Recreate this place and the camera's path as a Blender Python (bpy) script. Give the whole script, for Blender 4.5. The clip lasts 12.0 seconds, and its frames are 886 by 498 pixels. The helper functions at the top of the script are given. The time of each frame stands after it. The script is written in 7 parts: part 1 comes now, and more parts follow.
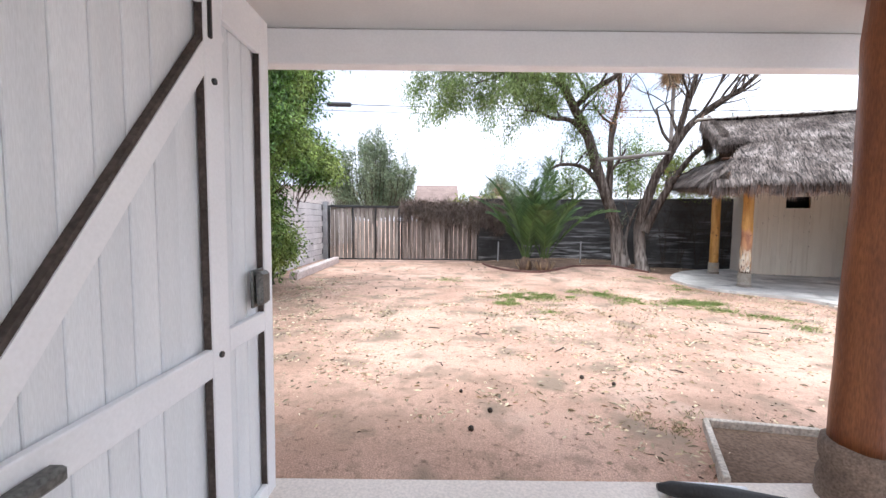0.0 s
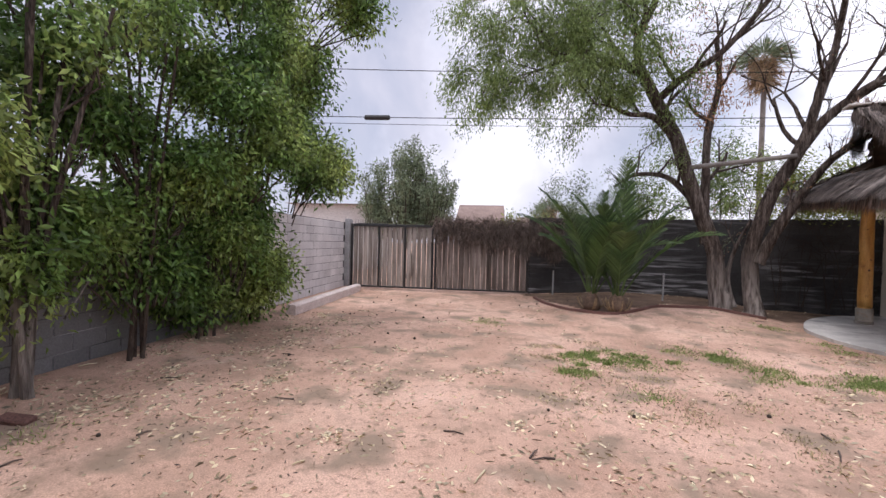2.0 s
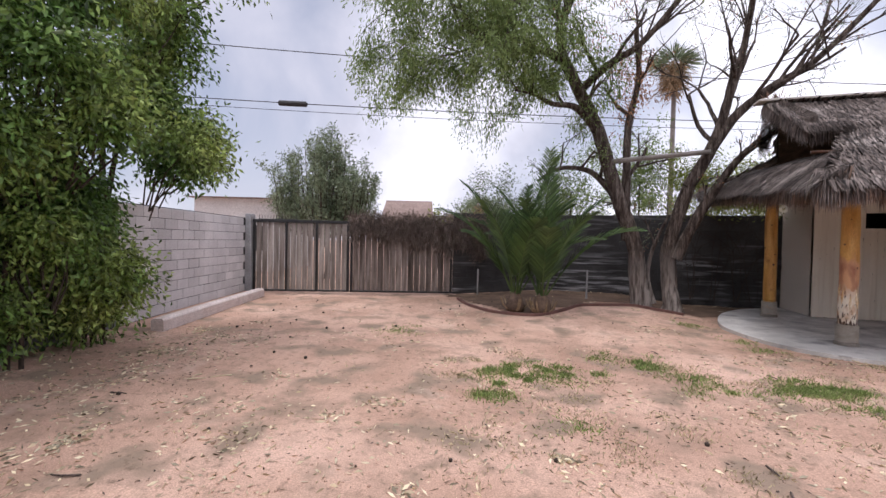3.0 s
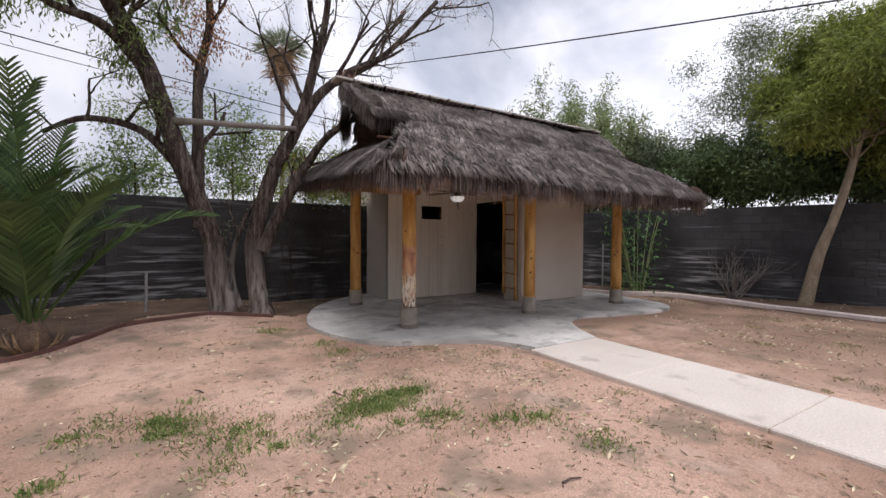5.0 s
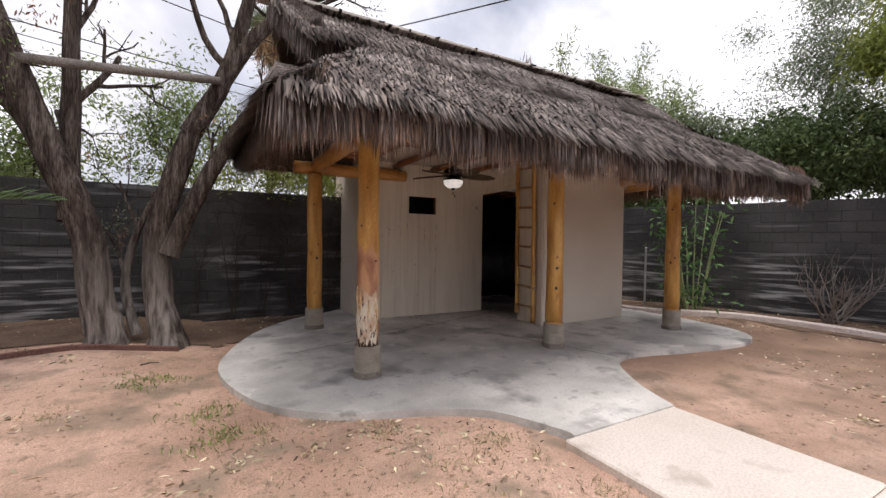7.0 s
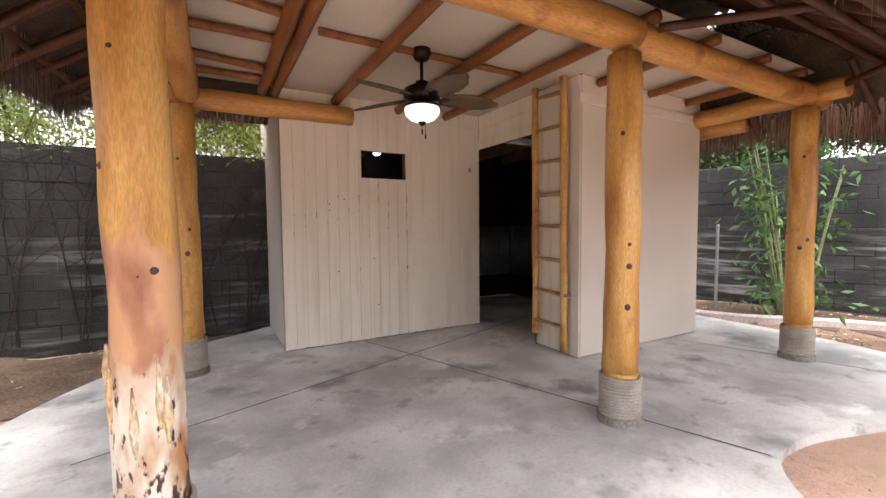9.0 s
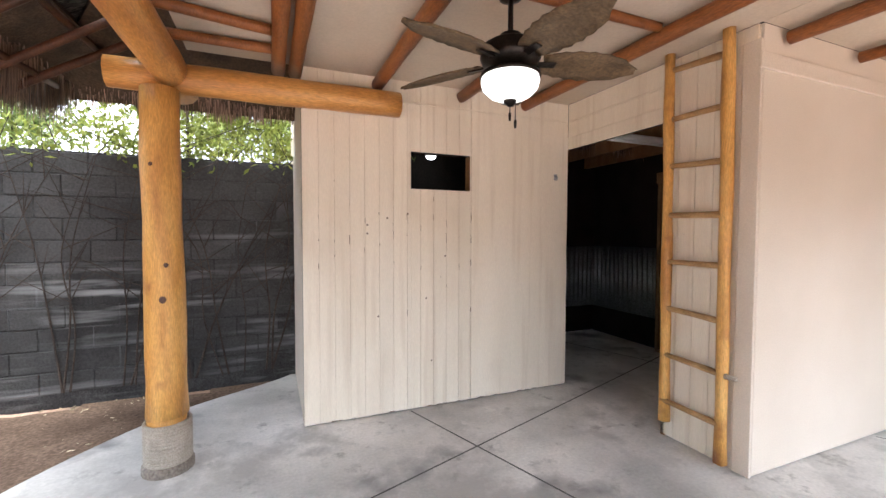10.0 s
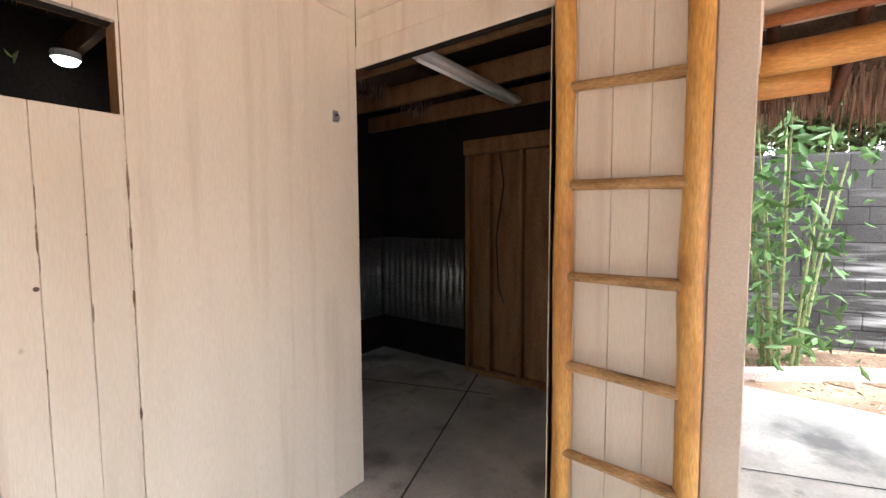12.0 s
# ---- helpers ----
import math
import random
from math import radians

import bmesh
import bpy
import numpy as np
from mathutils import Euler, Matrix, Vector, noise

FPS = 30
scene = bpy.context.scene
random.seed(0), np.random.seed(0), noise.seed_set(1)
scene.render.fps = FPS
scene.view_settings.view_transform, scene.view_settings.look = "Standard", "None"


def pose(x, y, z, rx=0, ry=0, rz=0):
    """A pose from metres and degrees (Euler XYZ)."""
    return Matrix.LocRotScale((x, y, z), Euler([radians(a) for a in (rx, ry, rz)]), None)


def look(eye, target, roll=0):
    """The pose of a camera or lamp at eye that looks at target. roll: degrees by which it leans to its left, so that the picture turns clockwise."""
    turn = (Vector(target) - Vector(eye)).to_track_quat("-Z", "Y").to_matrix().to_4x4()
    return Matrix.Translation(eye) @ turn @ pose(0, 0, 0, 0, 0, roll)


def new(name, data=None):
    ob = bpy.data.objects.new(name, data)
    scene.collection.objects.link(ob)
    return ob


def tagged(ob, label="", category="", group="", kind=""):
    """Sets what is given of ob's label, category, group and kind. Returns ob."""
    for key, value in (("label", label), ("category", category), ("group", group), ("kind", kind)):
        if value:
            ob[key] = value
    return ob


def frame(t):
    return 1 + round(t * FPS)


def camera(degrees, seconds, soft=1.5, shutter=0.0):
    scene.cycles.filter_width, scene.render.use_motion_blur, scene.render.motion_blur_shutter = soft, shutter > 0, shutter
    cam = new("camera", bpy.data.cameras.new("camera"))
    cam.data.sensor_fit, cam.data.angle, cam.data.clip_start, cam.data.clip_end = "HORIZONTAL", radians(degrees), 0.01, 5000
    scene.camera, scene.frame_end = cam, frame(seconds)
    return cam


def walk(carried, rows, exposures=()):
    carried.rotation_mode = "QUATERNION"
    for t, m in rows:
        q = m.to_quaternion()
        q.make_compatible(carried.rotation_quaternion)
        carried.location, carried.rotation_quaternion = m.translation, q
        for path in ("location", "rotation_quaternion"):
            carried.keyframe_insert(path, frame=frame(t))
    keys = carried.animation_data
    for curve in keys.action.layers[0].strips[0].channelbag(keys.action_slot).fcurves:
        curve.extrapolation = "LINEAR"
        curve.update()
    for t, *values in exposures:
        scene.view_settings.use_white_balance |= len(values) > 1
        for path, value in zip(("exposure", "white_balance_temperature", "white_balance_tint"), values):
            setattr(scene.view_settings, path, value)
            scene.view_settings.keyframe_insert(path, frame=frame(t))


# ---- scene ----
cam = camera(93.9, 12.0)
METRES, EYE, TILT, LEAN, TURN = 14.7, 1.5, 0.0, 0.0, 19.2
ROWS = [
    (0.0, 0.0, 0.0, 0.0, 0.04, -4.0, -0.56),
    (0.5, 0.0024, 0.0482, 0.0002, 2.47, -2.66, -0.81),
    (1.0, 0.0015, 0.0927, -0.0004, 4.86, -1.66, -1.35),
    (1.5, 0.0047, 0.1344, -0.0026, 6.62, -1.1, -1.57),
    (2.0, 0.0086, 0.1733, -0.0012, 6.44, -0.94, -1.51),
    (2.5, 0.0169, 0.2096, 0.0004, 3.53, -1.1, -1.28),
    (4.5, 0.1197, 0.3175, -0.0015, -37.68, -1.05, -0.17),
    (5.0, 0.1532, 0.3381, -0.0032, -50.47, -1.41, -0.4),
    (5.5, 0.1896, 0.3563, -0.0053, -52.18, -1.15, -0.91),
    (6.0, 0.2241, 0.3785, -0.005, -49.58, -0.66, -1.34),
    (6.5, 0.2599, 0.4006, -0.0052, -49.84, -0.87, -0.96),
    (8.3, 0.4026, 0.4955, -0.0068, -43.8, -1.4, -0.4),
    (8.5, 0.4181, 0.5062, -0.0072, -45.84, -1.72, -0.24),
    (8.7, 0.4335, 0.5178, -0.0085, -48.3, -2.2, 0.1),
    (9.0, 0.457, 0.5361, -0.0102, -48.44, -3.05, 0.53),
    (9.5, 0.4918, 0.5749, -0.0075, -41.26, -3.24, 1.12),
    (10.0, 0.5153, 0.6108, 0.0037, -41.63, -2.21, -0.12),
    (10.5, 0.5366, 0.634, 0.0091, -48.65, -1.98, -1.71),
    (11.0, 0.5574, 0.656, 0.0089, -60.45, -3.71, -1.22),
    (11.5, 0.5891, 0.6709, 0.0056, -67.54, -3.44, -0.22),
    (12.0, 0.626, 0.6888, 0.0042, -72.57, -4.05, 0.28),
]
EXPOSURES = [(0.0, 1.25, 5750, 6), (0.5, 0.95, 5950, 9), (1.0, 0.55, 6000, 10), (1.5, 0.4, 6050, 13), (2.5, 0.4, 6100, 15), (4.5, 0.1, 6100, 11), (6.5, 0.22, 6450, 11), (8.5, 1.65, 6200, 10), (9.0, 1.95, 6300, 10), (9.5, 2.4, 6000, 5), (10.0, 2.8, 5850, 4), (10.5, 3.0, 5850, 4), (11.5, 3.12, 6050, 6), (12.0, 3.15, 6100, 5)]
walk(cam, [(t, pose(0, 0, EYE, TILT, LEAN, TURN) @ pose(METRES * x, METRES * y, METRES * z, 90 + pitch, roll, yaw)) for t, x, y, z, yaw, pitch, roll in ROWS], EXPOSURES)

# ---- world and sun: bright overcast ----
SUN_EL, SUN_AZ = 72.0, 208.0
world = bpy.data.worlds.new("sky")
scene.world = world
world.use_nodes = True
wn, wl = world.node_tree.nodes, world.node_tree.links
wn.clear()
w_out, w_bg = wn.new("ShaderNodeOutputWorld"), wn.new("ShaderNodeBackground")
w_sky = wn.new("ShaderNodeTexSky")
w_sky.sky_type, w_sky.sun_disc = "NISHITA", False
w_sky.sun_elevation, w_sky.sun_rotation = radians(SUN_EL), radians(SUN_AZ)
w_noise, w_ramp, w_mix = wn.new("ShaderNodeTexNoise"), wn.new("ShaderNodeValToRGB"), wn.new("ShaderNodeMix")
w_noise.inputs["Scale"].default_value, w_noise.inputs["Detail"].default_value = 2.6, 7.0
w_noise.inputs["Distortion"].default_value = 0.5
w_ramp.color_ramp.elements[0].position, w_ramp.color_ramp.elements[0].color = 0.33, (0.5, 0.5, 0.5, 1)
w_ramp.color_ramp.elements[1].position, w_ramp.color_ramp.elements[1].color = 0.52, (1, 1, 1, 1)
w_shade, w_cloud = wn.new("ShaderNodeTexNoise"), wn.new("ShaderNodeValToRGB")
w_shade.inputs["Scale"].default_value, w_shade.inputs["Detail"].default_value = 2.6, 7.0
w_cloud.color_ramp.elements[0].position, w_cloud.color_ramp.elements[0].color = 0.36, (6.8, 6.75, 7.5, 1)
w_cloud.color_ramp.elements[1].position, w_cloud.color_ramp.elements[1].color = 0.68, (13.8, 13.4, 14.0, 1)
w_mix.data_type = "RGBA"
wl.new(w_noise.outputs["Fac"], w_ramp.inputs["Fac"])
w_co, w_sep, w_add = wn.new("ShaderNodeTexCoord"), wn.new("ShaderNodeSeparateXYZ"), wn.new("ShaderNodeMath")
w_add.operation = "MULTIPLY_ADD"
w_add.inputs[1].default_value = 0.27
wl.new(w_co.outputs["Generated"], w_sep.inputs[0])
wl.new(w_sep.outputs["X"], w_add.inputs[0])
wl.new(w_shade.outputs["Fac"], w_add.inputs[2])
wl.new(w_add.outputs[0], w_cloud.inputs["Fac"])
wl.new(w_ramp.outputs["Color"], w_mix.inputs["Factor"])
wl.new(w_sky.outputs["Color"], w_mix.inputs["A"])
wl.new(w_cloud.outputs["Color"], w_mix.inputs["B"])
wl.new(w_mix.outputs["Result"], w_bg.inputs["Color"])
w_bg.inputs["Strength"].default_value = 0.082
wl.new(w_bg.outputs["Background"], w_out.inputs["Surface"])
sun = new("sun", bpy.data.lights.new("sun", "SUN"))
sun.data.energy, sun.data.angle, sun.data.color = 1.75, radians(35), (1.0, 0.94, 0.87)
az = radians(SUN_AZ)
sun.matrix_world = look((0, 0, 0), (-math.sin(az) * math.cos(radians(SUN_EL)), -math.cos(az) * math.cos(radians(SUN_EL)), -math.sin(radians(SUN_EL))))


# ---- materials ----
def material(name, stops, scale=6.0, rough=0.8, bump=0.2, fine=60.0, metal=0.0, stretch=(1, 1, 1), per_piece=0.0, fine_mix=0.35, stain=None, spec=0.4, island=0.0, translucent=0.0, dist=0.01):
    """stops: colours from the darkest to the lightest patch; stain: (colour, scale, threshold)."""
    m = bpy.data.materials.new(name)
    m.use_nodes = True
    n, l = m.node_tree.nodes, m.node_tree.links
    b = n["Principled BSDF"]
    geo = n.new("ShaderNodeNewGeometry")
    mp = n.new("ShaderNodeMapping")
    mp.inputs["Scale"].default_value = stretch
    l.new(geo.outputs["Position"], mp.inputs["Vector"])
    big, small = n.new("ShaderNodeTexNoise"), n.new("ShaderNodeTexNoise")
    for node, s, d in ((big, scale, 5.0), (small, fine, 3.0)):
        node.inputs["Scale"].default_value, node.inputs["Detail"].default_value = s, d
        l.new(mp.outputs["Vector"], node.inputs["Vector"])
    ramp = n.new("ShaderNodeValToRGB")
    el = ramp.color_ramp.elements
    while len(el) < len(stops):
        el.new(0.5)
    for k, c in enumerate(stops):
        el[k].position = 0.3 + 0.4 * k / max(1, len(stops) - 1)
        el[k].color = (*c, 1)
    l.new(big.outputs["Fac"], ramp.inputs["Fac"])
    col = ramp.outputs["Color"]

    def multiply(col, value, amount, low, high):
        mr = n.new("ShaderNodeMapRange")
        mr.inputs["From Min"].default_value, mr.inputs["From Max"].default_value = low, high
        mr.inputs["To Min"].default_value, mr.inputs["To Max"].default_value = 1 - amount, 1 + amount
        l.new(value, mr.inputs["Value"])
        mx = n.new("ShaderNodeMix")
        mx.data_type, mx.blend_type = "RGBA", "MULTIPLY"
        mx.inputs["Factor"].default_value = 1.0
        l.new(col, mx.inputs["A"])
        l.new(mr.outputs["Result"], mx.inputs["B"])
        return mx.outputs["Result"]

    if fine_mix:
        col = multiply(col, small.outputs["Fac"], fine_mix, 0.3, 0.7)
    if per_piece:
        info = n.new("ShaderNodeObjectInfo")
        col = multiply(col, info.outputs["Random"], per_piece, 0, 1)
    if island:
        col = multiply(col, geo.outputs["Random Per Island"], island, 0, 1)
    if stain:
        sc, ss, st, *smear = stain
        sn = n.new("ShaderNodeTexNoise")
        sn.inputs["Scale"].default_value, sn.inputs["Detail"].default_value = ss, 6.0
        if smear:
            smp = n.new("ShaderNodeMapping")
            smp.inputs["Scale"].default_value = smear[0]
            l.new(geo.outputs["Position"], smp.inputs["Vector"])
            l.new(smp.outputs["Vector"], sn.inputs["Vector"])
        else:
            l.new(geo.outputs["Position"], sn.inputs["Vector"])
        mr = n.new("ShaderNodeMapRange")
        mr.inputs["From Min"].default_value, mr.inputs["From Max"].default_value = st, st + 0.12
        l.new(sn.outputs["Fac"], mr.inputs["Value"])
        mx = n.new("ShaderNodeMix")
        mx.data_type = "RGBA"
        l.new(mr.outputs["Result"], mx.inputs["Factor"])
        l.new(col, mx.inputs["A"])
        mx.inputs["B"].default_value = (*sc, 1)
        col = mx.outputs["Result"]
    l.new(col, b.inputs["Base Color"])
    b.inputs["Roughness"].default_value, b.inputs["Metallic"].default_value = rough, metal
    b.inputs["Specular IOR Level"].default_value = spec
    if bump:
        bp = n.new("ShaderNodeBump")
        bp.inputs["Strength"].default_value, bp.inputs["Distance"].default_value = bump, dist
        l.new(small.outputs["Fac"], bp.inputs["Height"])
        l.new(bp.outputs["Normal"], b.inputs["Normal"])
    if translucent:
        tr, ms = n.new("ShaderNodeBsdfTranslucent"), n.new("ShaderNodeMixShader")
        l.new(col, tr.inputs["Color"])
        ms.inputs["Fac"].default_value = translucent
        l.new(b.outputs["BSDF"], ms.inputs[1])
        l.new(tr.outputs["BSDF"], ms.inputs[2])
        l.new(ms.outputs["Shader"], n["Material Output"].inputs["Surface"])
    return m


M_DIRT = material("bare_dirt", [(0.38, 0.243, 0.18), (0.535, 0.354, 0.270), (0.665, 0.457, 0.362)], 0.6, 0.95, 0.7, 95, fine_mix=0.28, stain=((0.30, 0.225, 0.17), 1.7, 0.53), spec=0.1)
DIRT_LAYERS = (((0.235, 0.18, 0.13), 4.5, 0.55, 0.72, 7.0), ((0.24, 0.165, 0.12), 0.32, 0.57, 0.74, 3.0), ((0.28, 0.20, 0.15), 1.1, 0.54, 0.70, 21.0), ((0.64, 0.475, 0.385), 0.8, 0.58, 0.72, 11.0), ((0.15, 0.11, 0.08), 14.0, 0.56, 0.70, 31.0))
CONC_LAYERS = (((0.40, 0.38, 0.36), 0.9, 0.53, 0.62, 5.0), ((0.31, 0.295, 0.275), 3.2, 0.59, 0.66, 13.0), ((0.80, 0.765, 0.73), 1.3, 0.60, 0.66, 2.0), ((0.47, 0.455, 0.44), 9.0, 0.56, 0.68, 8.0))


def dirt_patches(m, layers=None):
    """Broad and fine patches over a ground surface."""
    n, l = m.node_tree.nodes, m.node_tree.links
    b = n["Principled BSDF"]
    col = b.inputs["Base Color"].links[0].from_socket
    geo = n.new("ShaderNodeNewGeometry")
    for colour, scale, low, high, off in layers or DIRT_LAYERS:
        mp, t, mr, mx = n.new("ShaderNodeMapping"), n.new("ShaderNodeTexNoise"), n.new("ShaderNodeMapRange"), n.new("ShaderNodeMix")
        mp.inputs["Location"].default_value = (off, off * 2, 0)
        t.inputs["Scale"].default_value, t.inputs["Detail"].default_value, t.inputs["Roughness"].default_value = scale, 8.0, 0.65
        mr.inputs["From Min"].default_value, mr.inputs["From Max"].default_value = low, high
        mr.inputs["To Max"].default_value = 0.75
        mx.data_type = "RGBA"
        mx.inputs["B"].default_value = (*colour, 1)
        l.new(geo.outputs["Position"], mp.inputs["Vector"])
        l.new(mp.outputs["Vector"], t.inputs["Vector"])
        l.new(t.outputs["Fac"], mr.inputs["Value"])
        l.new(mr.outputs["Result"], mx.inputs["Factor"])
        l.new(col, mx.inputs["A"])
        col = mx.outputs["Result"]
    l.new(col, b.inputs["Base Color"])


def side_soil(m):
    """Browner soil in the yard east of the walkway, with a ragged border."""
    n, l = m.node_tree.nodes, m.node_tree.links
    b = n["Principled BSDF"]
    col = b.inputs["Base Color"].links[0].from_socket
    geo, sep, t, add, mr, mx, tn = (n.new("ShaderNode" + k) for k in ("NewGeometry", "SeparateXYZ", "TexNoise", "Math", "MapRange", "Mix", "ValToRGB"))
    t.inputs["Scale"].default_value, t.inputs["Detail"].default_value = 0.9, 8.0
    add.operation = "MULTIPLY_ADD"
    add.inputs[1].default_value = 7.0
    mr.inputs["From Min"].default_value, mr.inputs["From Max"].default_value, mr.inputs["To Max"].default_value = 9.0, 12.5, 0.85
    mx.data_type = "RGBA"
    tn.color_ramp.elements[0].position, tn.color_ramp.elements[0].color = 0.35, (0.13, 0.088, 0.062, 1)
    tn.color_ramp.elements[1].position, tn.color_ramp.elements[1].color = 0.65, (0.36, 0.24, 0.175, 1)
    l.new(geo.outputs["Position"], sep.inputs[0])
    l.new(geo.outputs["Position"], t.inputs["Vector"])
    l.new(t.outputs["Fac"], add.inputs[0])
    l.new(sep.outputs["X"], add.inputs[2])
    l.new(add.outputs[0], mr.inputs["Value"])
    l.new(t.outputs["Fac"], tn.inputs["Fac"])
    l.new(mr.outputs["Result"], mx.inputs["Factor"])
    l.new(col, mx.inputs["A"])
    l.new(tn.outputs["Color"], mx.inputs["B"])
    l.new(mx.outputs["Result"], b.inputs["Base Color"])


dirt_patches(M_DIRT)
side_soil(M_DIRT)
M_MULCH = material("dark_soil", [(0.10, 0.068, 0.05), (0.21, 0.145, 0.105)], 2.0, 0.95, 0.8, 40, spec=0.1)
M_CONC = material("weathered_concrete", [(0.42, 0.405, 0.385), (0.62, 0.595, 0.565), (0.80, 0.77, 0.735)], 1.3, 0.7, 0.12, 45, fine_mix=0.08, stain=((0.27, 0.26, 0.255), 1.6, 0.565), spec=0.3)
dirt_patches(M_CONC, CONC_LAYERS)
M_PATH = material("pale_walkway_concrete", [(0.68, 0.60, 0.535), (0.77, 0.69, 0.625)], 1.2, 0.8, 0.16, 60, fine_mix=0.12, spec=0.25, stain=((0.52, 0.45, 0.39), 2.2, 0.60))
M_CMU = material("grey_concrete_block", [(0.037, 0.036, 0.036), (0.082, 0.080, 0.080)], 1.1, 0.9, 0.5, 55, per_piece=0.10, fine_mix=0.2, island=0.12, spec=0.15, stain=((0.17, 0.17, 0.175), 1.0, 0.60, (0.6, 0.6, 7.0)))
M_CMU_M = material("grey_side_block", [(0.13, 0.13, 0.135), (0.22, 0.22, 0.225)], 0.8, 0.9, 0.4, 55, per_piece=0.1, fine_mix=0.15, spec=0.15)
M_CMU_W = material("pale_side_block", [(0.52, 0.50, 0.51), (0.76, 0.73, 0.73)], 0.9, 0.9, 0.4, 55, per_piece=0.1, fine_mix=0.15, spec=0.15)
M_MORTAR = material("mortar", [(0.035, 0.034, 0.034), (0.072, 0.070, 0.070)], 4, 0.95, 0.4, 80, spec=0.1, stain=((0.12, 0.12, 0.125), 0.7, 0.55))
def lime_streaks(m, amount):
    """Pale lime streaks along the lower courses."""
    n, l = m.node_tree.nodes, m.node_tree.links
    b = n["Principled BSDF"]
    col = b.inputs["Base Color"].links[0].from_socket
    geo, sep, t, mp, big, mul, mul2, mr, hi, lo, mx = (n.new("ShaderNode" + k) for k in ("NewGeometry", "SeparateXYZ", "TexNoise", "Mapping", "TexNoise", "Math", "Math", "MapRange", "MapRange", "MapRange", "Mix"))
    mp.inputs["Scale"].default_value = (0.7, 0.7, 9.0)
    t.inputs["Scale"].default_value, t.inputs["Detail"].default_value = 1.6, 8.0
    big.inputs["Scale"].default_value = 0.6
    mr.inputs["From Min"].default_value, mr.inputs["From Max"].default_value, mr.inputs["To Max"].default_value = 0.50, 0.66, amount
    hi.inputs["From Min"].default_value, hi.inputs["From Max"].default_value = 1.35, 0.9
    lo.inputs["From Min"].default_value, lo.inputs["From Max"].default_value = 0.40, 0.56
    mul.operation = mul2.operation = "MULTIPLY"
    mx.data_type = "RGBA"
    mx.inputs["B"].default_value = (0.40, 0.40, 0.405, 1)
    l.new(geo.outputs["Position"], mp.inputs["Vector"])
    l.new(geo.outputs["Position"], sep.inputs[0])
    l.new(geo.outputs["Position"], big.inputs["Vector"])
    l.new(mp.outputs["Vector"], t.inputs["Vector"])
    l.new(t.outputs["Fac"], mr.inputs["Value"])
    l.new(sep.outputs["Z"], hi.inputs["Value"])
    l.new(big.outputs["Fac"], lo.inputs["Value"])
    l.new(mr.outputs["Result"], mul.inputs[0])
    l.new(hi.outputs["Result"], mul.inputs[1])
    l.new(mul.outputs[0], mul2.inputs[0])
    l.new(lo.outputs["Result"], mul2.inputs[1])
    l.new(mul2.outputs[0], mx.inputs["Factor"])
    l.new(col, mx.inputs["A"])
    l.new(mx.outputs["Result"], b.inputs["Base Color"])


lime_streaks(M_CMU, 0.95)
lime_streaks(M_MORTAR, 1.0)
M_SIDING = material("cream_painted_siding", [(0.78, 0.70, 0.58), (0.85, 0.775, 0.66)], 1.3, 0.75, 0.12, 70, stretch=(3, 3, 0.4), per_piece=0.03, fine_mix=0.05, spec=0.25, stain=((0.30, 0.25, 0.20), 16.0, 0.735))
M_BACK = material("groove_paint", [(0.66, 0.585, 0.485), (0.75, 0.675, 0.57)], 5, 0.85, 0.1, 60)
M_STUCCO = material("beige_stucco", [(0.68, 0.60, 0.505), (0.76, 0.68, 0.585)], 1.0, 0.85, 0.35, 120, fine_mix=0.06, spec=0.2)


def rain_streaks(m, colour, amount, low=0.53):
    """Faint brown rain streaks and blotches down painted boards."""
    n, l = m.node_tree.nodes, m.node_tree.links
    b = n["Principled BSDF"]
    col = b.inputs["Base Color"].links[0].from_socket
    geo = n.new("ShaderNodeNewGeometry")
    for stretch, scale, share in (((9.0, 9.0, 0.45), 1.4, 1.0), ((1.2, 1.2, 0.8), 1.1, 0.7)):
        mp, t, mr, mx = (n.new("ShaderNode" + q) for q in ("Mapping", "TexNoise", "MapRange", "Mix"))
        mp.inputs["Scale"].default_value = stretch
        t.inputs["Scale"].default_value, t.inputs["Detail"].default_value = scale, 6.0
        mr.inputs["From Min"].default_value, mr.inputs["From Max"].default_value, mr.inputs["To Max"].default_value = low, low + 0.17, amount * share
        mx.data_type = "RGBA"
        mx.inputs["B"].default_value = (*colour, 1)
        l.new(geo.outputs["Position"], mp.inputs["Vector"])
        l.new(mp.outputs["Vector"], t.inputs["Vector"])
        l.new(t.outputs["Fac"], mr.inputs["Value"])
        l.new(mr.outputs["Result"], mx.inputs["Factor"])
        l.new(col, mx.inputs["A"])
        col = mx.outputs["Result"]
    l.new(col, b.inputs["Base Color"])


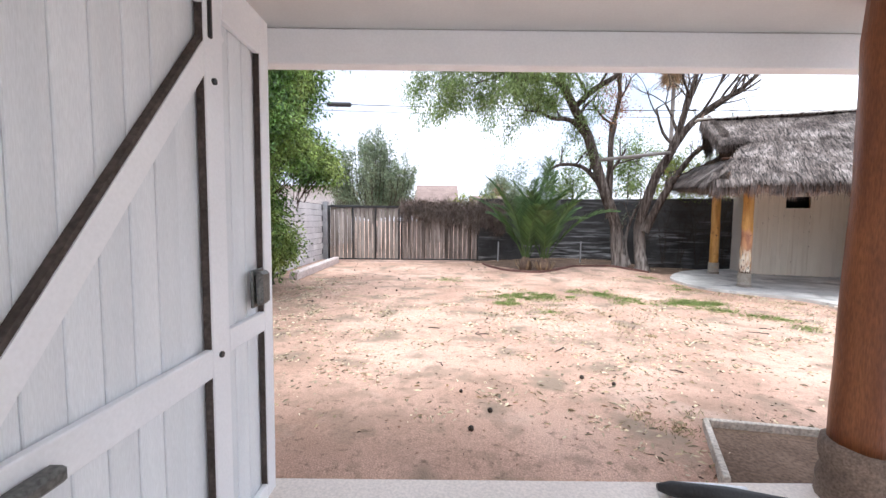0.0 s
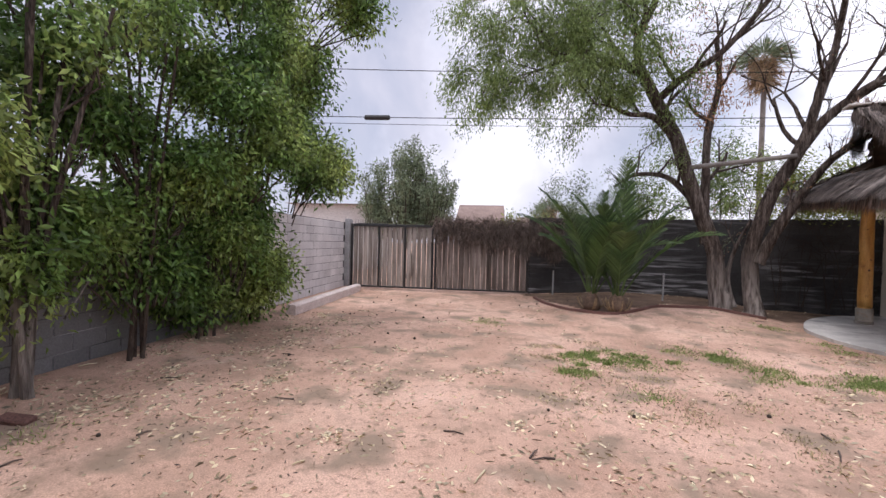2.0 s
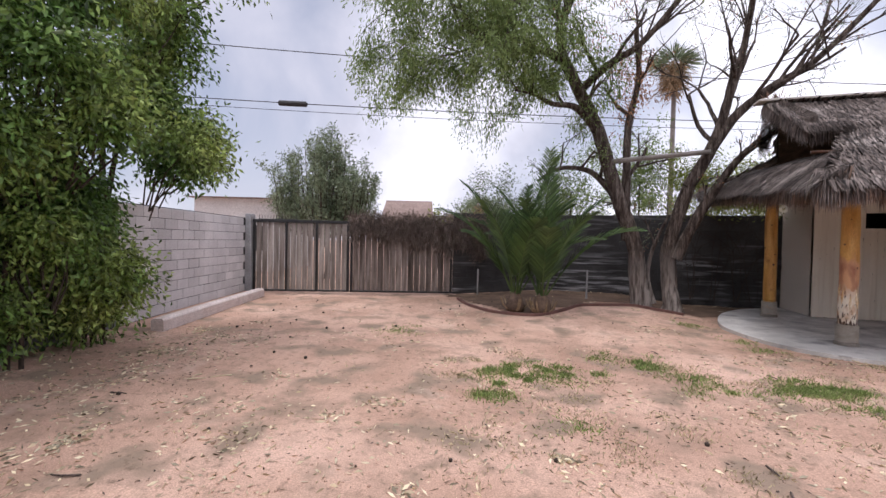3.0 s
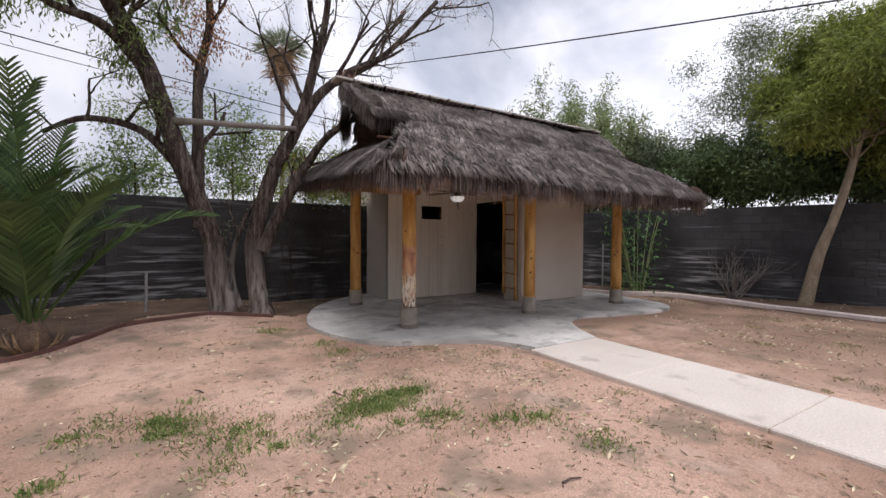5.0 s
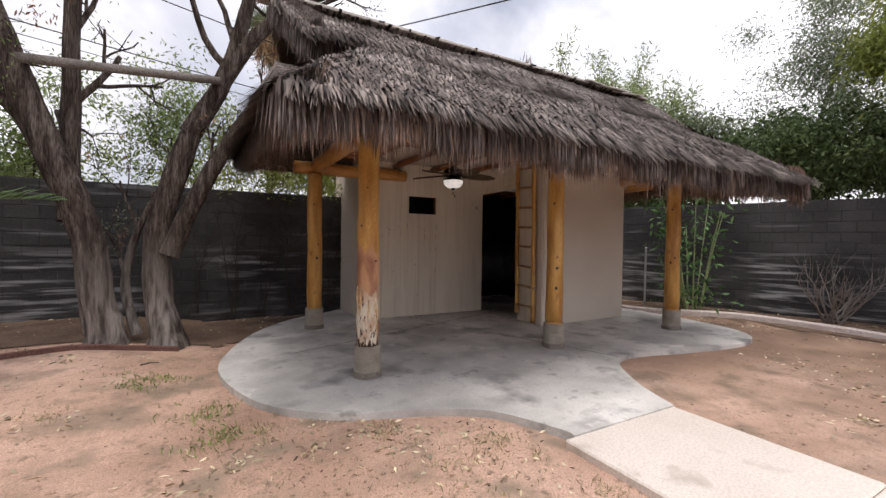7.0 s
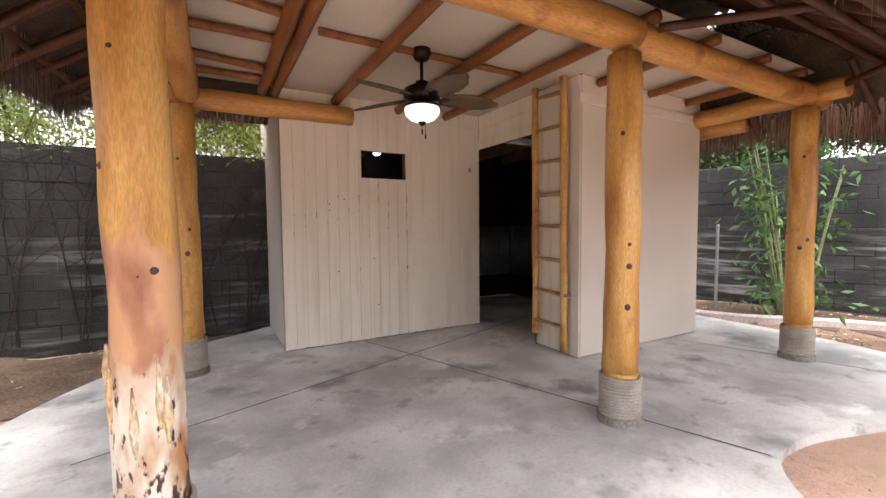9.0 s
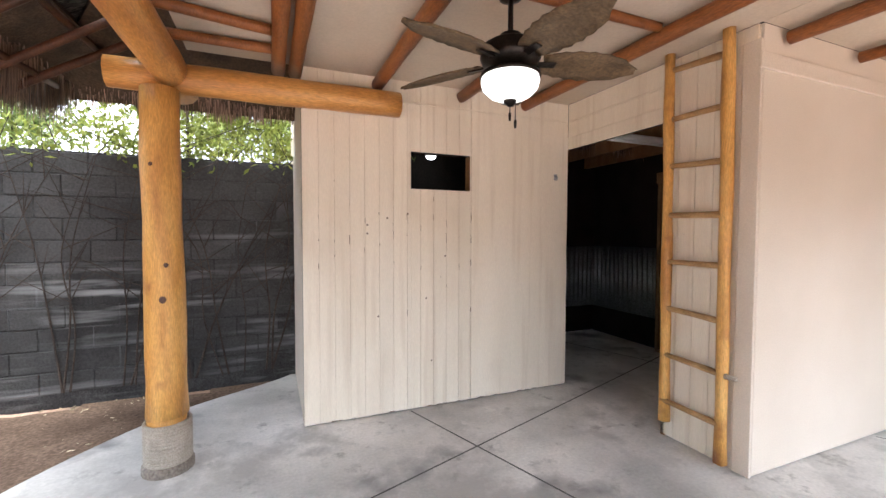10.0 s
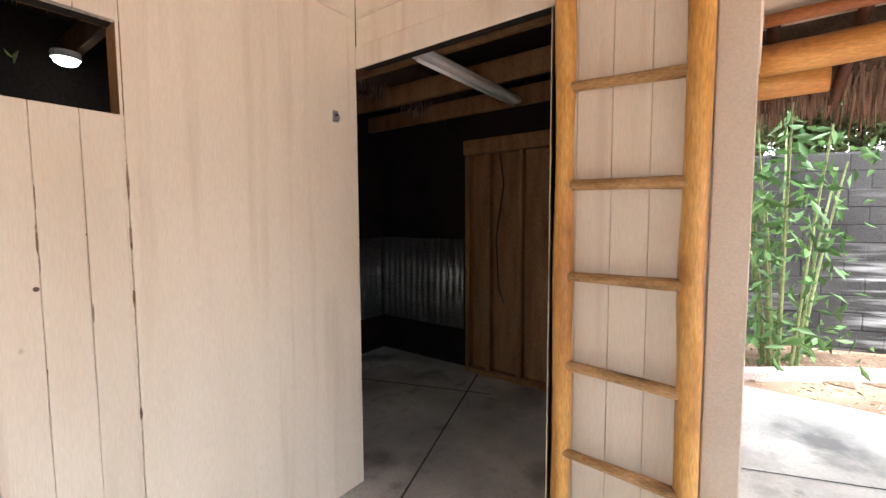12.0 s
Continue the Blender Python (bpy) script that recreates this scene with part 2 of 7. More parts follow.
rain_streaks(M_SIDING, (0.56, 0.45, 0.33), 0.36)
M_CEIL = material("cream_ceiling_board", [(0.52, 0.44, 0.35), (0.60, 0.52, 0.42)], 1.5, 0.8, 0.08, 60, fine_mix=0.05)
M_LOG = material("varnished_pine_log", [(0.42, 0.19, 0.045), (0.61, 0.325, 0.085), (0.73, 0.44, 0.145)], 2.2, 0.38, 0.18, 40, stretch=(4, 4, 0.7), fine_mix=0.2, stain=((0.25, 0.09, 0.03), 3.0, 0.62), spec=0.45)
M_LOG_X = material("varnished_pine_beam", [(0.36, 0.15, 0.038), (0.54, 0.26, 0.07), (0.66, 0.36, 0.11)], 2.2, 0.38, 0.18, 40, stretch=(0.6, 4, 4), fine_mix=0.25, stain=((0.22, 0.08, 0.028), 3.0, 0.60), spec=0.45)
M_LOG_Y = material("varnished_pine_tie", [(0.36, 0.15, 0.038), (0.54, 0.26, 0.07), (0.66, 0.36, 0.11)], 2.2, 0.38, 0.18, 40, stretch=(4, 0.6, 4), fine_mix=0.25, stain=((0.22, 0.08, 0.028), 3.0, 0.60), spec=0.45)
M_BEAM = material("red_brown_log", [(0.15, 0.048, 0.014), (0.30, 0.11, 0.032)], 2.4, 0.45, 0.2, 40, stretch=(4, 0.7, 4), fine_mix=0.3)
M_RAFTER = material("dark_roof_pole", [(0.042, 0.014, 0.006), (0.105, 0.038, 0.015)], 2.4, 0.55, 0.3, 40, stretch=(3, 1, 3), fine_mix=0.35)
M_BARE = material("bare_weathered_wood", [(0.48, 0.22, 0.07), (0.74, 0.55, 0.32), (0.84, 0.77, 0.64)], 5.0, 0.7, 0.7, 40, stretch=(2, 2, 0.7), stain=((0.06, 0.035, 0.022), 6.0, 0.56, (2.2, 2.2, 0.9)), dist=0.02)
M_POSTB = material("worn_post_wood", [(0.42, 0.19, 0.045), (0.61, 0.325, 0.085), (0.73, 0.44, 0.145)], 2.2, 0.42, 0.3, 40, stretch=(4, 4, 0.7), fine_mix=0.2, stain=((0.25, 0.09, 0.03), 3.0, 0.62), spec=0.4)


def worn_layers(m):
    """Varnish worn to pink wood at half height and to bare cream wood with rot below it."""
    n, l = m.node_tree.nodes, m.node_tree.links
    b = n["Principled BSDF"]
    col = b.inputs["Base Color"].links[0].from_socket
    geo, sep = n.new("ShaderNodeNewGeometry"), n.new("ShaderNodeSeparateXYZ")
    l.new(geo.outputs["Position"], sep.inputs[0])
    for dark, light, top, ragged, scale in (((0.33, 0.13, 0.075), (0.66, 0.37, 0.20), 1.42, 0.9, 3.0), ((0.50, 0.25, 0.10), (0.84, 0.77, 0.64), 0.93, 1.0, 4.2), ((0.05, 0.03, 0.02), (0.20, 0.10, 0.05), 0.45, 2.4, 15.0)):
        mp, t, ad, mr, rp, mx = (n.new("ShaderNode" + q) for q in ("Mapping", "TexNoise", "Math", "MapRange", "ValToRGB", "Mix"))
        mp.inputs["Scale"].default_value = (2.0, 2.0, 0.8)
        mp.inputs["Location"].default_value = (top * 5, 0, top)
        t.inputs["Scale"].default_value, t.inputs["Detail"].default_value = scale, 6.0
        ad.operation = "MULTIPLY_ADD"
        ad.inputs[1].default_value = ragged
        mr.inputs["From Min"].default_value, mr.inputs["From Max"].default_value = top + ragged * 0.5, top + ragged * 0.5 - 0.10
        rp.color_ramp.elements[0].position, rp.color_ramp.elements[0].color = 0.38, (*dark, 1)
        rp.color_ramp.elements[1].position, rp.color_ramp.elements[1].color = 0.58, (*light, 1)
        mx.data_type = "RGBA"
        l.new(geo.outputs["Position"], mp.inputs["Vector"])
        l.new(mp.outputs["Vector"], t.inputs["Vector"])
        l.new(t.outputs["Fac"], ad.inputs[0])
        l.new(sep.outputs["Z"], ad.inputs[2])
        l.new(ad.outputs[0], mr.inputs["Value"])
        l.new(t.outputs["Fac"], rp.inputs["Fac"])
        l.new(mr.outputs["Result"], mx.inputs["Factor"])
        l.new(col, mx.inputs["A"])
        l.new(rp.outputs["Color"], mx.inputs["B"])
        col = mx.outputs["Result"]
    l.new(col, b.inputs["Base Color"])


worn_layers(M_POSTB)
M_KNOT = material("knot_wood", [(0.05, 0.025, 0.02), (0.12, 0.06, 0.04)], 20, 0.5, 0.2, 80)
M_ROPE = material("pale_rope", [(0.36, 0.31, 0.25), (0.52, 0.47, 0.40)], 8, 0.95, 0.7, 160, fine_mix=0.3)
M_FOOT = material("concrete_footing", [(0.20, 0.17, 0.14), (0.33, 0.29, 0.25)], 6, 0.95, 0.5, 60)
M_THATCH = material("grey_palm_thatch", [(0.062, 0.047, 0.041), (0.145, 0.118, 0.105), (0.285, 0.245, 0.225)], 2.5, 0.75, 0.0, 90, island=0.9, fine_mix=0.2, spec=0.25)
M_THATCH_B = material("brown_thatch_fringe", [(0.17, 0.108, 0.08), (0.42, 0.30, 0.235)], 3.0, 0.85, 0.0, 90, island=0.6, fine_mix=0.2, spec=0.2)
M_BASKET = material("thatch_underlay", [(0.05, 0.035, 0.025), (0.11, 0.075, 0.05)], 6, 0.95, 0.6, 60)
M_RIDGE = material("ridge_cap_board", [(0.42, 0.39, 0.35), (0.62, 0.58, 0.53)], 3, 0.8, 0.2, 60)
M_BARK = material("grey_brown_bark", [(0.035, 0.026, 0.022), (0.09, 0.07, 0.059), (0.19, 0.16, 0.138)], 5, 0.95, 1.0, 24, stretch=(3, 3, 0.35), fine_mix=0.65, spec=0.1, dist=0.03)
M_BARK_D = material("dark_bark", [(0.045, 0.033, 0.028), (0.11, 0.085, 0.07)], 5, 0.95, 0.8, 30, stretch=(3, 3, 0.7), fine_mix=0.4, spec=0.1, dist=0.02)


def pale_foot(m):
    """Paler bark colour on the lowest metre, with a ragged upper border."""
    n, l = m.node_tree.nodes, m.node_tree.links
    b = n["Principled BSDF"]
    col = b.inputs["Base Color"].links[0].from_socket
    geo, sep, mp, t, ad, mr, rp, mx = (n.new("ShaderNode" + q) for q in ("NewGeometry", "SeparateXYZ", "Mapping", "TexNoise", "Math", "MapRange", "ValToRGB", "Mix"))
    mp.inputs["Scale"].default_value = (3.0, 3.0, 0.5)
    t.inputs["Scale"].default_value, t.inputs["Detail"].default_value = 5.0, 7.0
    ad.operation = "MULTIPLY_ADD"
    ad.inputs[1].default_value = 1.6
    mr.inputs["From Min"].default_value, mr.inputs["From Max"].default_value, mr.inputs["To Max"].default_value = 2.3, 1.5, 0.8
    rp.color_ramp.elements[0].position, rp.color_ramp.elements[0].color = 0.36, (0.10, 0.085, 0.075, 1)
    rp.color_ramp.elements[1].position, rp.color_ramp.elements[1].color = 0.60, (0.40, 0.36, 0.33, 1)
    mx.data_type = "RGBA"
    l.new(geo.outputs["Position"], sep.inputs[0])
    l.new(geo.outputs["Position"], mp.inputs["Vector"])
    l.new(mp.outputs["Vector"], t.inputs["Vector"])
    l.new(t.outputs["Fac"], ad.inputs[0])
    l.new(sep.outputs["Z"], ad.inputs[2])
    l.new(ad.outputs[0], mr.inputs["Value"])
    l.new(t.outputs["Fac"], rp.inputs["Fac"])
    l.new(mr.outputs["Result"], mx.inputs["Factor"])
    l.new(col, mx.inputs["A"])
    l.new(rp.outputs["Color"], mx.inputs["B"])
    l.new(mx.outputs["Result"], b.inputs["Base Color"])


pale_foot(M_BARK)
M_HEDGE = material("glossy_hedge_leaf", [(0.055, 0.118, 0.028), (0.15, 0.25, 0.062), (0.38, 0.46, 0.14)], 0.9, 0.36, 0, 40, island=0.7, fine_mix=0.0, translucent=0.33, spec=0.4)
M_LEAF = material("olive_leaf", [(0.145, 0.21, 0.06), (0.28, 0.36, 0.13)], 1.5, 0.6, 0, 40, island=0.45, fine_mix=0.0, translucent=0.42)
M_WILLOW = material("willowy_light_leaf", [(0.22, 0.28, 0.12), (0.38, 0.44, 0.22)], 1.2, 0.6, 0, 40, island=0.4, fine_mix=0.0, translucent=0.45)
M_LEAF_L = material("yellow_green_leaf", [(0.15, 0.19, 0.035), (0.30, 0.34, 0.075)], 1.2, 0.6, 0, 40, island=0.45, fine_mix=0.0, translucent=0.35)
# The backlit look of the far foliage is put into this darker green.
M_LEAF_D = material("backlit_dark_leaf", [(0.065, 0.105, 0.038), (0.15, 0.205, 0.075)], 1.2, 0.55, 0, 40, island=0.5, fine_mix=0.0, translucent=0.25)
M_LEAF_G = material("grey_green_leaf", [(0.15, 0.19, 0.11), (0.27, 0.32, 0.20)], 1.5, 0.6, 0, 40, island=0.4, fine_mix=0.0, translucent=0.3)
M_LEAF_DRY = material("dry_orange_leaf", [(0.26, 0.115, 0.05), (0.50, 0.27, 0.14)], 2, 0.8, 0, 40, island=0.5, fine_mix=0.0, translucent=0.2)
M_PALM = material("date_palm_leaflet", [(0.038, 0.078, 0.022), (0.098, 0.152, 0.044)], 2.5, 0.5, 0, 40, island=0.4, fine_mix=0.0, translucent=0.15)
M_LITTER = material("fallen_dry_leaf", [(0.40, 0.32, 0.20), (0.66, 0.58, 0.42)], 3, 0.85, 0, 40, island=0.7, fine_mix=0.0)
M_GRASS = material("grass_blade", [(0.22, 0.31, 0.09), (0.38, 0.46, 0.17)], 2, 0.7, 0, 40, island=0.4, fine_mix=0.0, translucent=0.4)
M_STRAW = material("dry_grass_blade", [(0.40, 0.33, 0.19), (0.56, 0.48, 0.30)], 2, 0.85, 0, 40, island=0.5, fine_mix=0.0)
M_TWIG = material("dark_twig", [(0.05, 0.035, 0.03), (0.13, 0.10, 0.085)], 6, 0.95, 0.3, 60)
M_WHITE = material("white_painted_wood", [(0.83, 0.84, 0.87), (0.90, 0.905, 0.92)], 2, 0.5, 0.06, 80, fine_mix=0.03)
M_GREY = material("grey_painted_boards", [(0.74, 0.77, 0.80), (0.82, 0.84, 0.86)], 3, 0.55, 0.1, 80, stretch=(4, 4, 0.5), per_piece=0.05, fine_mix=0.06)
M_SOFFIT = material("grey_soffit_paint", [(0.58, 0.58, 0.575), (0.66, 0.66, 0.65)], 2, 0.7, 0.06, 80, fine_mix=0.03)
M_BLACK = material("black_painted_steel", [(0.012, 0.012, 0.013), (0.03, 0.03, 0.03)], 6, 0.45, 0.05, 80)
M_FENCE = material("weathered_fence_board", [(0.15, 0.125, 0.108), (0.27, 0.235, 0.21), (0.37, 0.33, 0.30)], 2.2, 0.9, 0.4, 50, stretch=(5, 5, 0.5), per_piece=0.22, fine_mix=0.25, spec=0.15)
M_FENCE_B = material("brown_fence_board", [(0.085, 0.068, 0.058), (0.165, 0.138, 0.122), (0.25, 0.215, 0.195)], 2.2, 0.9, 0.4, 50, stretch=(5, 5, 0.5), per_piece=0.35, fine_mix=0.3, spec=0.15)
M_STEM = material("brown_vine_stem", [(0.03, 0.022, 0.018), (0.07, 0.052, 0.043)], 6, 0.95, 0.3, 60)
M_VINE = material("dead_vine", [(0.12, 0.09, 0.075), (0.26, 0.205, 0.175)], 5, 0.95, 0, 60, island=0.5, fine_mix=0.1)
M_RED = material("red_edging", [(0.11, 0.055, 0.046), (0.175, 0.092, 0.076)], 5, 0.85, 0.3, 60)
M_KERB = material("pink_kerb_paint", [(0.58, 0.49, 0.46), (0.70, 0.62, 0.59)], 4, 0.9, 0.3, 70)
M_STAKE = material("galvanised_stake", [(0.33, 0.33, 0.34), (0.45, 0.45, 0.45)], 10, 0.5, 0.1, 80, metal=0.4)
M_BRONZE = material("oil_rubbed_bronze", [(0.014, 0.012, 0.011), (0.035, 0.028, 0.024)], 12, 0.35, 0.05, 80, metal=0.8)
M_BLADE = material("palm_leaf_fan_blade", [(0.075, 0.05, 0.026), (0.15, 0.10, 0.055)], 8, 0.6, 0.4, 60, stretch=(1, 1, 1))
M_STEEL = material("corrugated_steel", [(0.34, 0.35, 0.37), (0.50, 0.51, 0.53)], 4, 0.4, 0.06, 60, metal=0.75)
M_STUD = material("raw_framing_timber", [(0.22, 0.115, 0.05), (0.33, 0.19, 0.09)], 3, 0.8, 0.15, 50, stretch=(4, 4, 0.6))
# Near-black tone puts the room's darkness into its lining and ceilings.
M_ROOMSHADE = material("room_shade_ply", [(0.012, 0.009, 0.007), (0.028, 0.02, 0.015)], 3, 0.85, 0.1, 50)
M_WIRE = material("black_cable", [(0.015, 0.015, 0.016), (0.025, 0.025, 0.026)], 5, 0.6, 0, 50)
M_HOUSE = material("tan_house_wall", [(0.36, 0.32, 0.29), (0.45, 0.40, 0.36)], 0.6, 0.9, 0.1, 30)
M_ROOF = material("brown_shingle_roof", [(0.20, 0.14, 0.12), (0.30, 0.22, 0.19)], 1.5, 0.9, 0.3, 20)
M_PIT = material("dark_pod", [(0.02, 0.015, 0.012), (0.06, 0.045, 0.035)], 20, 0.8, 0.3, 80)


def emitter(name, color, strength):
    m = bpy.data.materials.new(name)
    m.use_nodes = True
    b = m.node_tree.nodes["Principled BSDF"]
    b.inputs["Base Color"].default_value = (*color, 1)
    b.inputs["Roughness"].default_value = 0.3
    b.inputs["Emission Color"].default_value = (*color, 1)
    b.inputs["Emission Strength"].default_value = strength
    return m


# Weak emission added so that the bowl reads white.
M_GLOBE = emitter("glowing_frosted_glass", (1.0, 0.95, 0.88), 0.34)
M_BULB = emitter("lit_bulb", (1.0, 0.98, 0.95), 1.5)


# ---- building helpers ----
IDENT = Matrix.Identity(4)
HOUSE = pose(0, 0, 0, 0, 0, TURN)          # the house, side wall and gate stand turned to the hut
rng = np.random.default_rng(7)


class Geo:
    """Vertices and faces gathered for one mesh."""

    def __init__(self):
        self.v, self.f, self.smooth = [], [], False

    def add(self, verts, faces):
        o = len(self.v)
        self.v.extend(tuple(p) for p in verts)
        self.f.extend(tuple(i + o for i in f) for f in faces)
        return self

    def box(self, x0, x1, y0, y1, z0, z1, c=0.006, m=IDENT):
        """A box with chamfered edges."""
        c = min(c, (x1 - x0) / 3, (y1 - y0) / 3, (z1 - z0) / 3)
        lo, hi = (x0, y0, z0), (x1, y1, z1)
        vs, ix = [], {}
        for sx in (0, 1):
            for sy in (0, 1):
                for sz in (0, 1):
                    s = (sx, sy, sz)
                    p = [hi[k] if s[k] else lo[k] for k in range(3)]
                    for k in range(3):
                        q = list(p)
                        for j in range(3):
                            if j != k:
                                q[j] += -c if s[j] else c
                        ix[(s, k)] = len(vs)
                        vs.append(q)
        fs = []
        for k in range(3):
            a, b = [j for j in range(3) if j != k]
            for side in (0, 1):
                loop = []
                for u, w in ((0, 0), (1, 0), (1, 1), (0, 1)):
                    s = [0, 0, 0]
                    s[k], s[a], s[b] = side, u, w
                    loop.append(ix[(tuple(s), k)])
                fs.append(loop)
            for u in (0, 1):
                for w in (0, 1):
                    s0, s1 = [0, 0, 0], [0, 0, 0]
                    s0[a] = s1[a] = u
                    s0[b] = s1[b] = w
                    s1[k] = 1
                    s0, s1 = tuple(s0), tuple(s1)
                    fs.append([ix[(s0, a)], ix[(s1, a)], ix[(s1, b)], ix[(s0, b)]])
        for s in {key[0] for key in ix}:
            fs.append([ix[(s, 0)], ix[(s, 1)], ix[(s, 2)]])
        mid = Vector([(lo[k] + hi[k]) / 2 for k in range(3)])
        V = [Vector(p) for p in vs]
        out = []
        for f in fs:
            nrm = (V[f[1]] - V[f[0]]).cross(V[f[2]] - V[f[0]])
            cen = sum((V[i] for i in f), Vector()) / len(f)
            out.append(f if nrm.dot(cen - mid) > 0 else f[::-1])
        return self.add([m @ p for p in V], out)

    def tube(self, pts, radii, n=10, wob=0.0, caps=True, squash=1.0):
        """A tapered tube along pts."""
        P = [Vector(p) for p in pts]
        if not isinstance(radii, (list, tuple)):
            radii = [radii] * len(P)
        rings, prev = [], None
        for i, p in enumerate(P):
            d = (P[min(i + 1, len(P) - 1)] - P[max(i - 1, 0)]).normalized()
            if prev is None:
                side = d.cross(Vector((0, 0, 1)))
                if side.length < 0.1:
                    side = d.cross(Vector((1, 0, 0)))
            else:
                side = prev - d * prev.dot(d)
            side.normalize()
            prev = side
            up = side.cross(d)
            ring = []
            for k in range(n):
                a = 2 * math.pi * k / n
                r = radii[i] * (1 + wob * noise.noise(p * 3.1 + Vector((math.cos(a), math.sin(a), 0)) * 1.7)) if wob else radii[i]
                ring.append(p + (side * math.cos(a) + up * math.sin(a) * squash) * r)
            rings.append(ring)
        fs = []
        for i in range(len(P) - 1):
            for k in range(n):
                a, b = i * n + k, i * n + (k + 1) % n
                fs.append((a, a + n, b + n, b))
        if caps:
            fs.append(tuple(range(n)))
            fs.append(tuple(range((len(P) - 1) * n, len(P) * n))[::-1])
        return self.add([q for r in rings for q in r], fs)

    def prism(self, outline, z0, z1, c=0.0):
        """A flat polygon given thickness."""
        n = len(outline)
        vs = [(x, y, z0) for x, y in outline] + [(x, y, z1) for x, y in outline]
        fs = [tuple(range(n, 2 * n)), tuple(range(n))[::-1]] + [(i, (i + 1) % n, n + (i + 1) % n, n + i) for i in range(n)]
        return self.add(vs, fs)

    def lathe(self, profile, centre, n=24):
        vs, fs = [], []
        for r, z in profile:
            for k in range(n):
                a = 2 * math.pi * k / n
                vs.append((centre[0] + r * math.cos(a), centre[1] + r * math.sin(a), centre[2] + z))
        for i in range(len(profile) - 1):
            for k in range(n):
                a, b = i * n + k, i * n + (k + 1) % n
                fs.append((a, b, b + n, a + n))
        return self.add(vs, fs)

    def mesh(self, name, mat, smooth=None):
        me = bpy.data.meshes.new(name)
        me.from_pydata(self.v, [], self.f)
        if mat:
            me.materials.append(mat)
        if self.smooth if smooth is None else smooth:
            me.polygons.foreach_set("use_smooth", [True] * len(me.polygons))
        me.update()
        return me


def np_mesh(name, verts, faces, mat):
    """verts (n, 3), faces (m, 3 or 4) as arrays."""
    me = bpy.data.meshes.new(name)
    k = faces.shape[1]
    me.vertices.add(len(verts))
    me.vertices.foreach_set("co", np.ascontiguousarray(verts, dtype=np.float32).ravel())
    me.loops.add(faces.size)
    me.loops.foreach_set("vertex_index", np.ascontiguousarray(faces, dtype=np.int32).ravel())
    me.polygons.add(len(faces))
    me.polygons.foreach_set("loop_start", np.arange(0, faces.size, k, dtype=np.int32))
    me.update(calc_edges=True)
    me.materials.append(mat)
    return me


WORLD_OF = {}


def thing(name, at, label, category, group="", kind="", data=None, m=IDENT):
    ob = new(name, data)
    ob.matrix_basis = m @ Matrix.Translation(at)
    WORLD_OF[ob] = ob.matrix_basis.copy()
    return tagged(ob, label, category, group, kind)


def part(name, geo, mat, parent, label="", kind="", m=IDENT, smooth=None):
    """One mesh under a thing or a part; the mesh is given in the world, or in the frame m."""
    me = geo.mesh(name, mat, smooth) if isinstance(geo, Geo) else geo
    if m is not IDENT:
        me.transform(m)
    ob = new(name, me)
    ob.parent = parent
    ob.matrix_parent_inverse = WORLD_OF[parent].inverted()
    WORLD_OF[ob] = IDENT.copy()
    return tagged(ob, label, kind=kind)


def piece(name, me, parent, at):
    """A piece that shares its mesh with others."""
    ob = new(name, me)
    ob.parent = parent
    ob.matrix_parent_inverse = WORLD_OF[parent].inverted()
    ob.matrix_basis = at
    return ob


def solid(name, geo, mat, label, category, kind="structure", m=IDENT, smooth=None, group=""):
    """A thing of one mesh."""
    me = geo.mesh(name, mat, smooth) if isinstance(geo, Geo) else geo
    if m is not IDENT:
        me.transform(m)
    ob = new(name, me)
    WORLD_OF[ob] = IDENT.copy()
    return tagged(ob, label, category, group, kind)


def leaf_mesh(name, at, along, length, width, mat, droop=0.25):
    """Many folded leaves: at, along (n, 3); length, width (n,)."""
    n = len(at)
    along = along / np.linalg.norm(along, axis=1, keepdims=True)
    r = rng.normal(size=(n, 3))
    side = np.cross(along, r)
    side /= np.linalg.norm(side, axis=1, keepdims=True)
    nor = np.cross(side, along)
    L, W = length[:, None], width[:, None]
    v = np.stack([at, at + along * L * 0.5 + side * W * 0.5 + nor * W * 0.18, at + along * L - nor * L * droop * 0.3, at + along * L * 0.5 - side * W * 0.5 + nor * W * 0.18], 1)
    base = np.arange(n)[:, None] * 4
    f = np.concatenate([base + np.array([[0, 1, 2]]), base + np.array([[0, 2, 3]])], 0)
    return np_mesh(name, v.reshape(-1, 3), f, mat)


def unit(n):
    d = rng.normal(size=(n, 3))
    return d / np.linalg.norm(d, axis=1, keepdims=True)


def hx(x, y, z=0.0):
    """From the house's frame to the world."""
    return HOUSE @ Vector((x, y, z))


# ---- ground ----
def ground_height(x, y):
    """Bare yard: a little lower than the slab, heaped slightly under the walls."""
    z = -0.055 + 0.022 * noise.noise(Vector((x * 0.35, y * 0.35, 0))) + 0.010 * noise.noise(Vector((x * 1.7, y * 1.7, 3)))
    h = HOUSE.inverted() @ Vector((x, y, 0))
    if h.x < -3.6:
        z += min(0.08, (-3.6 - h.x) * 0.12)
    west = min(1.0, max(0.0, (2.0 - x) / 1.3))
    back = min(1.0, max(0.0, (y - 9.5) / 4.2))
    fence = min(1.0, max(0.0, (h.x - 0.5) / 3.0))
    z += 0.19 * back * back * (3 - 2 * back) * west * fence
    if 2.0 < x < 10.0 and y > 10.6:
        z = min(z, -0.06)
    if h.x > 13.9:
        z += min(0.10, (h.x - 13.9) * 0.3)
    if h.y < 2.5 and h.y > -1.0:
        z -= 0.03
    return z


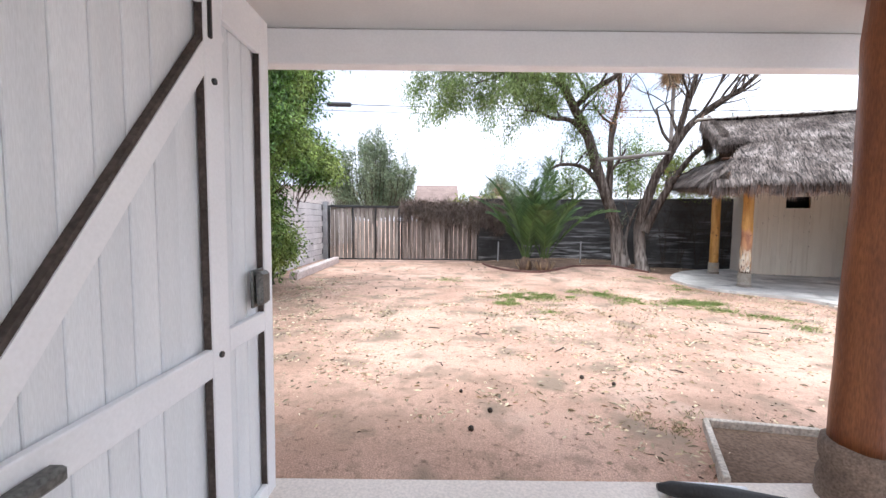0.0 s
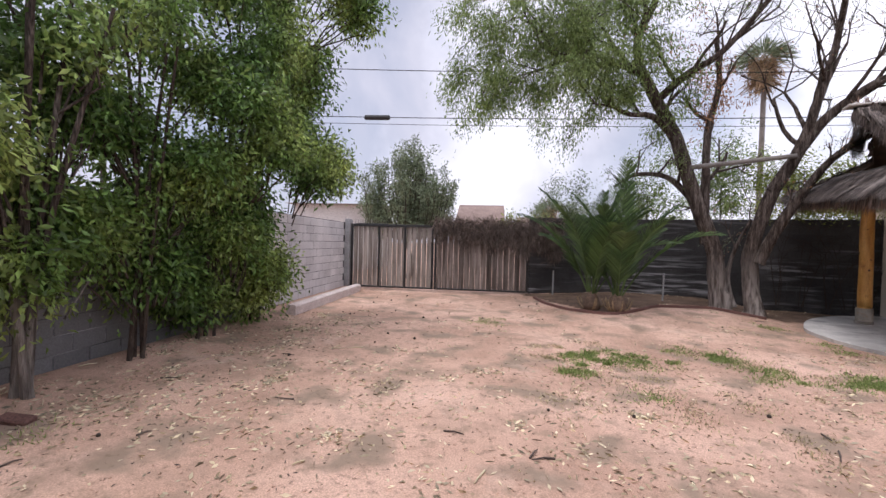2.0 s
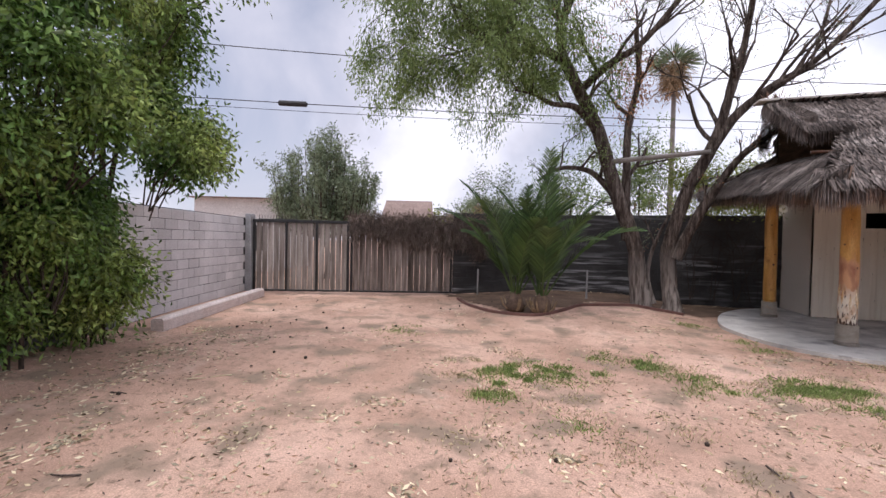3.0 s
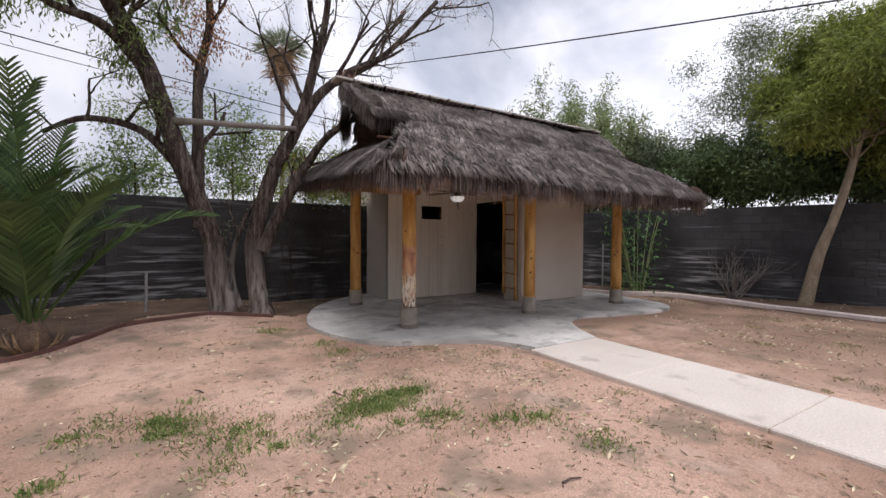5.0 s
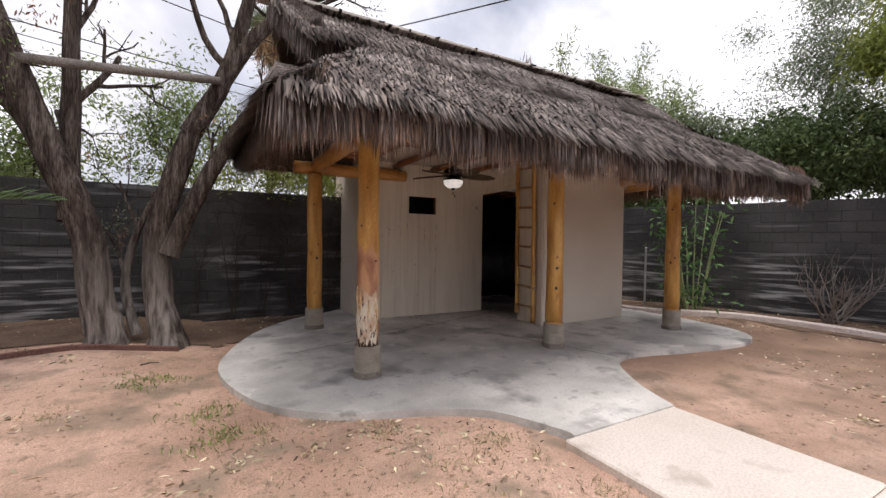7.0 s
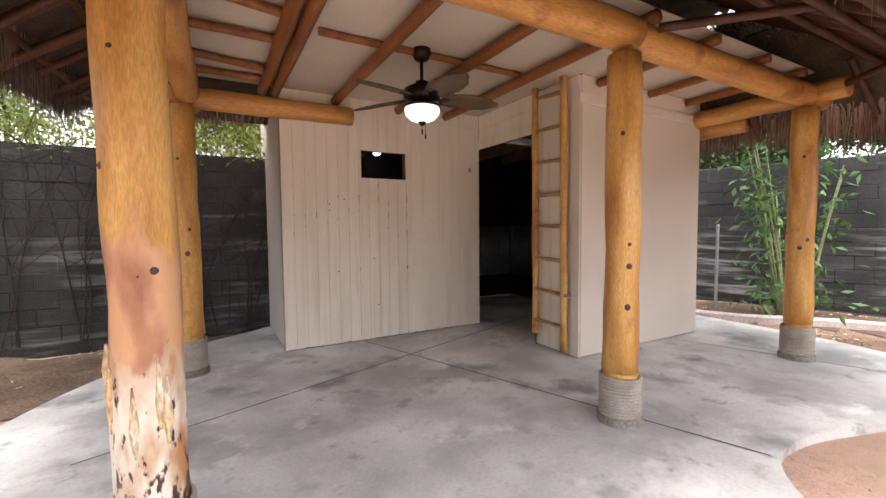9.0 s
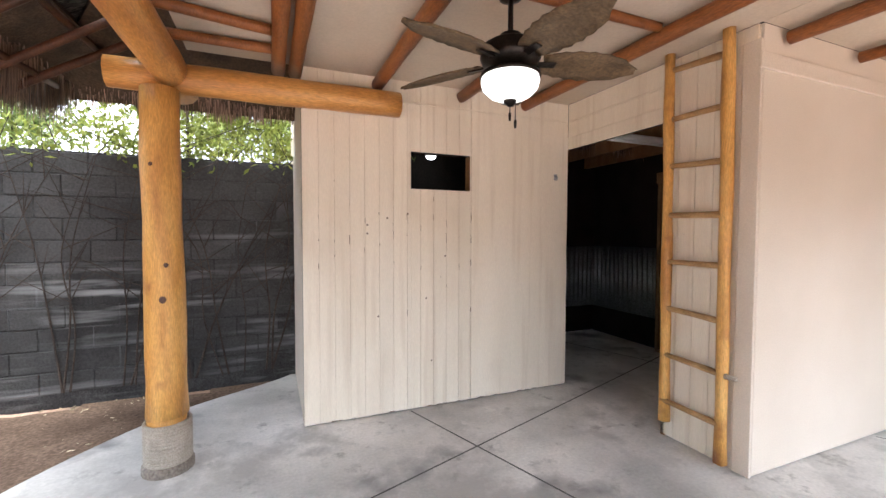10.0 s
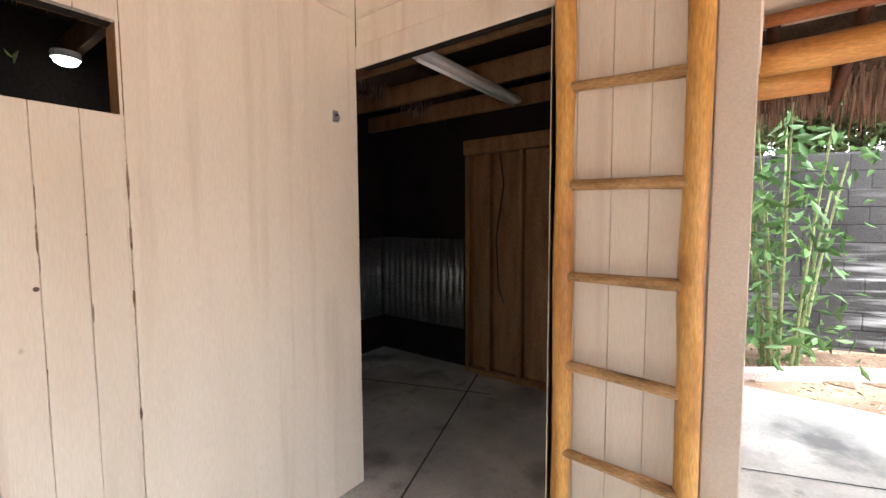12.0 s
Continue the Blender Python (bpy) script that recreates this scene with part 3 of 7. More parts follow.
def build_ground():
    step, x0, x1, y0, y1 = 0.12, -12.0, 14.0, -7.0, 19.0
    nx, ny = int((x1 - x0) / step) + 1, int((y1 - y0) / step) + 1
    vs, fs = [], []
    for j in range(ny):
        for i in range(nx):
            x, y = x0 + i * step, y0 + j * step
            vs.append((x, y, ground_height(x, y)))
    for j in range(ny - 1):
        for i in range(nx - 1):
            a = j * nx + i
            fs.append((a, a + 1, a + nx + 1, a + nx))
    xe, ye = x0 + (nx - 1) * step, y0 + (ny - 1) * step
    far = [(-400, -400, -0.1), (400, -400, -0.1), (400, 400, -0.1), (-400, 400, -0.1)]
    o = len(vs)
    vs += far
    a, b, c, d = 0, nx - 1, ny * nx - 1, (ny - 1) * nx
    south = list(range(0, nx))
    north = list(range((ny - 1) * nx, ny * nx))
    west = [j * nx for j in range(ny)]
    east = [j * nx + nx - 1 for j in range(ny)]
    fs.append(tuple([o, o + 1] + south[::-1]))
    fs.append(tuple([o + 2, o + 3] + north))
    fs.append(tuple([o + 3, o] + west))
    fs.append(tuple([o + 1, o + 2] + east[::-1]))
    me = bpy.data.meshes.new("ground")
    me.from_pydata(vs, [], fs)
    me.polygons.foreach_set("use_smooth", [True] * len(me.polygons))
    me.materials.append(M_DIRT)
    ob = new("ground", me)
    WORLD_OF[ob] = IDENT.copy()
    return tagged(ob, "bare pinkish sandy dirt yard with darker worn patches", "ground", kind="structure")


ground = build_ground()


def smooth_line(points, sub=6, closed=False):
    """Catmull-Rom through the points."""
    P = [Vector((*p, 0)) for p in points]
    out = []
    n = len(P)
    for i in range(n if closed else n - 1):
        p0, p1, p2, p3 = (P[(i + k) % n] if closed else P[min(max(i + k, 0), n - 1)] for k in (-1, 0, 1, 2))
        for s in range(sub):
            t = s / sub
            q = 0.5 * ((2 * p1) + (p2 - p0) * t + (2 * p0 - 5 * p1 + 4 * p2 - p3) * t * t + (3 * p1 - p0 - 3 * p2 + p3) * t ** 3)
            out.append((q.x, q.y))
    if not closed:
        out.append((P[-1].x, P[-1].y))
    return out


# ---- hut slab and walkway ----
SLAB_W = [(5.5, 16.5), (4.5, 16.3), (4.35, 15.74), (3.40, 15.1), (2.72, 14.25), (2.30, 13.2), (2.17, 12.3), (2.45, 11.25), (3.0, 10.68), (3.7, 10.42), (4.15, 10.14), (4.42, 9.62), (4.43, 9.50)]
SLAB_E = [(5.66, 9.50), (5.92, 10.05), (6.42, 10.65), (7.0, 10.76), (8.0, 10.50), (9.0, 10.42), (9.65, 10.75), (9.95, 11.5), (10.05, 12.6), (10.0, 14.0), (9.7, 16.5)]
outline = smooth_line(SLAB_W) + smooth_line(SLAB_E)
solid("slab", Geo().prism(outline, -0.16, 0.0), M_CONC, "curved grey concrete patio slab with stains under the hut", "patio slab")


def walkway():
    path = thing("walkway", (5.0, 3.0, -0.1), "pale concrete walkway of jointed slabs leading to the hut", "walkway", kind="structure")
    y = 9.494
    while y > -6:
        g = Geo().box(4.33, 5.64, y - 1.322, y, -0.16, -0.003, 0.012)
        part("paving_slab", g, M_PATH, path)
        y -= 1.328


walkway()


# saw-cut joints of the patio slab
def slab_joint(p, q, w=0.014):
    d = (Vector((*q, 0)) - Vector((*p, 0)))
    n = Vector((-d.y, d.x, 0)).normalized() * w / 2
    a, b = Vector((*p, 0.004)), Vector((*q, 0.004))
    g = Geo().add([a - n, b - n, b + n, a + n], [(0, 1, 2, 3)])
    return g


M_JOINT = material("dark_joint", [(0.07, 0.07, 0.07), (0.14, 0.135, 0.13)], 8, 0.95, 0.2, 80)
for p, q in (((3.0, 12.715), (8.9, 14.77)), ((5.30, 14.36), (6.55, 10.77)), ((8.46, 12.58), (9.2, 10.46)), ((7.9, 16.1), (8.5, 14.4))):
    solid("control_joint", slab_joint(p, q), M_JOINT, "dark saw-cut control joint in the patio slab", "joint")


# ---- block walls ----
def block_wall(name, m, length, height, label, mat=M_CMU, thick=0.2, cap=False, near=(0, 300)):
    """Courses of concrete blocks, recessed mortar; x along the wall, the yard's face at y = 0."""
    wall = thing(name, (0, 0, 0), label, "wall", kind="structure", m=m)
    part("mortar_core", Geo().box(0, length, 0.0065, thick, -0.3, height - 0.008, 0.002), M_MORTAR, wall, m=m)
    bl, bh = 0.40, 0.20
    g = Geo().box(0.004, bl - 0.004, 0.0, thick + 0.01, 0.004, bh - 0.004, 0.006)
    me = g.mesh("block", mat)
    gh = Geo().box(0.004, bl / 2 - 0.004, 0.0, thick + 0.01, 0.004, bh - 0.004, 0.006)
    meh = gh.mesh("half_block", mat)
    rest, count = Geo(), 0
    for k in range(int(round(height / bh))):
        x = 0.0
        if k % 2:
            piece("half_block", meh, wall, m @ Matrix.Translation((0, 0, k * bh - 0.02)))
            x = bl / 2
        while x + bl <= length + 0.01:
            off = rng.normal() * 0.0025
            if near[0] <= x <= near[1] and count < 300:
                piece("block", me, wall, m @ Matrix.Translation((x, off, k * bh - 0.02)))
                count += 1
            else:
                rest.box(x + 0.004, x + bl - 0.004, off, thick + 0.01, k * bh - 0.016, k * bh + bh - 0.024, 0.006)
            x += bl
    if rest.v:
        part("blocks", rest, mat, wall, kind="stuff", m=m)
    return wall


WALL_L = pose(0, 0, 0, 0, 0, TURN) @ pose(-4.4, -2.0, 0, 0, 0, 90)


# ---- the hut: walls ----
HW, HE, HS, HN, HY = 4.42, 9.03, 12.60, 16.25, 14.38      # west, east, south, north faces; the recessed porch wall
DX, D0, D1, DTOP = 6.97, 13.25, 14.38, 2.41               # the doorway in the west face of the east bay
CEIL = 2.84


def boarded_wall(name, axis, fixed, a0, a1, z0, z1, out, label, holes=(), width=0.203, mat=None):
    """Vertical grooved boards on a backing; axis 'x' or 'y' is the run; out: sign of the outer side."""
    mat = mat or M_SIDING
    wall = thing(name, ((a0 + a1) / 2, fixed, z0) if axis == "x" else (fixed, (a0 + a1) / 2, z0), label, "wall", kind="structure")

    def slab(g, u0, u1, w0, w1, zz0, zz1, c):
        if axis == "x":
            g.box(u0, u1, min(w0, w1), max(w0, w1), zz0, zz1, c)
        else:
            g.box(min(w0, w1), max(w0, w1), u0, u1, zz0, zz1, c)

    def spans(u0, u1):
        """Height stretches left beside the holes."""
        out_spans = [(z0, z1)]
        for h0, h1, hz0, hz1 in holes:
            if u0 < h1 - 1e-4 and u1 > h0 + 1e-4:
                nxt = []
                for a, b in out_spans:
                    if hz0 > a:
                        nxt.append((a, min(b, hz0)))
                    if hz1 < b:
                        nxt.append((max(a, hz1), b))
                out_spans = nxt
        return out_spans

    cuts = [a0]
    while cuts[-1] + width < a1 - 0.03:
        cuts.append(cuts[-1] + width)
    cuts.append(a1)
    for h in holes:
        cuts += [h[0], h[1]]
    cuts = sorted({round(c, 4) for c in cuts})
    back, inner = Geo(), Geo()
    for u0, u1 in zip(cuts, cuts[1:]):
        gap0 = 0.0 if any(abs(u0 - c) < 1e-3 for h in holes for c in h[:2]) else 0.0009
        gap1 = 0.0 if any(abs(u1 - c) < 1e-3 for h in holes for c in h[:2]) else 0.0009
        for a, b in spans(u0, u1):
            g = Geo()
            slab(g, u0 + gap0, u1 - gap1, fixed, fixed - out * 0.018, a, b, 0.0018)
            part("board", g, mat, wall)
            slab(back, u0, u1, fixed - out * 0.008, fixed - out * 0.03, a, b, 0.001)
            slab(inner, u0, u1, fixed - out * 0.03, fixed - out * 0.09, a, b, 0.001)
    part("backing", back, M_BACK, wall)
    # Lining on the room side, added dark so the inside looks unlit.
    part("inner_sheathing", inner, M_ROOMSHADE, wall)
    return wall


SEAM = 5.885
WIN = (5.31, 5.875, 1.935, 2.255)
boarded_wall("wall_porch", "x", HY, HW, SEAM, 0.012, CEIL, -1, "cream painted vertical board wall with a small square opening", holes=[WIN], width=0.1221)
boarded_wall("wall_porch_panel", "x", HY, SEAM + 0.002, DX, 0.012, CEIL, -1, "smooth cream painted panel beside the doorway", width=1.2)
boarded_wall("wall_ladder", "y", DX, HS + 0.02, D0, 0.012, CEIL, -1, "narrow cream board wall behind the ladder", width=0.13)
boarded_wall("wall_door_head", "y", DX, D0 + 0.001, D1 - 0.001, DTOP, CEIL, -1, "cream board wall above the open doorway", width=1.2)
boarded_wall("wall_front", "x", HS, DX + 0.021, HE, 0.012, CEIL, -1, "smooth beige painted front wall of the hut", width=5.0, mat=M_STUCCO)
boarded_wall("wall_west", "y", HW, HY + 0.02, HN, 0.012, CEIL, -1, "beige painted side wall of the hut", width=1.22, mat=M_STUCCO)
boarded_wall("wall_east", "y", HE, HS + 0.02, HN, 0.012, CEIL, 1, "beige painted end wall of the hut", width=1.22, mat=M_STUCCO)
boarded_wall("wall_back", "x", HN, HW, HE, 0.012, CEIL, 1, "beige painted back wall of the hut", width=1.22, mat=M_STUCCO)


def trims():
    solid("trim", Geo().box(DX - 0.022, DX - 0.002, HS - 0.012, HS + 0.095, 0.012, CEIL - 0.1, 0.003), M_STUCCO, "cream corner board at the hut's front edge", "trim")
    solid("trim", Geo().box(DX - 0.014, DX - 0.002, D0 - 0.03, D1 - 0.01, DTOP - 0.02, DTOP + 0.10, 0.003), M_SIDING, "cream board over the doorway", "trim")
    solid("trim", Geo().box(HW, DX - 0.02, HY - 0.012, HY - 0.001, 2.655, 2.672, 0.003), M_SIDING, "thin cream batten along the porch wall", "trim")
    solid("trim", Geo().box(DX - 0.012, DX - 0.002, D0 + 0.02, D1 - 0.015, 2.655, 2.672, 0.003), M_SIDING, "thin cream batten over the door", "trim")
    solid("trim", Geo().box(DX - 0.03, HE + 0.02, HS - 0.022, HS - 0.002, 2.56, 2.66, 0.004), M_STUCCO, "cream frieze board along the front wall", "trim")
    solid("trim", Geo().box(DX - 0.016, DX - 0.002, HS + 0.100, HS + 0.128, 0.012, CEIL - 0.1, 0.003), M_STUCCO, "narrow cream batten beside the corner board", "trim")
    jamb = Geo().box(DX, DX + 0.11, D0 - 0.035, D0 - 0.002, 0.0, DTOP, 0.004)
    solid("trim", jamb, M_STUD, "bare timber door jamb", "trim")
    win = thing("window_1", (5.58, HY, 1.9), "small unglazed square opening in the porch wall", "window", kind="structure")
    for nm, b in (("window_sill", (WIN[0], WIN[1], HY + 0.002, HY + 0.10, WIN[2] - 0.02, WIN[2] - 0.001)), ("window_head", (WIN[0], WIN[1], HY + 0.002, HY + 0.10, WIN[3] + 0.001, WIN[3] + 0.02)),
                  ("window_jamb", (WIN[1] - 0.001, WIN[1] + 0.02, HY + 0.002, HY + 0.10, WIN[2], WIN[3])), ("window_jamb", (WIN[0] - 0.02, WIN[0] + 0.001, HY + 0.002, HY + 0.10, WIN[2], WIN[3]))):
        part(nm, Geo().box(*b, 0.003), M_STUD, win)


trims()


def hut_inside():
    """Bare framing, sheathing darkened as the room's shade and a dado of corrugated steel, seen through the doorway."""
    y0, y1 = HS + 0.093, HN - 0.093
    x1 = HE - 0.093
    for yy in (12.75, 13.25, 13.75, 14.28, 14.62, 14.86):
        solid("wall_stud", Geo().box(x1 - 0.09, x1, yy, yy + 0.045, 0.05, 2.2, 0.004), M_STUD, "bare timber stud of the hut's inner wall", "stud", kind="", group="studs")
    sheet = thing("plywood_sheathing", (x1 - 0.006, 13.8, 0.05), "bare orange-brown plywood panels between the studs", "plywood")
    cuts = [y0 + 0.01, 12.772, 13.272, 13.772, 14.302, 14.642, 14.90]
    for a, b in zip(cuts, cuts[1:]):
        part("panel", Geo().box(x1 - 0.012, x1 - 0.001, a + 0.001, b - 0.001, 0.051, 2.2, 0.002), M_STUD, sheet)
    solid("sole_plate", Geo().box(x1 - 0.09, x1 - 0.013, y0, 14.905, 0.0, 0.049, 0.004), M_STUD, "bare timber sole plate on the slab", "timber", kind="")
    solid("wall_header", Geo().box(x1 - 0.10, x1, y0, 14.92, 2.201, 2.34, 0.004), M_STUD, "bare timber header across the studs", "timber", kind="")
    cable_pts = [(x1 - 0.02, 14.55, 2.2), (x1 - 0.03, 14.5, 1.9), (x1 - 0.03, 14.58, 1.4), (x1 - 0.02, 14.56, 0.9), (x1 - 0.02, 14.5, 0.75)]
    solid("loose_cable", Geo().tube(cable_pts, 0.006, 6), M_WIRE, "thin dark cable hanging between the studs", "cable", kind="", smooth=True)

    def corrugated(p, q, z0, z1, label):
        p, q = Vector(p), Vector(q)
        d = (q - p)
        L = d.length
        d.normalize()
        nrm = Vector((-d.y, d.x, 0))
        n = int(L / 0.017)
        vs, fs = [], []
        for i in range(n + 1):
            s = L * i / n
            o = p + d * s + nrm * 0.012 * math.sin(2 * math.pi * s / 0.085)
            vs += [(o.x, o.y, z0), (o.x, o.y, z1)]
        for i in range(n):
            fs.append((2 * i, 2 * i + 2, 2 * i + 3, 2 * i + 1))
        g = Geo().add(vs, fs)
        g.smooth = True
        ob = solid("corrugated_sheet", g, M_STEEL, label, "metal sheet", kind="")
        ob.modifiers.new("thick", "SOLIDIFY").thickness = 0.003

    corrugated((HE - 0.12, 14.96, 0), (HE - 0.12, y1, 0), 0.42, 1.36, "galvanised corrugated steel dado inside the hut")
    corrugated((HW + 0.12, y1 - 0.03, 0), (HE - 0.15, y1 - 0.03, 0), 0.42, 1.35, "galvanised corrugated steel dado on the back wall")
    for k in range(7):
        xx = HW + 0.35 + k * 0.66
        solid("ceiling_joist", Geo().box(xx, xx + 0.045, HY + 0.1 if xx < DX else y0 + 0.01, y1, 2.56, 2.72, 0.004), M_STUD, "bare timber ceiling joist inside the hut", "joist", kind="", group="ceiling joists")
    lamp = thing("shop_light", (8.0, 14.2, 2.5), "unlit white tube light under the hut's joists", "lamp")
    part("housing", Geo().box(7.2, 8.5, 14.12, 14.22, 2.50, 2.555, 0.012), M_WHITE, lamp)
    part("tube", Geo().tube([(7.25, 14.17, 2.485), (8.45, 14.17, 2.485)], 0.014, 10), M_WHITE, lamp, smooth=True)
    bulb = thing("ceiling_bulb", (6.05, 15.85, 2.5), "small lit round ceiling lamp inside the dark room", "lamp")
    part("base", Geo().lathe([(0.0, 0.06), (0.07, 0.06), (0.07, 0.02), (0.0, 0.02)], (6.05, 15.85, 2.49), 20), M_WHITE, bulb, smooth=False)
    part("globe", Geo().lathe([(0.06, 0.018), (0.056, 0.0), (0.035, -0.014), (0.0, -0.018)], (6.05, 15.85, 2.49), 20), M_BULB, bulb, smooth=True)


hut_inside()


# ---- posts and log frame ----
POSTS = [(3.55, 14.14), (3.53, 11.50), (6.185, 11.51), (8.85, 11.50)]
PR = 0.118


def log(p, q, r0, r1=None, n=14, wob=0.10, seg=10):
    r1 = r0 if r1 is None else r1
    p, q = Vector(p), Vector(q)
    pts, rad = [], []
    for i in range(seg + 1):
        t = i / seg
        j = Vector((noise.noise(p + Vector((t * 4, 0, 0))), noise.noise(q + Vector((0, t * 4, 5))), 0)) * r0 * 0.10
        pts.append(p.lerp(q, t) + j)
        rad.append((r0 + (r1 - r0) * t) * (1 + wob * 0.5 * noise.noise(Vector((p.x + t * 5, q.y, t * 3)))))
    g = Geo().tube(pts, rad, n, wob)
    g.smooth = True
    return g


def porch_post(x, y, worn):
    label = "varnished pine log post, peeling near its rope-wrapped foot" if worn else "honey varnished pine log post with a rope-wrapped foot"
    post = thing("porch_post", (x, y, 0), label, "post", group="porch posts")
    top = 2.47
    low = 1.02 if worn else 0.36
    shaft = part("shaft", log((x, y, 0.30 if worn else low), (x, y, top), PR, PR * 0.93, seg=22 if worn else 10), M_POSTB if worn else M_LOG, post, "varnish peeled to pale rotten wood below" if worn else "", smooth=True)
    if worn:
        for k in range(7):
            a, zz = rng.uniform(3.2, 5.6), rng.uniform(0.40, 0.95)
            c = Vector((x + PR * 0.985 * math.cos(a), y + PR * 0.985 * math.sin(a), zz))
            part("splinter", Geo().tube([c - Vector((0, 0, 0.10)), c, c + Vector((0.0, 0.0, rng.uniform(0.08, 0.16)))], [0.005, rng.uniform(0.012, 0.022), 0.004], 6, 0.3), M_BARE, shaft, smooth=True)
    else:
        part("lower_shaft", log((x, y, 0.05), (x, y, low + 0.004), PR * 0.9, PR * 0.95), M_LOG, post, smooth=True)
    part("footing", Geo().lathe([(0.0, 0.0), (PR * 1.28, 0.0), (PR * 1.28, 0.045), (PR * 1.12, 0.06), (0.0, 0.06)], (x, y, 0.0), 20), M_FOOT, post)
    z = 0.068
    while z < 0.34:
        ring, nr, k = Geo(), 24, 6
        vs, fs = [], []
        for i in range(nr):
            a = 2 * math.pi * i / nr
            for j in range(k):
                b = 2 * math.pi * j / k
                rr = PR * 1.10 + 0.011 * math.cos(b)
                vs.append((x + rr * math.cos(a), y + rr * math.sin(a), z + 0.011 * math.sin(b) + 0.002 * math.sin(a + z * 40)))
        for i in range(nr):
            for j in range(k):
                fs.append((i * k + j, ((i + 1) % nr) * k + j, ((i + 1) % nr) * k + (j + 1) % k, i * k + (j + 1) % k))
        ring.add(vs, fs)
        part("rope_turn", ring, M_ROPE, post, smooth=True)
        z += 0.021
    for k in range(5):
        a, zz = rng.uniform(0, 6.28), rng.uniform(0.6, 2.2)
        if k < 2:
            a, zz = math.atan2(7.5 - y, 2.5 - x) + (0.25 if k else -0.2), (1.95, 1.18)[k] + rng.uniform(-0.05, 0.05)
        c = Vector((x, y, zz)) + Vector((math.cos(a), math.sin(a), 0)) * PR * 0.99
        kn, t1 = Geo(), Vector((-math.sin(a), math.cos(a), 0))
        o = Vector((math.cos(a), math.sin(a), 0))
        n, rr = 12, rng.uniform(0.011, 0.023)
        vs = [c + o * 0.008] + [c + t1 * rr * math.cos(2 * math.pi * i / n) + Vector((0, 0, rr * 1.1 * math.sin(2 * math.pi * i / n))) - o * 0.006 for i in range(n)]
        kn.add(vs, [(0, 1 + i, 1 + (i + 1) % n) for i in range(n)])
        part("knot", kn, M_KNOT, shaft, smooth=True)
    return post


for k, (px, py) in enumerate(POSTS):
    porch_post(px, py, k == 1)


def beam(p, q, r, label, mat=None, r1=None, name="log_beam", group="log beams"):
    return solid(name, log(p, q, r, r1), mat or (M_LOG_X if abs(q[0] - p[0]) > abs(q[1] - p[1]) else M_LOG_Y), label, "beam", kind="", smooth=True, group=group)


ZB = 2.61
beam((3.44, 11.50, ZB), (6.25, 11.50, ZB), 0.115, "thick varnished log beam across the porch front")
beam((6.15, 11.51, ZB - 0.01), (9.2, 11.51, ZB - 0.01), 0.11, "thick varnished log beam across the porch front")
beam((3.55, 11.42, ZB), (3.60, 14.6, ZB), 0.11, "thick varnished log beam along the porch end")
beam((3.25, 14.24, 2.575), (5.17, 14.26, 2.59), 0.10, "varnished log beam ending against the porch wall")
beam((8.9, 11.2, ZB), (8.95, 12.58, ZB), 0.10, "varnished log beam from post to front wall")
beam((9.25, 12.2, 2.52), (9.25, 15.9, 2.52), 0.10, "varnished log beam along the hut's east end")


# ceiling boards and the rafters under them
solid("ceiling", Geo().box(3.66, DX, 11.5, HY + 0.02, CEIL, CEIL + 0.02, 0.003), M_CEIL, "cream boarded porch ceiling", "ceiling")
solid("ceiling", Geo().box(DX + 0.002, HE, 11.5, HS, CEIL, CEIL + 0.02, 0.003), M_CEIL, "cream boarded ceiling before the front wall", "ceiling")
# Ceilings over the room are coloured near black for its shade.
solid("ceiling", Geo().box(DX + 0.002, HE, HS + 0.002, HY + 0.02, CEIL + 0.001, CEIL + 0.022, 0.003), M_ROOMSHADE, "boarded ceiling inside the doorway, coloured near black for the room's shade", "ceiling")
solid("ceiling", Geo().box(HW, HE, HY + 0.021, HN, CEIL + 0.003, CEIL + 0.023, 0.003), M_ROOMSHADE, "boarded ceiling of the hut's room, coloured near black for its shade", "ceiling")
RAFT = [(4.26, 0.05), (4.38, 0.05), (5.02, 0.05), (5.78, 0.05), (6.45, 0.05), (7.2, 0.045), (8.0, 0.04), (8.7, 0.04)]
for x, r in RAFT:
    yend = HY - 0.01 if x < DX else HS - 0.03
    beam((x, 11.45, CEIL - r - 0.02), (x, yend, CEIL - r - 0.02), r, "slim red-brown log rafter under the porch ceiling", M_BEAM, name="rafter", group="porch rafters")
for k, y in enumerate((11.95, 12.55, 13.1, 13.65, 14.05)):
    beam((3.6, y, CEIL - 0.045), (4.24, y + 0.12 * (k % 2), CEIL - 0.045), 0.033, "slim cross log between beam and rafter", M_BEAM, name="cross_log", group="cross logs")
beam((4.5, 12.85, CEIL - 0.03), (6.4, 12.85, CEIL - 0.03), 0.03, "slim cross log between the rafters", M_BEAM, name="cross_log", group="cross logs")


# ---- thatched roof: hip and gable ----
EAVE_Z, RIDGE_Z, RIDGE_Y = 2.33, 4.02, 12.40
EX0, EX1, EY0, EY1 = 2.45, 9.60, 9.98, 15.4
RX0, RX1 = 2.66, 9.15
GX0, GX1, GZ = 3.70, 8.7, 3.38                            # gable walls above the hips


def front_z(y):
    t = (y - EY0) / (RIDGE_Y - EY0)
    return EAVE_Z + (RIDGE_Z - EAVE_Z) * (0.86 * t + 0.14 * t * t)


def back_z(y):
    t = (EY1 - y) / (EY1 - RIDGE_Y)
    return EAVE_Z + 0.42 + (RIDGE_Z - EAVE_Z - 0.42) * t


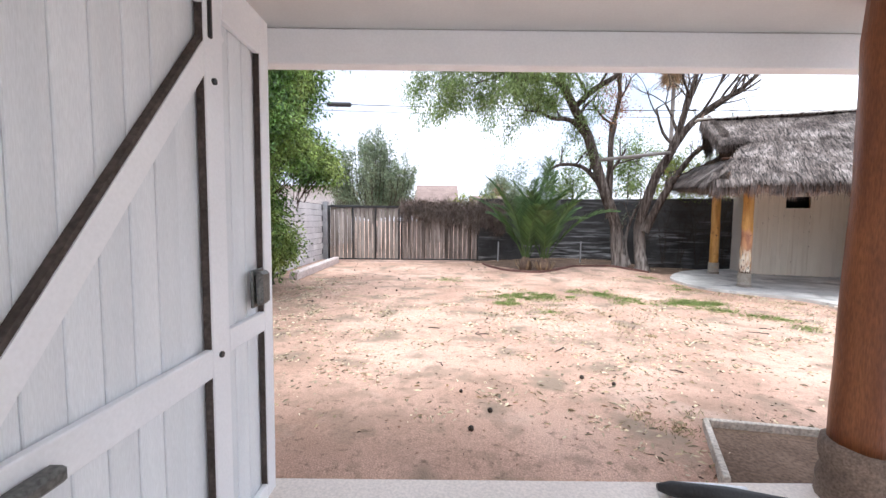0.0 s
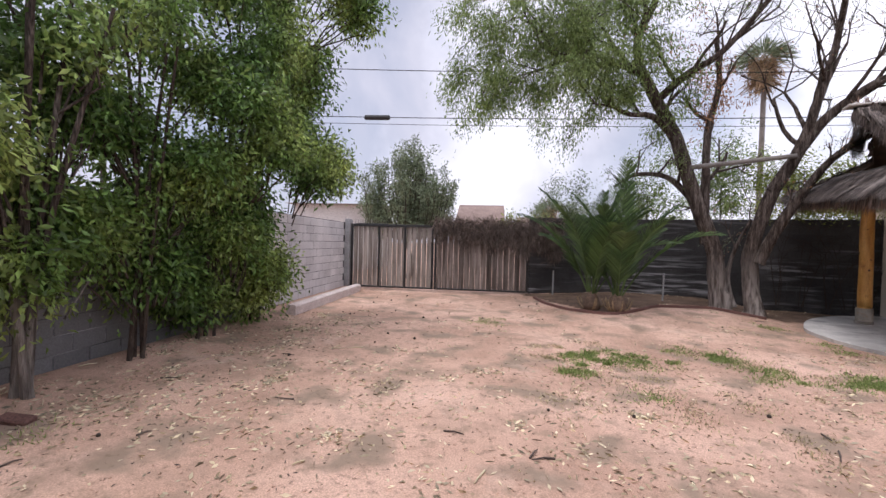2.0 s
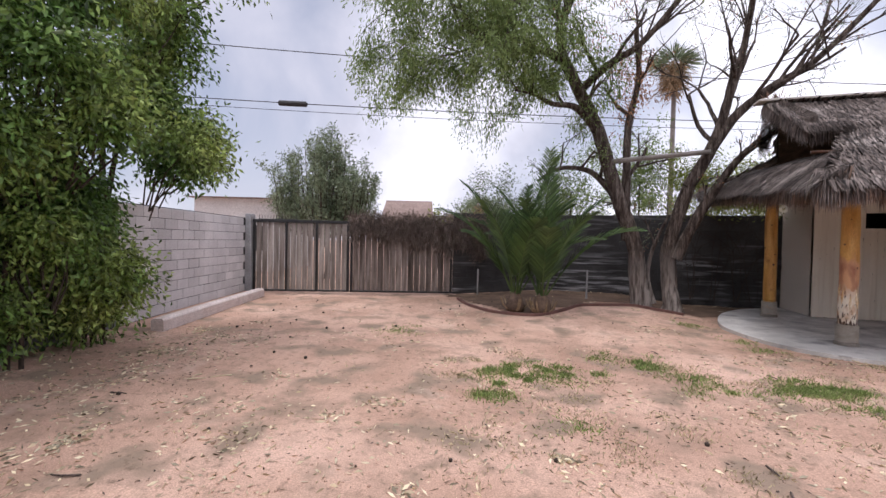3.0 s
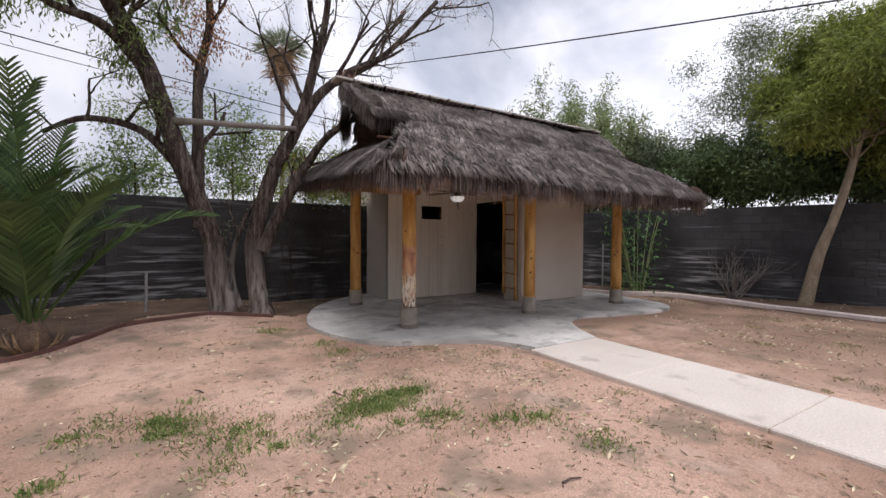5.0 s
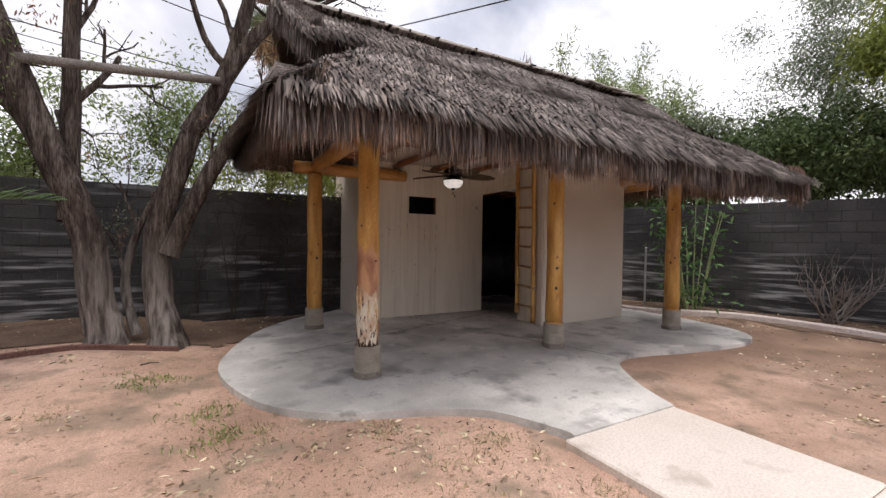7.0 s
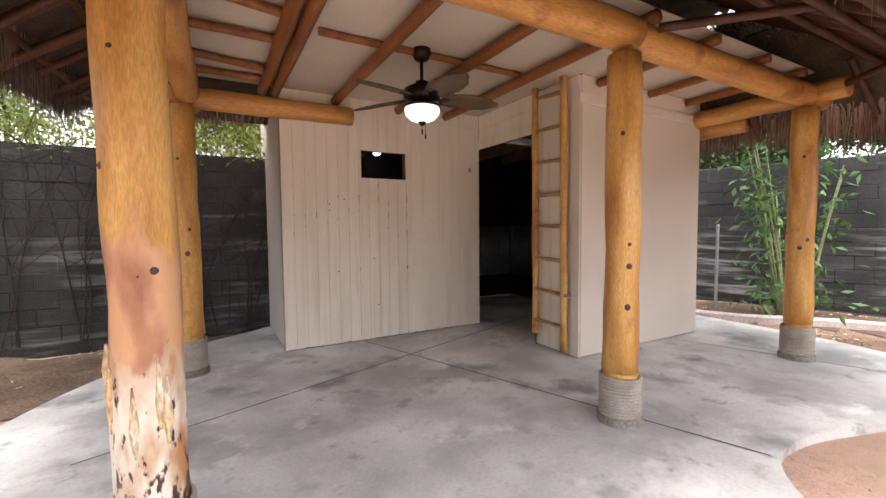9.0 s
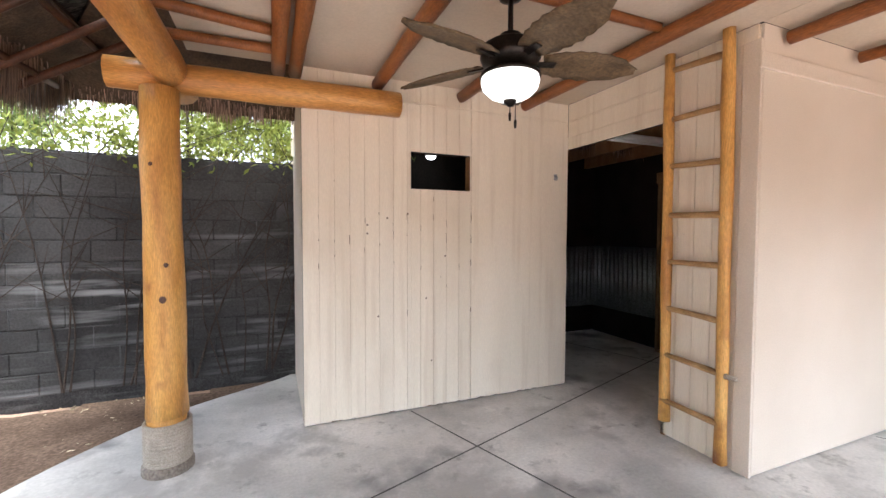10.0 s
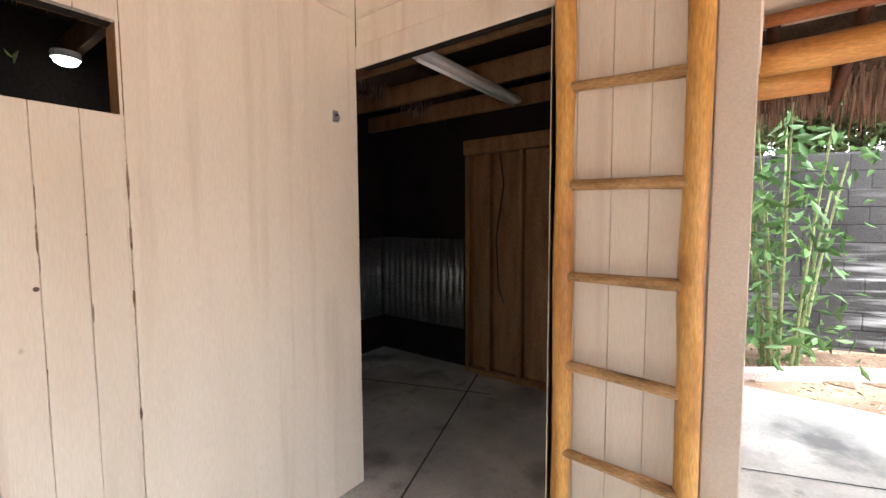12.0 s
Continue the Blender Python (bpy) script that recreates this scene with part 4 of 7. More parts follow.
def inv_front(z):
    lo, hi = EY0, RIDGE_Y
    for _ in range(30):
        mid = (lo + hi) / 2
        if front_z(mid) < z:
            lo = mid
        else:
            hi = mid
    return lo


HIP = 0.45                                                # the west hip stops at this share of its rise, below the open gable


def hip_point(y, ye, ze):
    return (EX0 + (GX0 - 0.1 - EX0) * HIP, ye + (y - ye) * HIP, ze + (GZ - ze) * HIP)


def roof_under():
    """The thatch's body: slopes with thickness."""
    roof = thing("thatched_roof", (6.4, 13.0, EAVE_Z), "shaggy grey palm-thatched hip and gable roof with ragged fringe", "roof")
    yf = inv_front(GZ)
    yb = EY1 - (GZ - EAVE_Z - 0.42) / (RIDGE_Z - EAVE_Z - 0.42) * (EY1 - RIDGE_Y)

    def sheet(corners, name, thick=0.10):
        P = [Vector(c) for c in corners]
        n = (P[1] - P[0]).cross(P[2] - P[0]).normalized()
        if n.z < 0:
            P.reverse()
            n = -n
        g = Geo()
        k = len(P)
        g.add([p for p in P] + [p - n * thick for p in P], [tuple(range(k)), tuple(range(k, 2 * k))[::-1]] + [(i, k + i, k + (i + 1) % k, (i + 1) % k) for i in range(k)])
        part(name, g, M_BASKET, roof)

    sheet([(EX0, EY0, EAVE_Z), (EX1, EY0, EAVE_Z), (GX1 + 0.2, yf, GZ), (GX0 - 0.2, yf, GZ)], "front_slope")
    sheet([(RX0 + 0.36, yf, GZ), (GX1 + 0.2, yf, GZ), (RX1, RIDGE_Y, RIDGE_Z), (RX0 + 0.15, RIDGE_Y, RIDGE_Z)], "front_upper_slope")
    sheet([(EX0, EY1, EAVE_Z + 0.42), (EX1, EY1, EAVE_Z + 0.42), (GX1 + 0.2, yb, GZ), (GX0 - 0.2, yb, GZ)], "back_slope")
    sheet([(GX0 - 0.2, yb, GZ), (GX1 + 0.2, yb, GZ), (RX1, RIDGE_Y, RIDGE_Z), (RX0 + 0.25, RIDGE_Y, RIDGE_Z)], "back_upper_slope")
    sheet([(EX0, EY0, EAVE_Z), (EX0, EY1, EAVE_Z + 0.42), hip_point(yb, EY1, EAVE_Z + 0.42), hip_point(yf, EY0, EAVE_Z)], "west_hip")
    sheet([(EX1, EY0, EAVE_Z), (EX1, EY1, EAVE_Z + 0.42), (GX1 + 0.1, yb, GZ), (GX1 + 0.1, yf, GZ)], "east_hip")
    return roof, yf, yb


roof, YF, YB = roof_under()


def thatch(name, n, corner, mat, length=(0.25, 0.5), lift=0.06, width=0.014, seed=1, parent=None):
    """Blades laid down a slope given by four corners: eave left, eave right, top right, top left."""
    r = np.random.default_rng(seed)
    a, b, c, d = (np.array(p, float) for p in corner)
    u, v = r.random(n)[:, None], r.random(n)[:, None]
    v = v ** 0.92
    at = (a * (1 - u) + b * u) * (1 - v) + (d * (1 - u) + c * u) * v
    down = ((a + b) / 2 - (c + d) / 2)
    down /= np.linalg.norm(down)
    side = (b - a) / np.linalg.norm(b - a)
    nor = np.cross(side, -down)
    if nor[2] < 0:
        nor = -nor
    L = r.uniform(length[0], length[1], n)[:, None]
    wv = noise_rows(at, 1.3)
    way = down + side * r.normal(0, 0.11, n)[:, None] + nor * (r.normal(0, 0.07, n)[:, None])
    way /= np.linalg.norm(way, axis=1, keepdims=True)
    sd = np.cross(way, nor)
    sd /= np.linalg.norm(sd, axis=1, keepdims=True)
    W = (width * r.uniform(0.5, 1.7, n))[:, None]
    up = nor * (lift * r.uniform(0.3, 1.4, n)[:, None] + 0.05 * wv)
    p0 = at - way * L * 0.5 + up * 0.3
    p1 = at + way * L * 0.15 + up + nor * 0.01
    p2 = at + way * L * 0.6 + up * 0.9 + np.array([0, 0, -0.02])
    v6 = np.stack([p0 - sd * W * 0.5, p0 + sd * W * 0.5, p1 + sd * W * 0.6, p1 - sd * W * 0.6, p2], 1)
    base = np.arange(n)[:, None] * 5
    q = np.concatenate([base + np.array([[0, 1, 2]]), base + np.array([[0, 2, 3]]), base + np.array([[3, 2, 4]])], 0)
    return part(name, np_mesh(name, v6.reshape(-1, 3), q, mat), mat, parent or roof, kind="stuff")


def noise_rows(at, s):
    return np.sin(at[:, 0:1] * 2.3 * s) * np.sin(at[:, 1:2] * 3.1 * s + at[:, 0:1]) * 0.6


def fringe(name, n, p, q, mat, drop=(0.15, 0.42), out=(0, -1, 0), seed=3, depth=0.25, width=0.015, rise=0.0):
    """Blades hanging ragged from an eave."""
    r = np.random.default_rng(seed)
    p, q, o = np.array(p, float), np.array(q, float), np.array(out, float)
    span = float(np.linalg.norm(q - p))
    knots = r.random(max(8, int(span * 9)))
    u = np.clip(np.where(r.random(n) < 0.6, knots[r.integers(0, len(knots), n)] + r.normal(0, 0.022 / span, n), r.random(n)), 0, 1)[:, None]
    back = r.random(n)[:, None]
    at = p * (1 - u) + q * u - o * depth * back + np.array([0, 0, 1]) * back * depth * 0.75 + np.array([0, 0, 0.05])
    lump = 0.92 + 0.12 * np.sin(u * 61) * np.sin(u * 23 + 1) + 0.10 * np.sin(u * 140) + np.abs(r.normal(0, 0.14, n))[:, None]
    L = (r.uniform(drop[0], drop[1], n)[:, None] + back * depth * 0.75) * lump
    side = (q - p) / np.linalg.norm(q - p)
    w = side * (width * r.uniform(0.5, 1.6, n))[:, None]
    flare = o * r.uniform(0.0, 0.35, n)[:, None] + side * r.normal(0, 0.20, n)[:, None]
    m1 = at + flare * L * 0.45 - np.array([0, 0, 1]) * L * 0.4
    tip = m1 + flare * L * 0.15 - np.array([0, 0, 1]) * L * 0.62
    v5 = np.stack([at - w * 0.5, at + w * 0.5, m1 + w * 0.5, m1 - w * 0.5, tip], 1)
    base = np.arange(n)[:, None] * 5
    f = np.concatenate([base + np.array([[0, 1, 2]]), base + np.array([[0, 2, 3]]), base + np.array([[3, 2, 4]])], 0)
    return part(name, np_mesh(name, v5.reshape(-1, 3), f, mat), mat, roof, kind="stuff")


def cover_roof():
    e, g, rz = EAVE_Z, GZ, RIDGE_Z
    thatch("thatch", 46000, [(EX0, EY0, e), (EX1, EY0, e), (GX1 + 0.2, YF, g), (GX0 - 0.2, YF, g)], M_THATCH, seed=1)
    thatch("thatch", 40000, [(RX0 + 0.22, YF - 0.1, g), (GX1 + 0.2, YF - 0.1, g), (RX1, RIDGE_Y, rz), (RX0, RIDGE_Y, rz)], M_THATCH, seed=2)
    thatch("thatch", 5500, [(EX0, EY1, e + 0.42), (EX1, EY1, e + 0.42), (GX1 + 0.2, YB, g), (GX0 - 0.15, YB, g)], M_THATCH, seed=4, width=0.03)
    thatch("thatch", 4500, [(GX0 - 0.2, YB, g), (GX1 + 0.2, YB, g), (RX1, RIDGE_Y, rz), (RX0 + 0.15, RIDGE_Y, rz)], M_THATCH, seed=16, width=0.03)
    thatch("thatch", 15000, [(EX0, EY1, e + 0.42), (EX0, EY0, e), hip_point(YF, EY0, e), hip_point(YB, EY1, e + 0.42)], M_THATCH, seed=5)
    thatch("thatch", 8000, [(EX1, EY0, e), (EX1, EY1, e + 0.42), (GX1, YB, g), (GX1, YF, g)], M_THATCH, seed=6)
    fringe("fringe", 13000, (EX0, EY0, e), (EX1, EY0, e), M_THATCH, drop=(0.12, 0.32), seed=7, width=0.014)
    fringe("fringe", 10000, (EX0, EY0 + 0.05, e), (EX1, EY0 + 0.05, e), M_THATCH_B, drop=(0.14, 0.33), seed=8, depth=0.18, width=0.014)
    fringe("fringe", 6000, (EX0, EY0, e), (EX0, EY1, e + 0.42), M_THATCH, out=(-1, 0, 0), drop=(0.10, 0.30), seed=9, width=0.019)
    fringe("fringe", 6000, (EX0 + 0.05, EY0, e), (EX0 + 0.05, EY1, e + 0.42), M_THATCH_B, drop=(0.12, 0.36), out=(-1, 0, 0), seed=10, width=0.019)
    fringe("fringe", 6000, (EX1, EY0, e), (EX1, EY1, e + 0.42), M_THATCH_B, out=(1, 0, 0), drop=(0.10, 0.32), seed=11)
    fringe("fringe", 5000, (EX0, EY1, e + 0.42), (EX1, EY1, e + 0.42), M_THATCH_B, out=(0, 1, 0), drop=(0.05, 0.2), seed=12)
    # ragged verge of the west gable
    fringe("gable_fringe", 3600, (RX0, RIDGE_Y, rz), (RX0 + 0.2, YF - 0.05, g + 0.05), M_THATCH, out=(-1, 0, 0), seed=13, depth=0.2, drop=(0.10, 0.30))
    fringe("gable_fringe", 1500, (RX0 + 0.2, YF - 0.05, g), (GX0 - 0.15, YF - 0.05, g), M_THATCH, out=(0, -1, 0), seed=15, depth=0.15, drop=(0.10, 0.26))
    fringe("gable_fringe", 2600, (RX0, RIDGE_Y, rz), (GX0 - 0.5, YB + 0.05, g + 0.05), M_THATCH_B, out=(-1, 0, 0), seed=14, depth=0.2, drop=(0.12, 0.34))
    cap = part("ridge_cap", Geo().box(RX0 - 0.12, RX1 + 0.05, RIDGE_Y - 0.15, RIDGE_Y + 0.15, rz + 0.085, rz + 0.125, 0.008), M_RIDGE, roof, "pale weathered ridge board")
    part("ridge_pole", log((RX0 + 0.05, RIDGE_Y, rz - 0.13), (RX1, RIDGE_Y, rz - 0.13), 0.05), M_BASKET, roof, smooth=True)
    for x, n in ((RX0 + 0.15, 46), (6.3, 40), (8.4, 40)):
        at = np.array([x, RIDGE_Y, rz + 0.10]) + rng.normal(0, 0.06, (n, 3)) * np.array([2.0, 1, 0.4])
        d = rng.normal(0, 0.7, (n, 3)) + np.array([0, 0, 0.8])
        part("ridge_tuft", leaf_mesh("ridge_tuft", at, d, rng.uniform(0.08, 0.24, n), rng.uniform(0.01, 0.02, n), M_THATCH_B), M_THATCH_B, roof, kind="stuff")
    for x, y, turn, ln in ((8.15, RIDGE_Y - 0.22, 4, 0.62), (8.62, RIDGE_Y - 0.10, -7, 0.75), (7.62, RIDGE_Y - 0.26, 9, 0.40)):
        bm = pose(x, y, rz + 0.135 - abs(y - RIDGE_Y) * 0.35, 18, -3, turn)
        part("loose_ridge_board", Geo().box(-ln / 2, ln / 2, -0.07, 0.07, 0.0, 0.022, 0.004, bm), M_RIDGE, cap, "pale loose board slipped from the ridge")


cover_roof()


def roof_poles():
    """Rough poles under the overhang."""
    e = EAVE_Z
    label = "rough round dark brown pole under the thatch"

    def pole(p, q, r=0.032):
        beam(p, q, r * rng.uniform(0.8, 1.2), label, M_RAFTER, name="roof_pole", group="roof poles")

    for k in range(23):
        x = 3.55 + k * 0.265 + rng.normal(0, 0.04)
        pole((x + rng.normal(0, 0.08), EY0 + 0.15, front_z(EY0 + 0.15) - 0.17), (x, 11.9, front_z(11.9) - 0.17))
    for k in range(9):
        y = 11.2 + k * 0.43 + rng.normal(0, 0.04)
        pole((EX0 + 0.15, y, e - 0.16 + 0.07 * (y - 9.98)), (GX0 - 0.25, y + rng.normal(0, 0.07), GZ - 0.34))
    for y in (10.4, 10.72, 11.05, 11.32):
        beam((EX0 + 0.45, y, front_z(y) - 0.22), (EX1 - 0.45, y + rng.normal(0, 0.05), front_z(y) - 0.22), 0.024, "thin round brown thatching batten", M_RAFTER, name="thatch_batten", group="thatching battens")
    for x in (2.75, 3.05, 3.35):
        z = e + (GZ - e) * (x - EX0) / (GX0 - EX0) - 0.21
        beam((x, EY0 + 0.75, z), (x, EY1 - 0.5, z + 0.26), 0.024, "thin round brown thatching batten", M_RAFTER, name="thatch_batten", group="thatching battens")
    for k in range(10):
        y = 11.2 + k * 0.44
        pole((8.9, y, 2.85), (EX1 - 0.1, y + rng.normal(0, 0.06), e - 0.12 + 0.07 * (y - 9.98)))
    # struts from the posts' heads up to the rafters
    for x, y, dx in ((6.32, 11.42, 0.55), (8.97, 11.42, -0.5), (3.65, 11.42, 0.5)):
        beam((x, y - 0.06, 2.62), (x + dx, 10.75, front_z(10.75) - 0.2), 0.03, "short round strut from the log beam to the roof poles", M_RAFTER, name="strut", group="roof struts")


roof_poles()


# ---- ladder ----
M_RUNG = material("weathered_rung_wood", [(0.20, 0.105, 0.04), (0.40, 0.24, 0.10), (0.55, 0.36, 0.18)], 6, 0.6, 0.3, 60, stretch=(4, 1, 4), fine_mix=0.3)
def ladder():
    lad = thing("ladder", (6.87, 12.95, 0), "rustic peeled-log ladder fixed upright against the boards", "ladder")
    ya, yb, x = 13.155, 12.733, 6.895
    part("stile", log((x, ya, 0.16), (x - 0.02, ya - 0.0, 2.84), 0.037, 0.034, seg=16, wob=0.25), M_LOG, lad, smooth=True)
    part("stile", log((x, yb, 0.05), (x - 0.02, yb, 2.84), 0.038, 0.035, seg=16, wob=0.25), M_LOG, lad, smooth=True)
    for k in range(8):
        z = 0.32 + k * 0.343
        part("rung", log((x - 0.016, ya + 0.012, z + rng.normal() * 0.006), (x - 0.016, yb - 0.012, z - 0.012 + rng.normal() * 0.008), 0.021, 0.019, n=10, seg=6, wob=0.3), M_RUNG, lad, "weathered rung", smooth=True)
    part("peg", log((x - 0.02, yb - 0.03, 0.64), (x - 0.02, yb - 0.10, 0.64), 0.018, 0.016, n=8, seg=2), M_ROPE, lad, "pale peg", smooth=True)


ladder()


# ---- ceiling fan ----
def ceiling_fan(x, y):
    fan = thing("ceiling_fan", (x, y, CEIL), "dark bronze ceiling fan with carved palm-leaf blades and a faintly glowing bowl", "ceiling fan")
    LOW = CEIL - 0.12
    part("canopy", Geo().lathe([(0.0, 0.0), (0.078, 0.0), (0.08, -0.04), (0.055, -0.09), (0.022, -0.10), (0.0, -0.10)], (x, y, CEIL), 24), M_BRONZE, fan, smooth=True)
    part("downrod", Geo().tube([(x, y, CEIL - 0.08), (x, y, CEIL - 0.31)], 0.014, 12), M_BRONZE, fan, smooth=True)
    part("motor", Geo().lathe([(0.0, -0.15), (0.055, -0.15), (0.06, -0.175), (0.12, -0.195), (0.15, -0.215), (0.156, -0.27), (0.14, -0.30), (0.08, -0.315), (0.078, -0.335), (0.0, -0.335)], (x, y, LOW), 28), M_BRONZE, fan, smooth=True)
    part("light_collar", Geo().lathe([(0.0, -0.33), (0.09, -0.33), (0.152, -0.348), (0.158, -0.364), (0.0, -0.366)], (x, y, LOW), 28), M_BRONZE, fan, smooth=True)
    bowl = part("glass_bowl", Geo().lathe([(0.146, -0.366), (0.151, -0.388), (0.141, -0.424), (0.106, -0.460), (0.06, -0.479), (0.0, -0.484)], (x, y, LOW), 32), M_GLOBE, fan, "faintly glowing frosted glass bowl", smooth=True)
    part("finial", Geo().lathe([(0.0, -0.481), (0.036, -0.482), (0.03, -0.496), (0.012, -0.511), (0.0, -0.516)], (x, y, LOW), 16), M_BRONZE, bowl, smooth=True)
    for dx in (0.0, 0.02):
        part("pull_chain", Geo().tube([(x + dx, y - dx, LOW - 0.50), (x + dx, y - dx, LOW - 0.54 - dx * 2), (x + dx, y - dx, LOW - 0.55 - dx * 2), (x + dx, y - dx, LOW - 0.585 - dx * 2)], [0.002, 0.003, 0.008, 0.006], 8), M_BRONZE, fan, smooth=True)
    for k in range(5):
        a = radians(72 * k + 56)
        m = Matrix.Translation((x, y, LOW - 0.285)) @ Matrix.Rotation(a, 4, "Z") @ Matrix.Rotation(radians(-14), 4, "X")
        n, vs, fs = 14, [], []
        for i in range(n + 1):
            t = i / n
            w = 0.045 + 0.066 * math.sin(math.pi * min(1, t * 0.95 + 0.05)) ** 0.7 + 0.006 * math.sin(t * 40)
            if t > 0.9:
                w *= (1 - t) / 0.1 * 0.6 + 0.4
            xx = 0.18 + 0.50 * t
            z = -0.02 * t * t
            for s in (-1, -0.5, 0, 0.5, 1):
                vs.append((xx - 0.025 * abs(s) * (1 if i < n else 0), w * s, z + 0.012 * (1 - abs(s)) + 0.004 * math.sin(t * 44 + abs(s) * 3)))
        for i in range(n):
            for j in range(4):
                q = i * 5 + j
                fs.append((q, q + 5, q + 6, q + 1))
        g = Geo().add([m @ Vector(v) for v in vs], fs)
        ob = part("blade", g, M_BLADE, fan, "brown carved palm-leaf blade", smooth=True)
        ob.modifiers.new("thick", "SOLIDIFY").thickness = 0.008
        arm = Geo().box(0.10, 0.24, -0.02, 0.02, -0.012, -0.004, 0.003, m)
        part("blade_arm", arm, M_BRONZE, ob)
    return fan


ceiling_fan(5.345, 12.84)

# nail holes and a paint-worn seam in the porch boards
for hx_, hz_ in ((4.93, 1.62), (4.93, 1.55), (5.10, 1.68), (5.28, 1.72), (5.45, 0.98), (5.63, 1.35), (5.50, 0.42), (5.02, 0.85)):
    nail = Geo().tube([(hx_, HY - 0.0015, hz_), (hx_, HY + 0.004, hz_)], 0.008, 10)
    solid("nail_hole", nail, M_KNOT, "small dark nail hole in the cream boards", "nail hole", kind="", group="nail holes")
M_CHIP = material("bare_board_stain", [(0.16, 0.105, 0.065), (0.34, 0.25, 0.17)], 30, 0.9, 0.2, 90)


def paint_chips():
    """Worn slivers where the paint has lifted along the grooves and the foot of the porch wall."""
    wall = thing("worn_paint", (5.4, HY - 0.002, 1.2), "brown slivers of bare wood where cream paint has lifted", "paint wear", kind="structure")

    def sliver(x, z, w, h):
        n = 9
        vs = [(x + w * math.cos(2 * math.pi * i / n) * rng.uniform(0.6, 1.0), HY - 0.0012, z + h * math.sin(2 * math.pi * i / n) * rng.uniform(0.75, 1.0)) for i in range(n)]
        part("chip", Geo().add(vs, [tuple(range(n))[::-1]]), M_CHIP, wall)

    for k in range(1, 12):
        x = HW + 0.1221 * k
        for _ in range(rng.integers(2, 6)):
            z = rng.normal(1.62, 0.32)
            if not (WIN[0] - 0.02 < x < WIN[1] + 0.02 and WIN[2] - 0.06 < z < WIN[3] + 0.06):
                sliver(x + rng.normal(0, 0.002), z, rng.uniform(0.0015, 0.004), rng.uniform(0.006, 0.05))
    for z, h in ((1.70, 0.07), (1.50, 0.05), (1.28, 0.04), (0.85, 0.03)):
        sliver(SEAM, z, 0.006, h)
    for k in range(16):
        sliver(rng.uniform(HW + 0.1, DX - 0.1), 0.016, rng.uniform(0.01, 0.05), rng.uniform(0.002, 0.006))


paint_chips()
# small hook by the doorway
hook = thing("wall_hook", (6.815, HY - 0.01, 2.11), "small steel eye hook screwed into the boards", "hook")
part("plate", Geo().box(6.797, 6.833, HY - 0.008, HY - 0.002, 2.08, 2.14, 0.002), M_STEEL, hook)
part("eye", Geo().tube([(6.815, HY - 0.008, 2.115), (6.815, HY - 0.03, 2.115), (6.815, HY - 0.037, 2.10), (6.815, HY - 0.03, 2.085), (6.815, HY - 0.02, 2.085)], 0.005, 8), M_STEEL, hook, smooth=True)


# ---- the house porch where the walk begins (house frame) ----
def porch():
    solid("porch_floor", Geo().box(-6.0, 6.0, -4.59, 2.27, -0.3, 0.03, 0.02), M_PATH, "pale concrete porch floor", "floor", m=HOUSE)
    # Unseen wall, added to close the place and set back for brightness.
    solid("wall_house", Geo().box(-8.0, 14.0, -4.9, -4.6, -0.3, 3.0, 0.01), M_HOUSE, "plain tan wall added out of view behind the porch", "wall", m=HOUSE)
    # Ceiling and roof are cut short so more daylight reaches the door.
    solid("ceiling", Geo().box(-4.0, 2.9, -2.0, 2.68, 2.64, 2.70, 0.01), M_SOFFIT, "grey painted porch ceiling", "ceiling", m=HOUSE)
    solid("porch_beam", Geo().box(-4.0, 2.9, 2.56, 2.67, 2.43, 2.637, 0.006), M_WHITE, "white painted porch fascia beam", "beam", m=HOUSE)
    solid("house_roof", Geo().box(-4.2, 3.1, -2.1, 2.78, 2.705, 2.79, 0.02), M_ROOF, "brown shingled low porch roof", "roof", m=HOUSE)
    post = thing("porch_column", (2.19, 2.10, 0.03), "reddish brown varnished round log column with a worn wrapped base", "post", m=HOUSE)
    part("shaft", log((2.19, 2.10, 0.30), (2.22, 2.10, 2.64), 0.125, 0.12), M_COL, post, m=HOUSE, smooth=True)
    part("base_wrap", log((2.19, 2.10, 0.02), (2.19, 2.10, 0.34), 0.155, 0.15, wob=0.05), M_ROPE_D, post, m=HOUSE, smooth=True)


M_COL = material("red_brown_column", [(0.13, 0.04, 0.016), (0.26, 0.095, 0.035)], 2.0, 0.4, 0.2, 40, stretch=(4, 4, 0.6), fine_mix=0.25)
M_ROPE_D = material("dark_wrap", [(0.14, 0.10, 0.075), (0.24, 0.18, 0.14)], 6, 0.9, 0.5, 80)
porch()


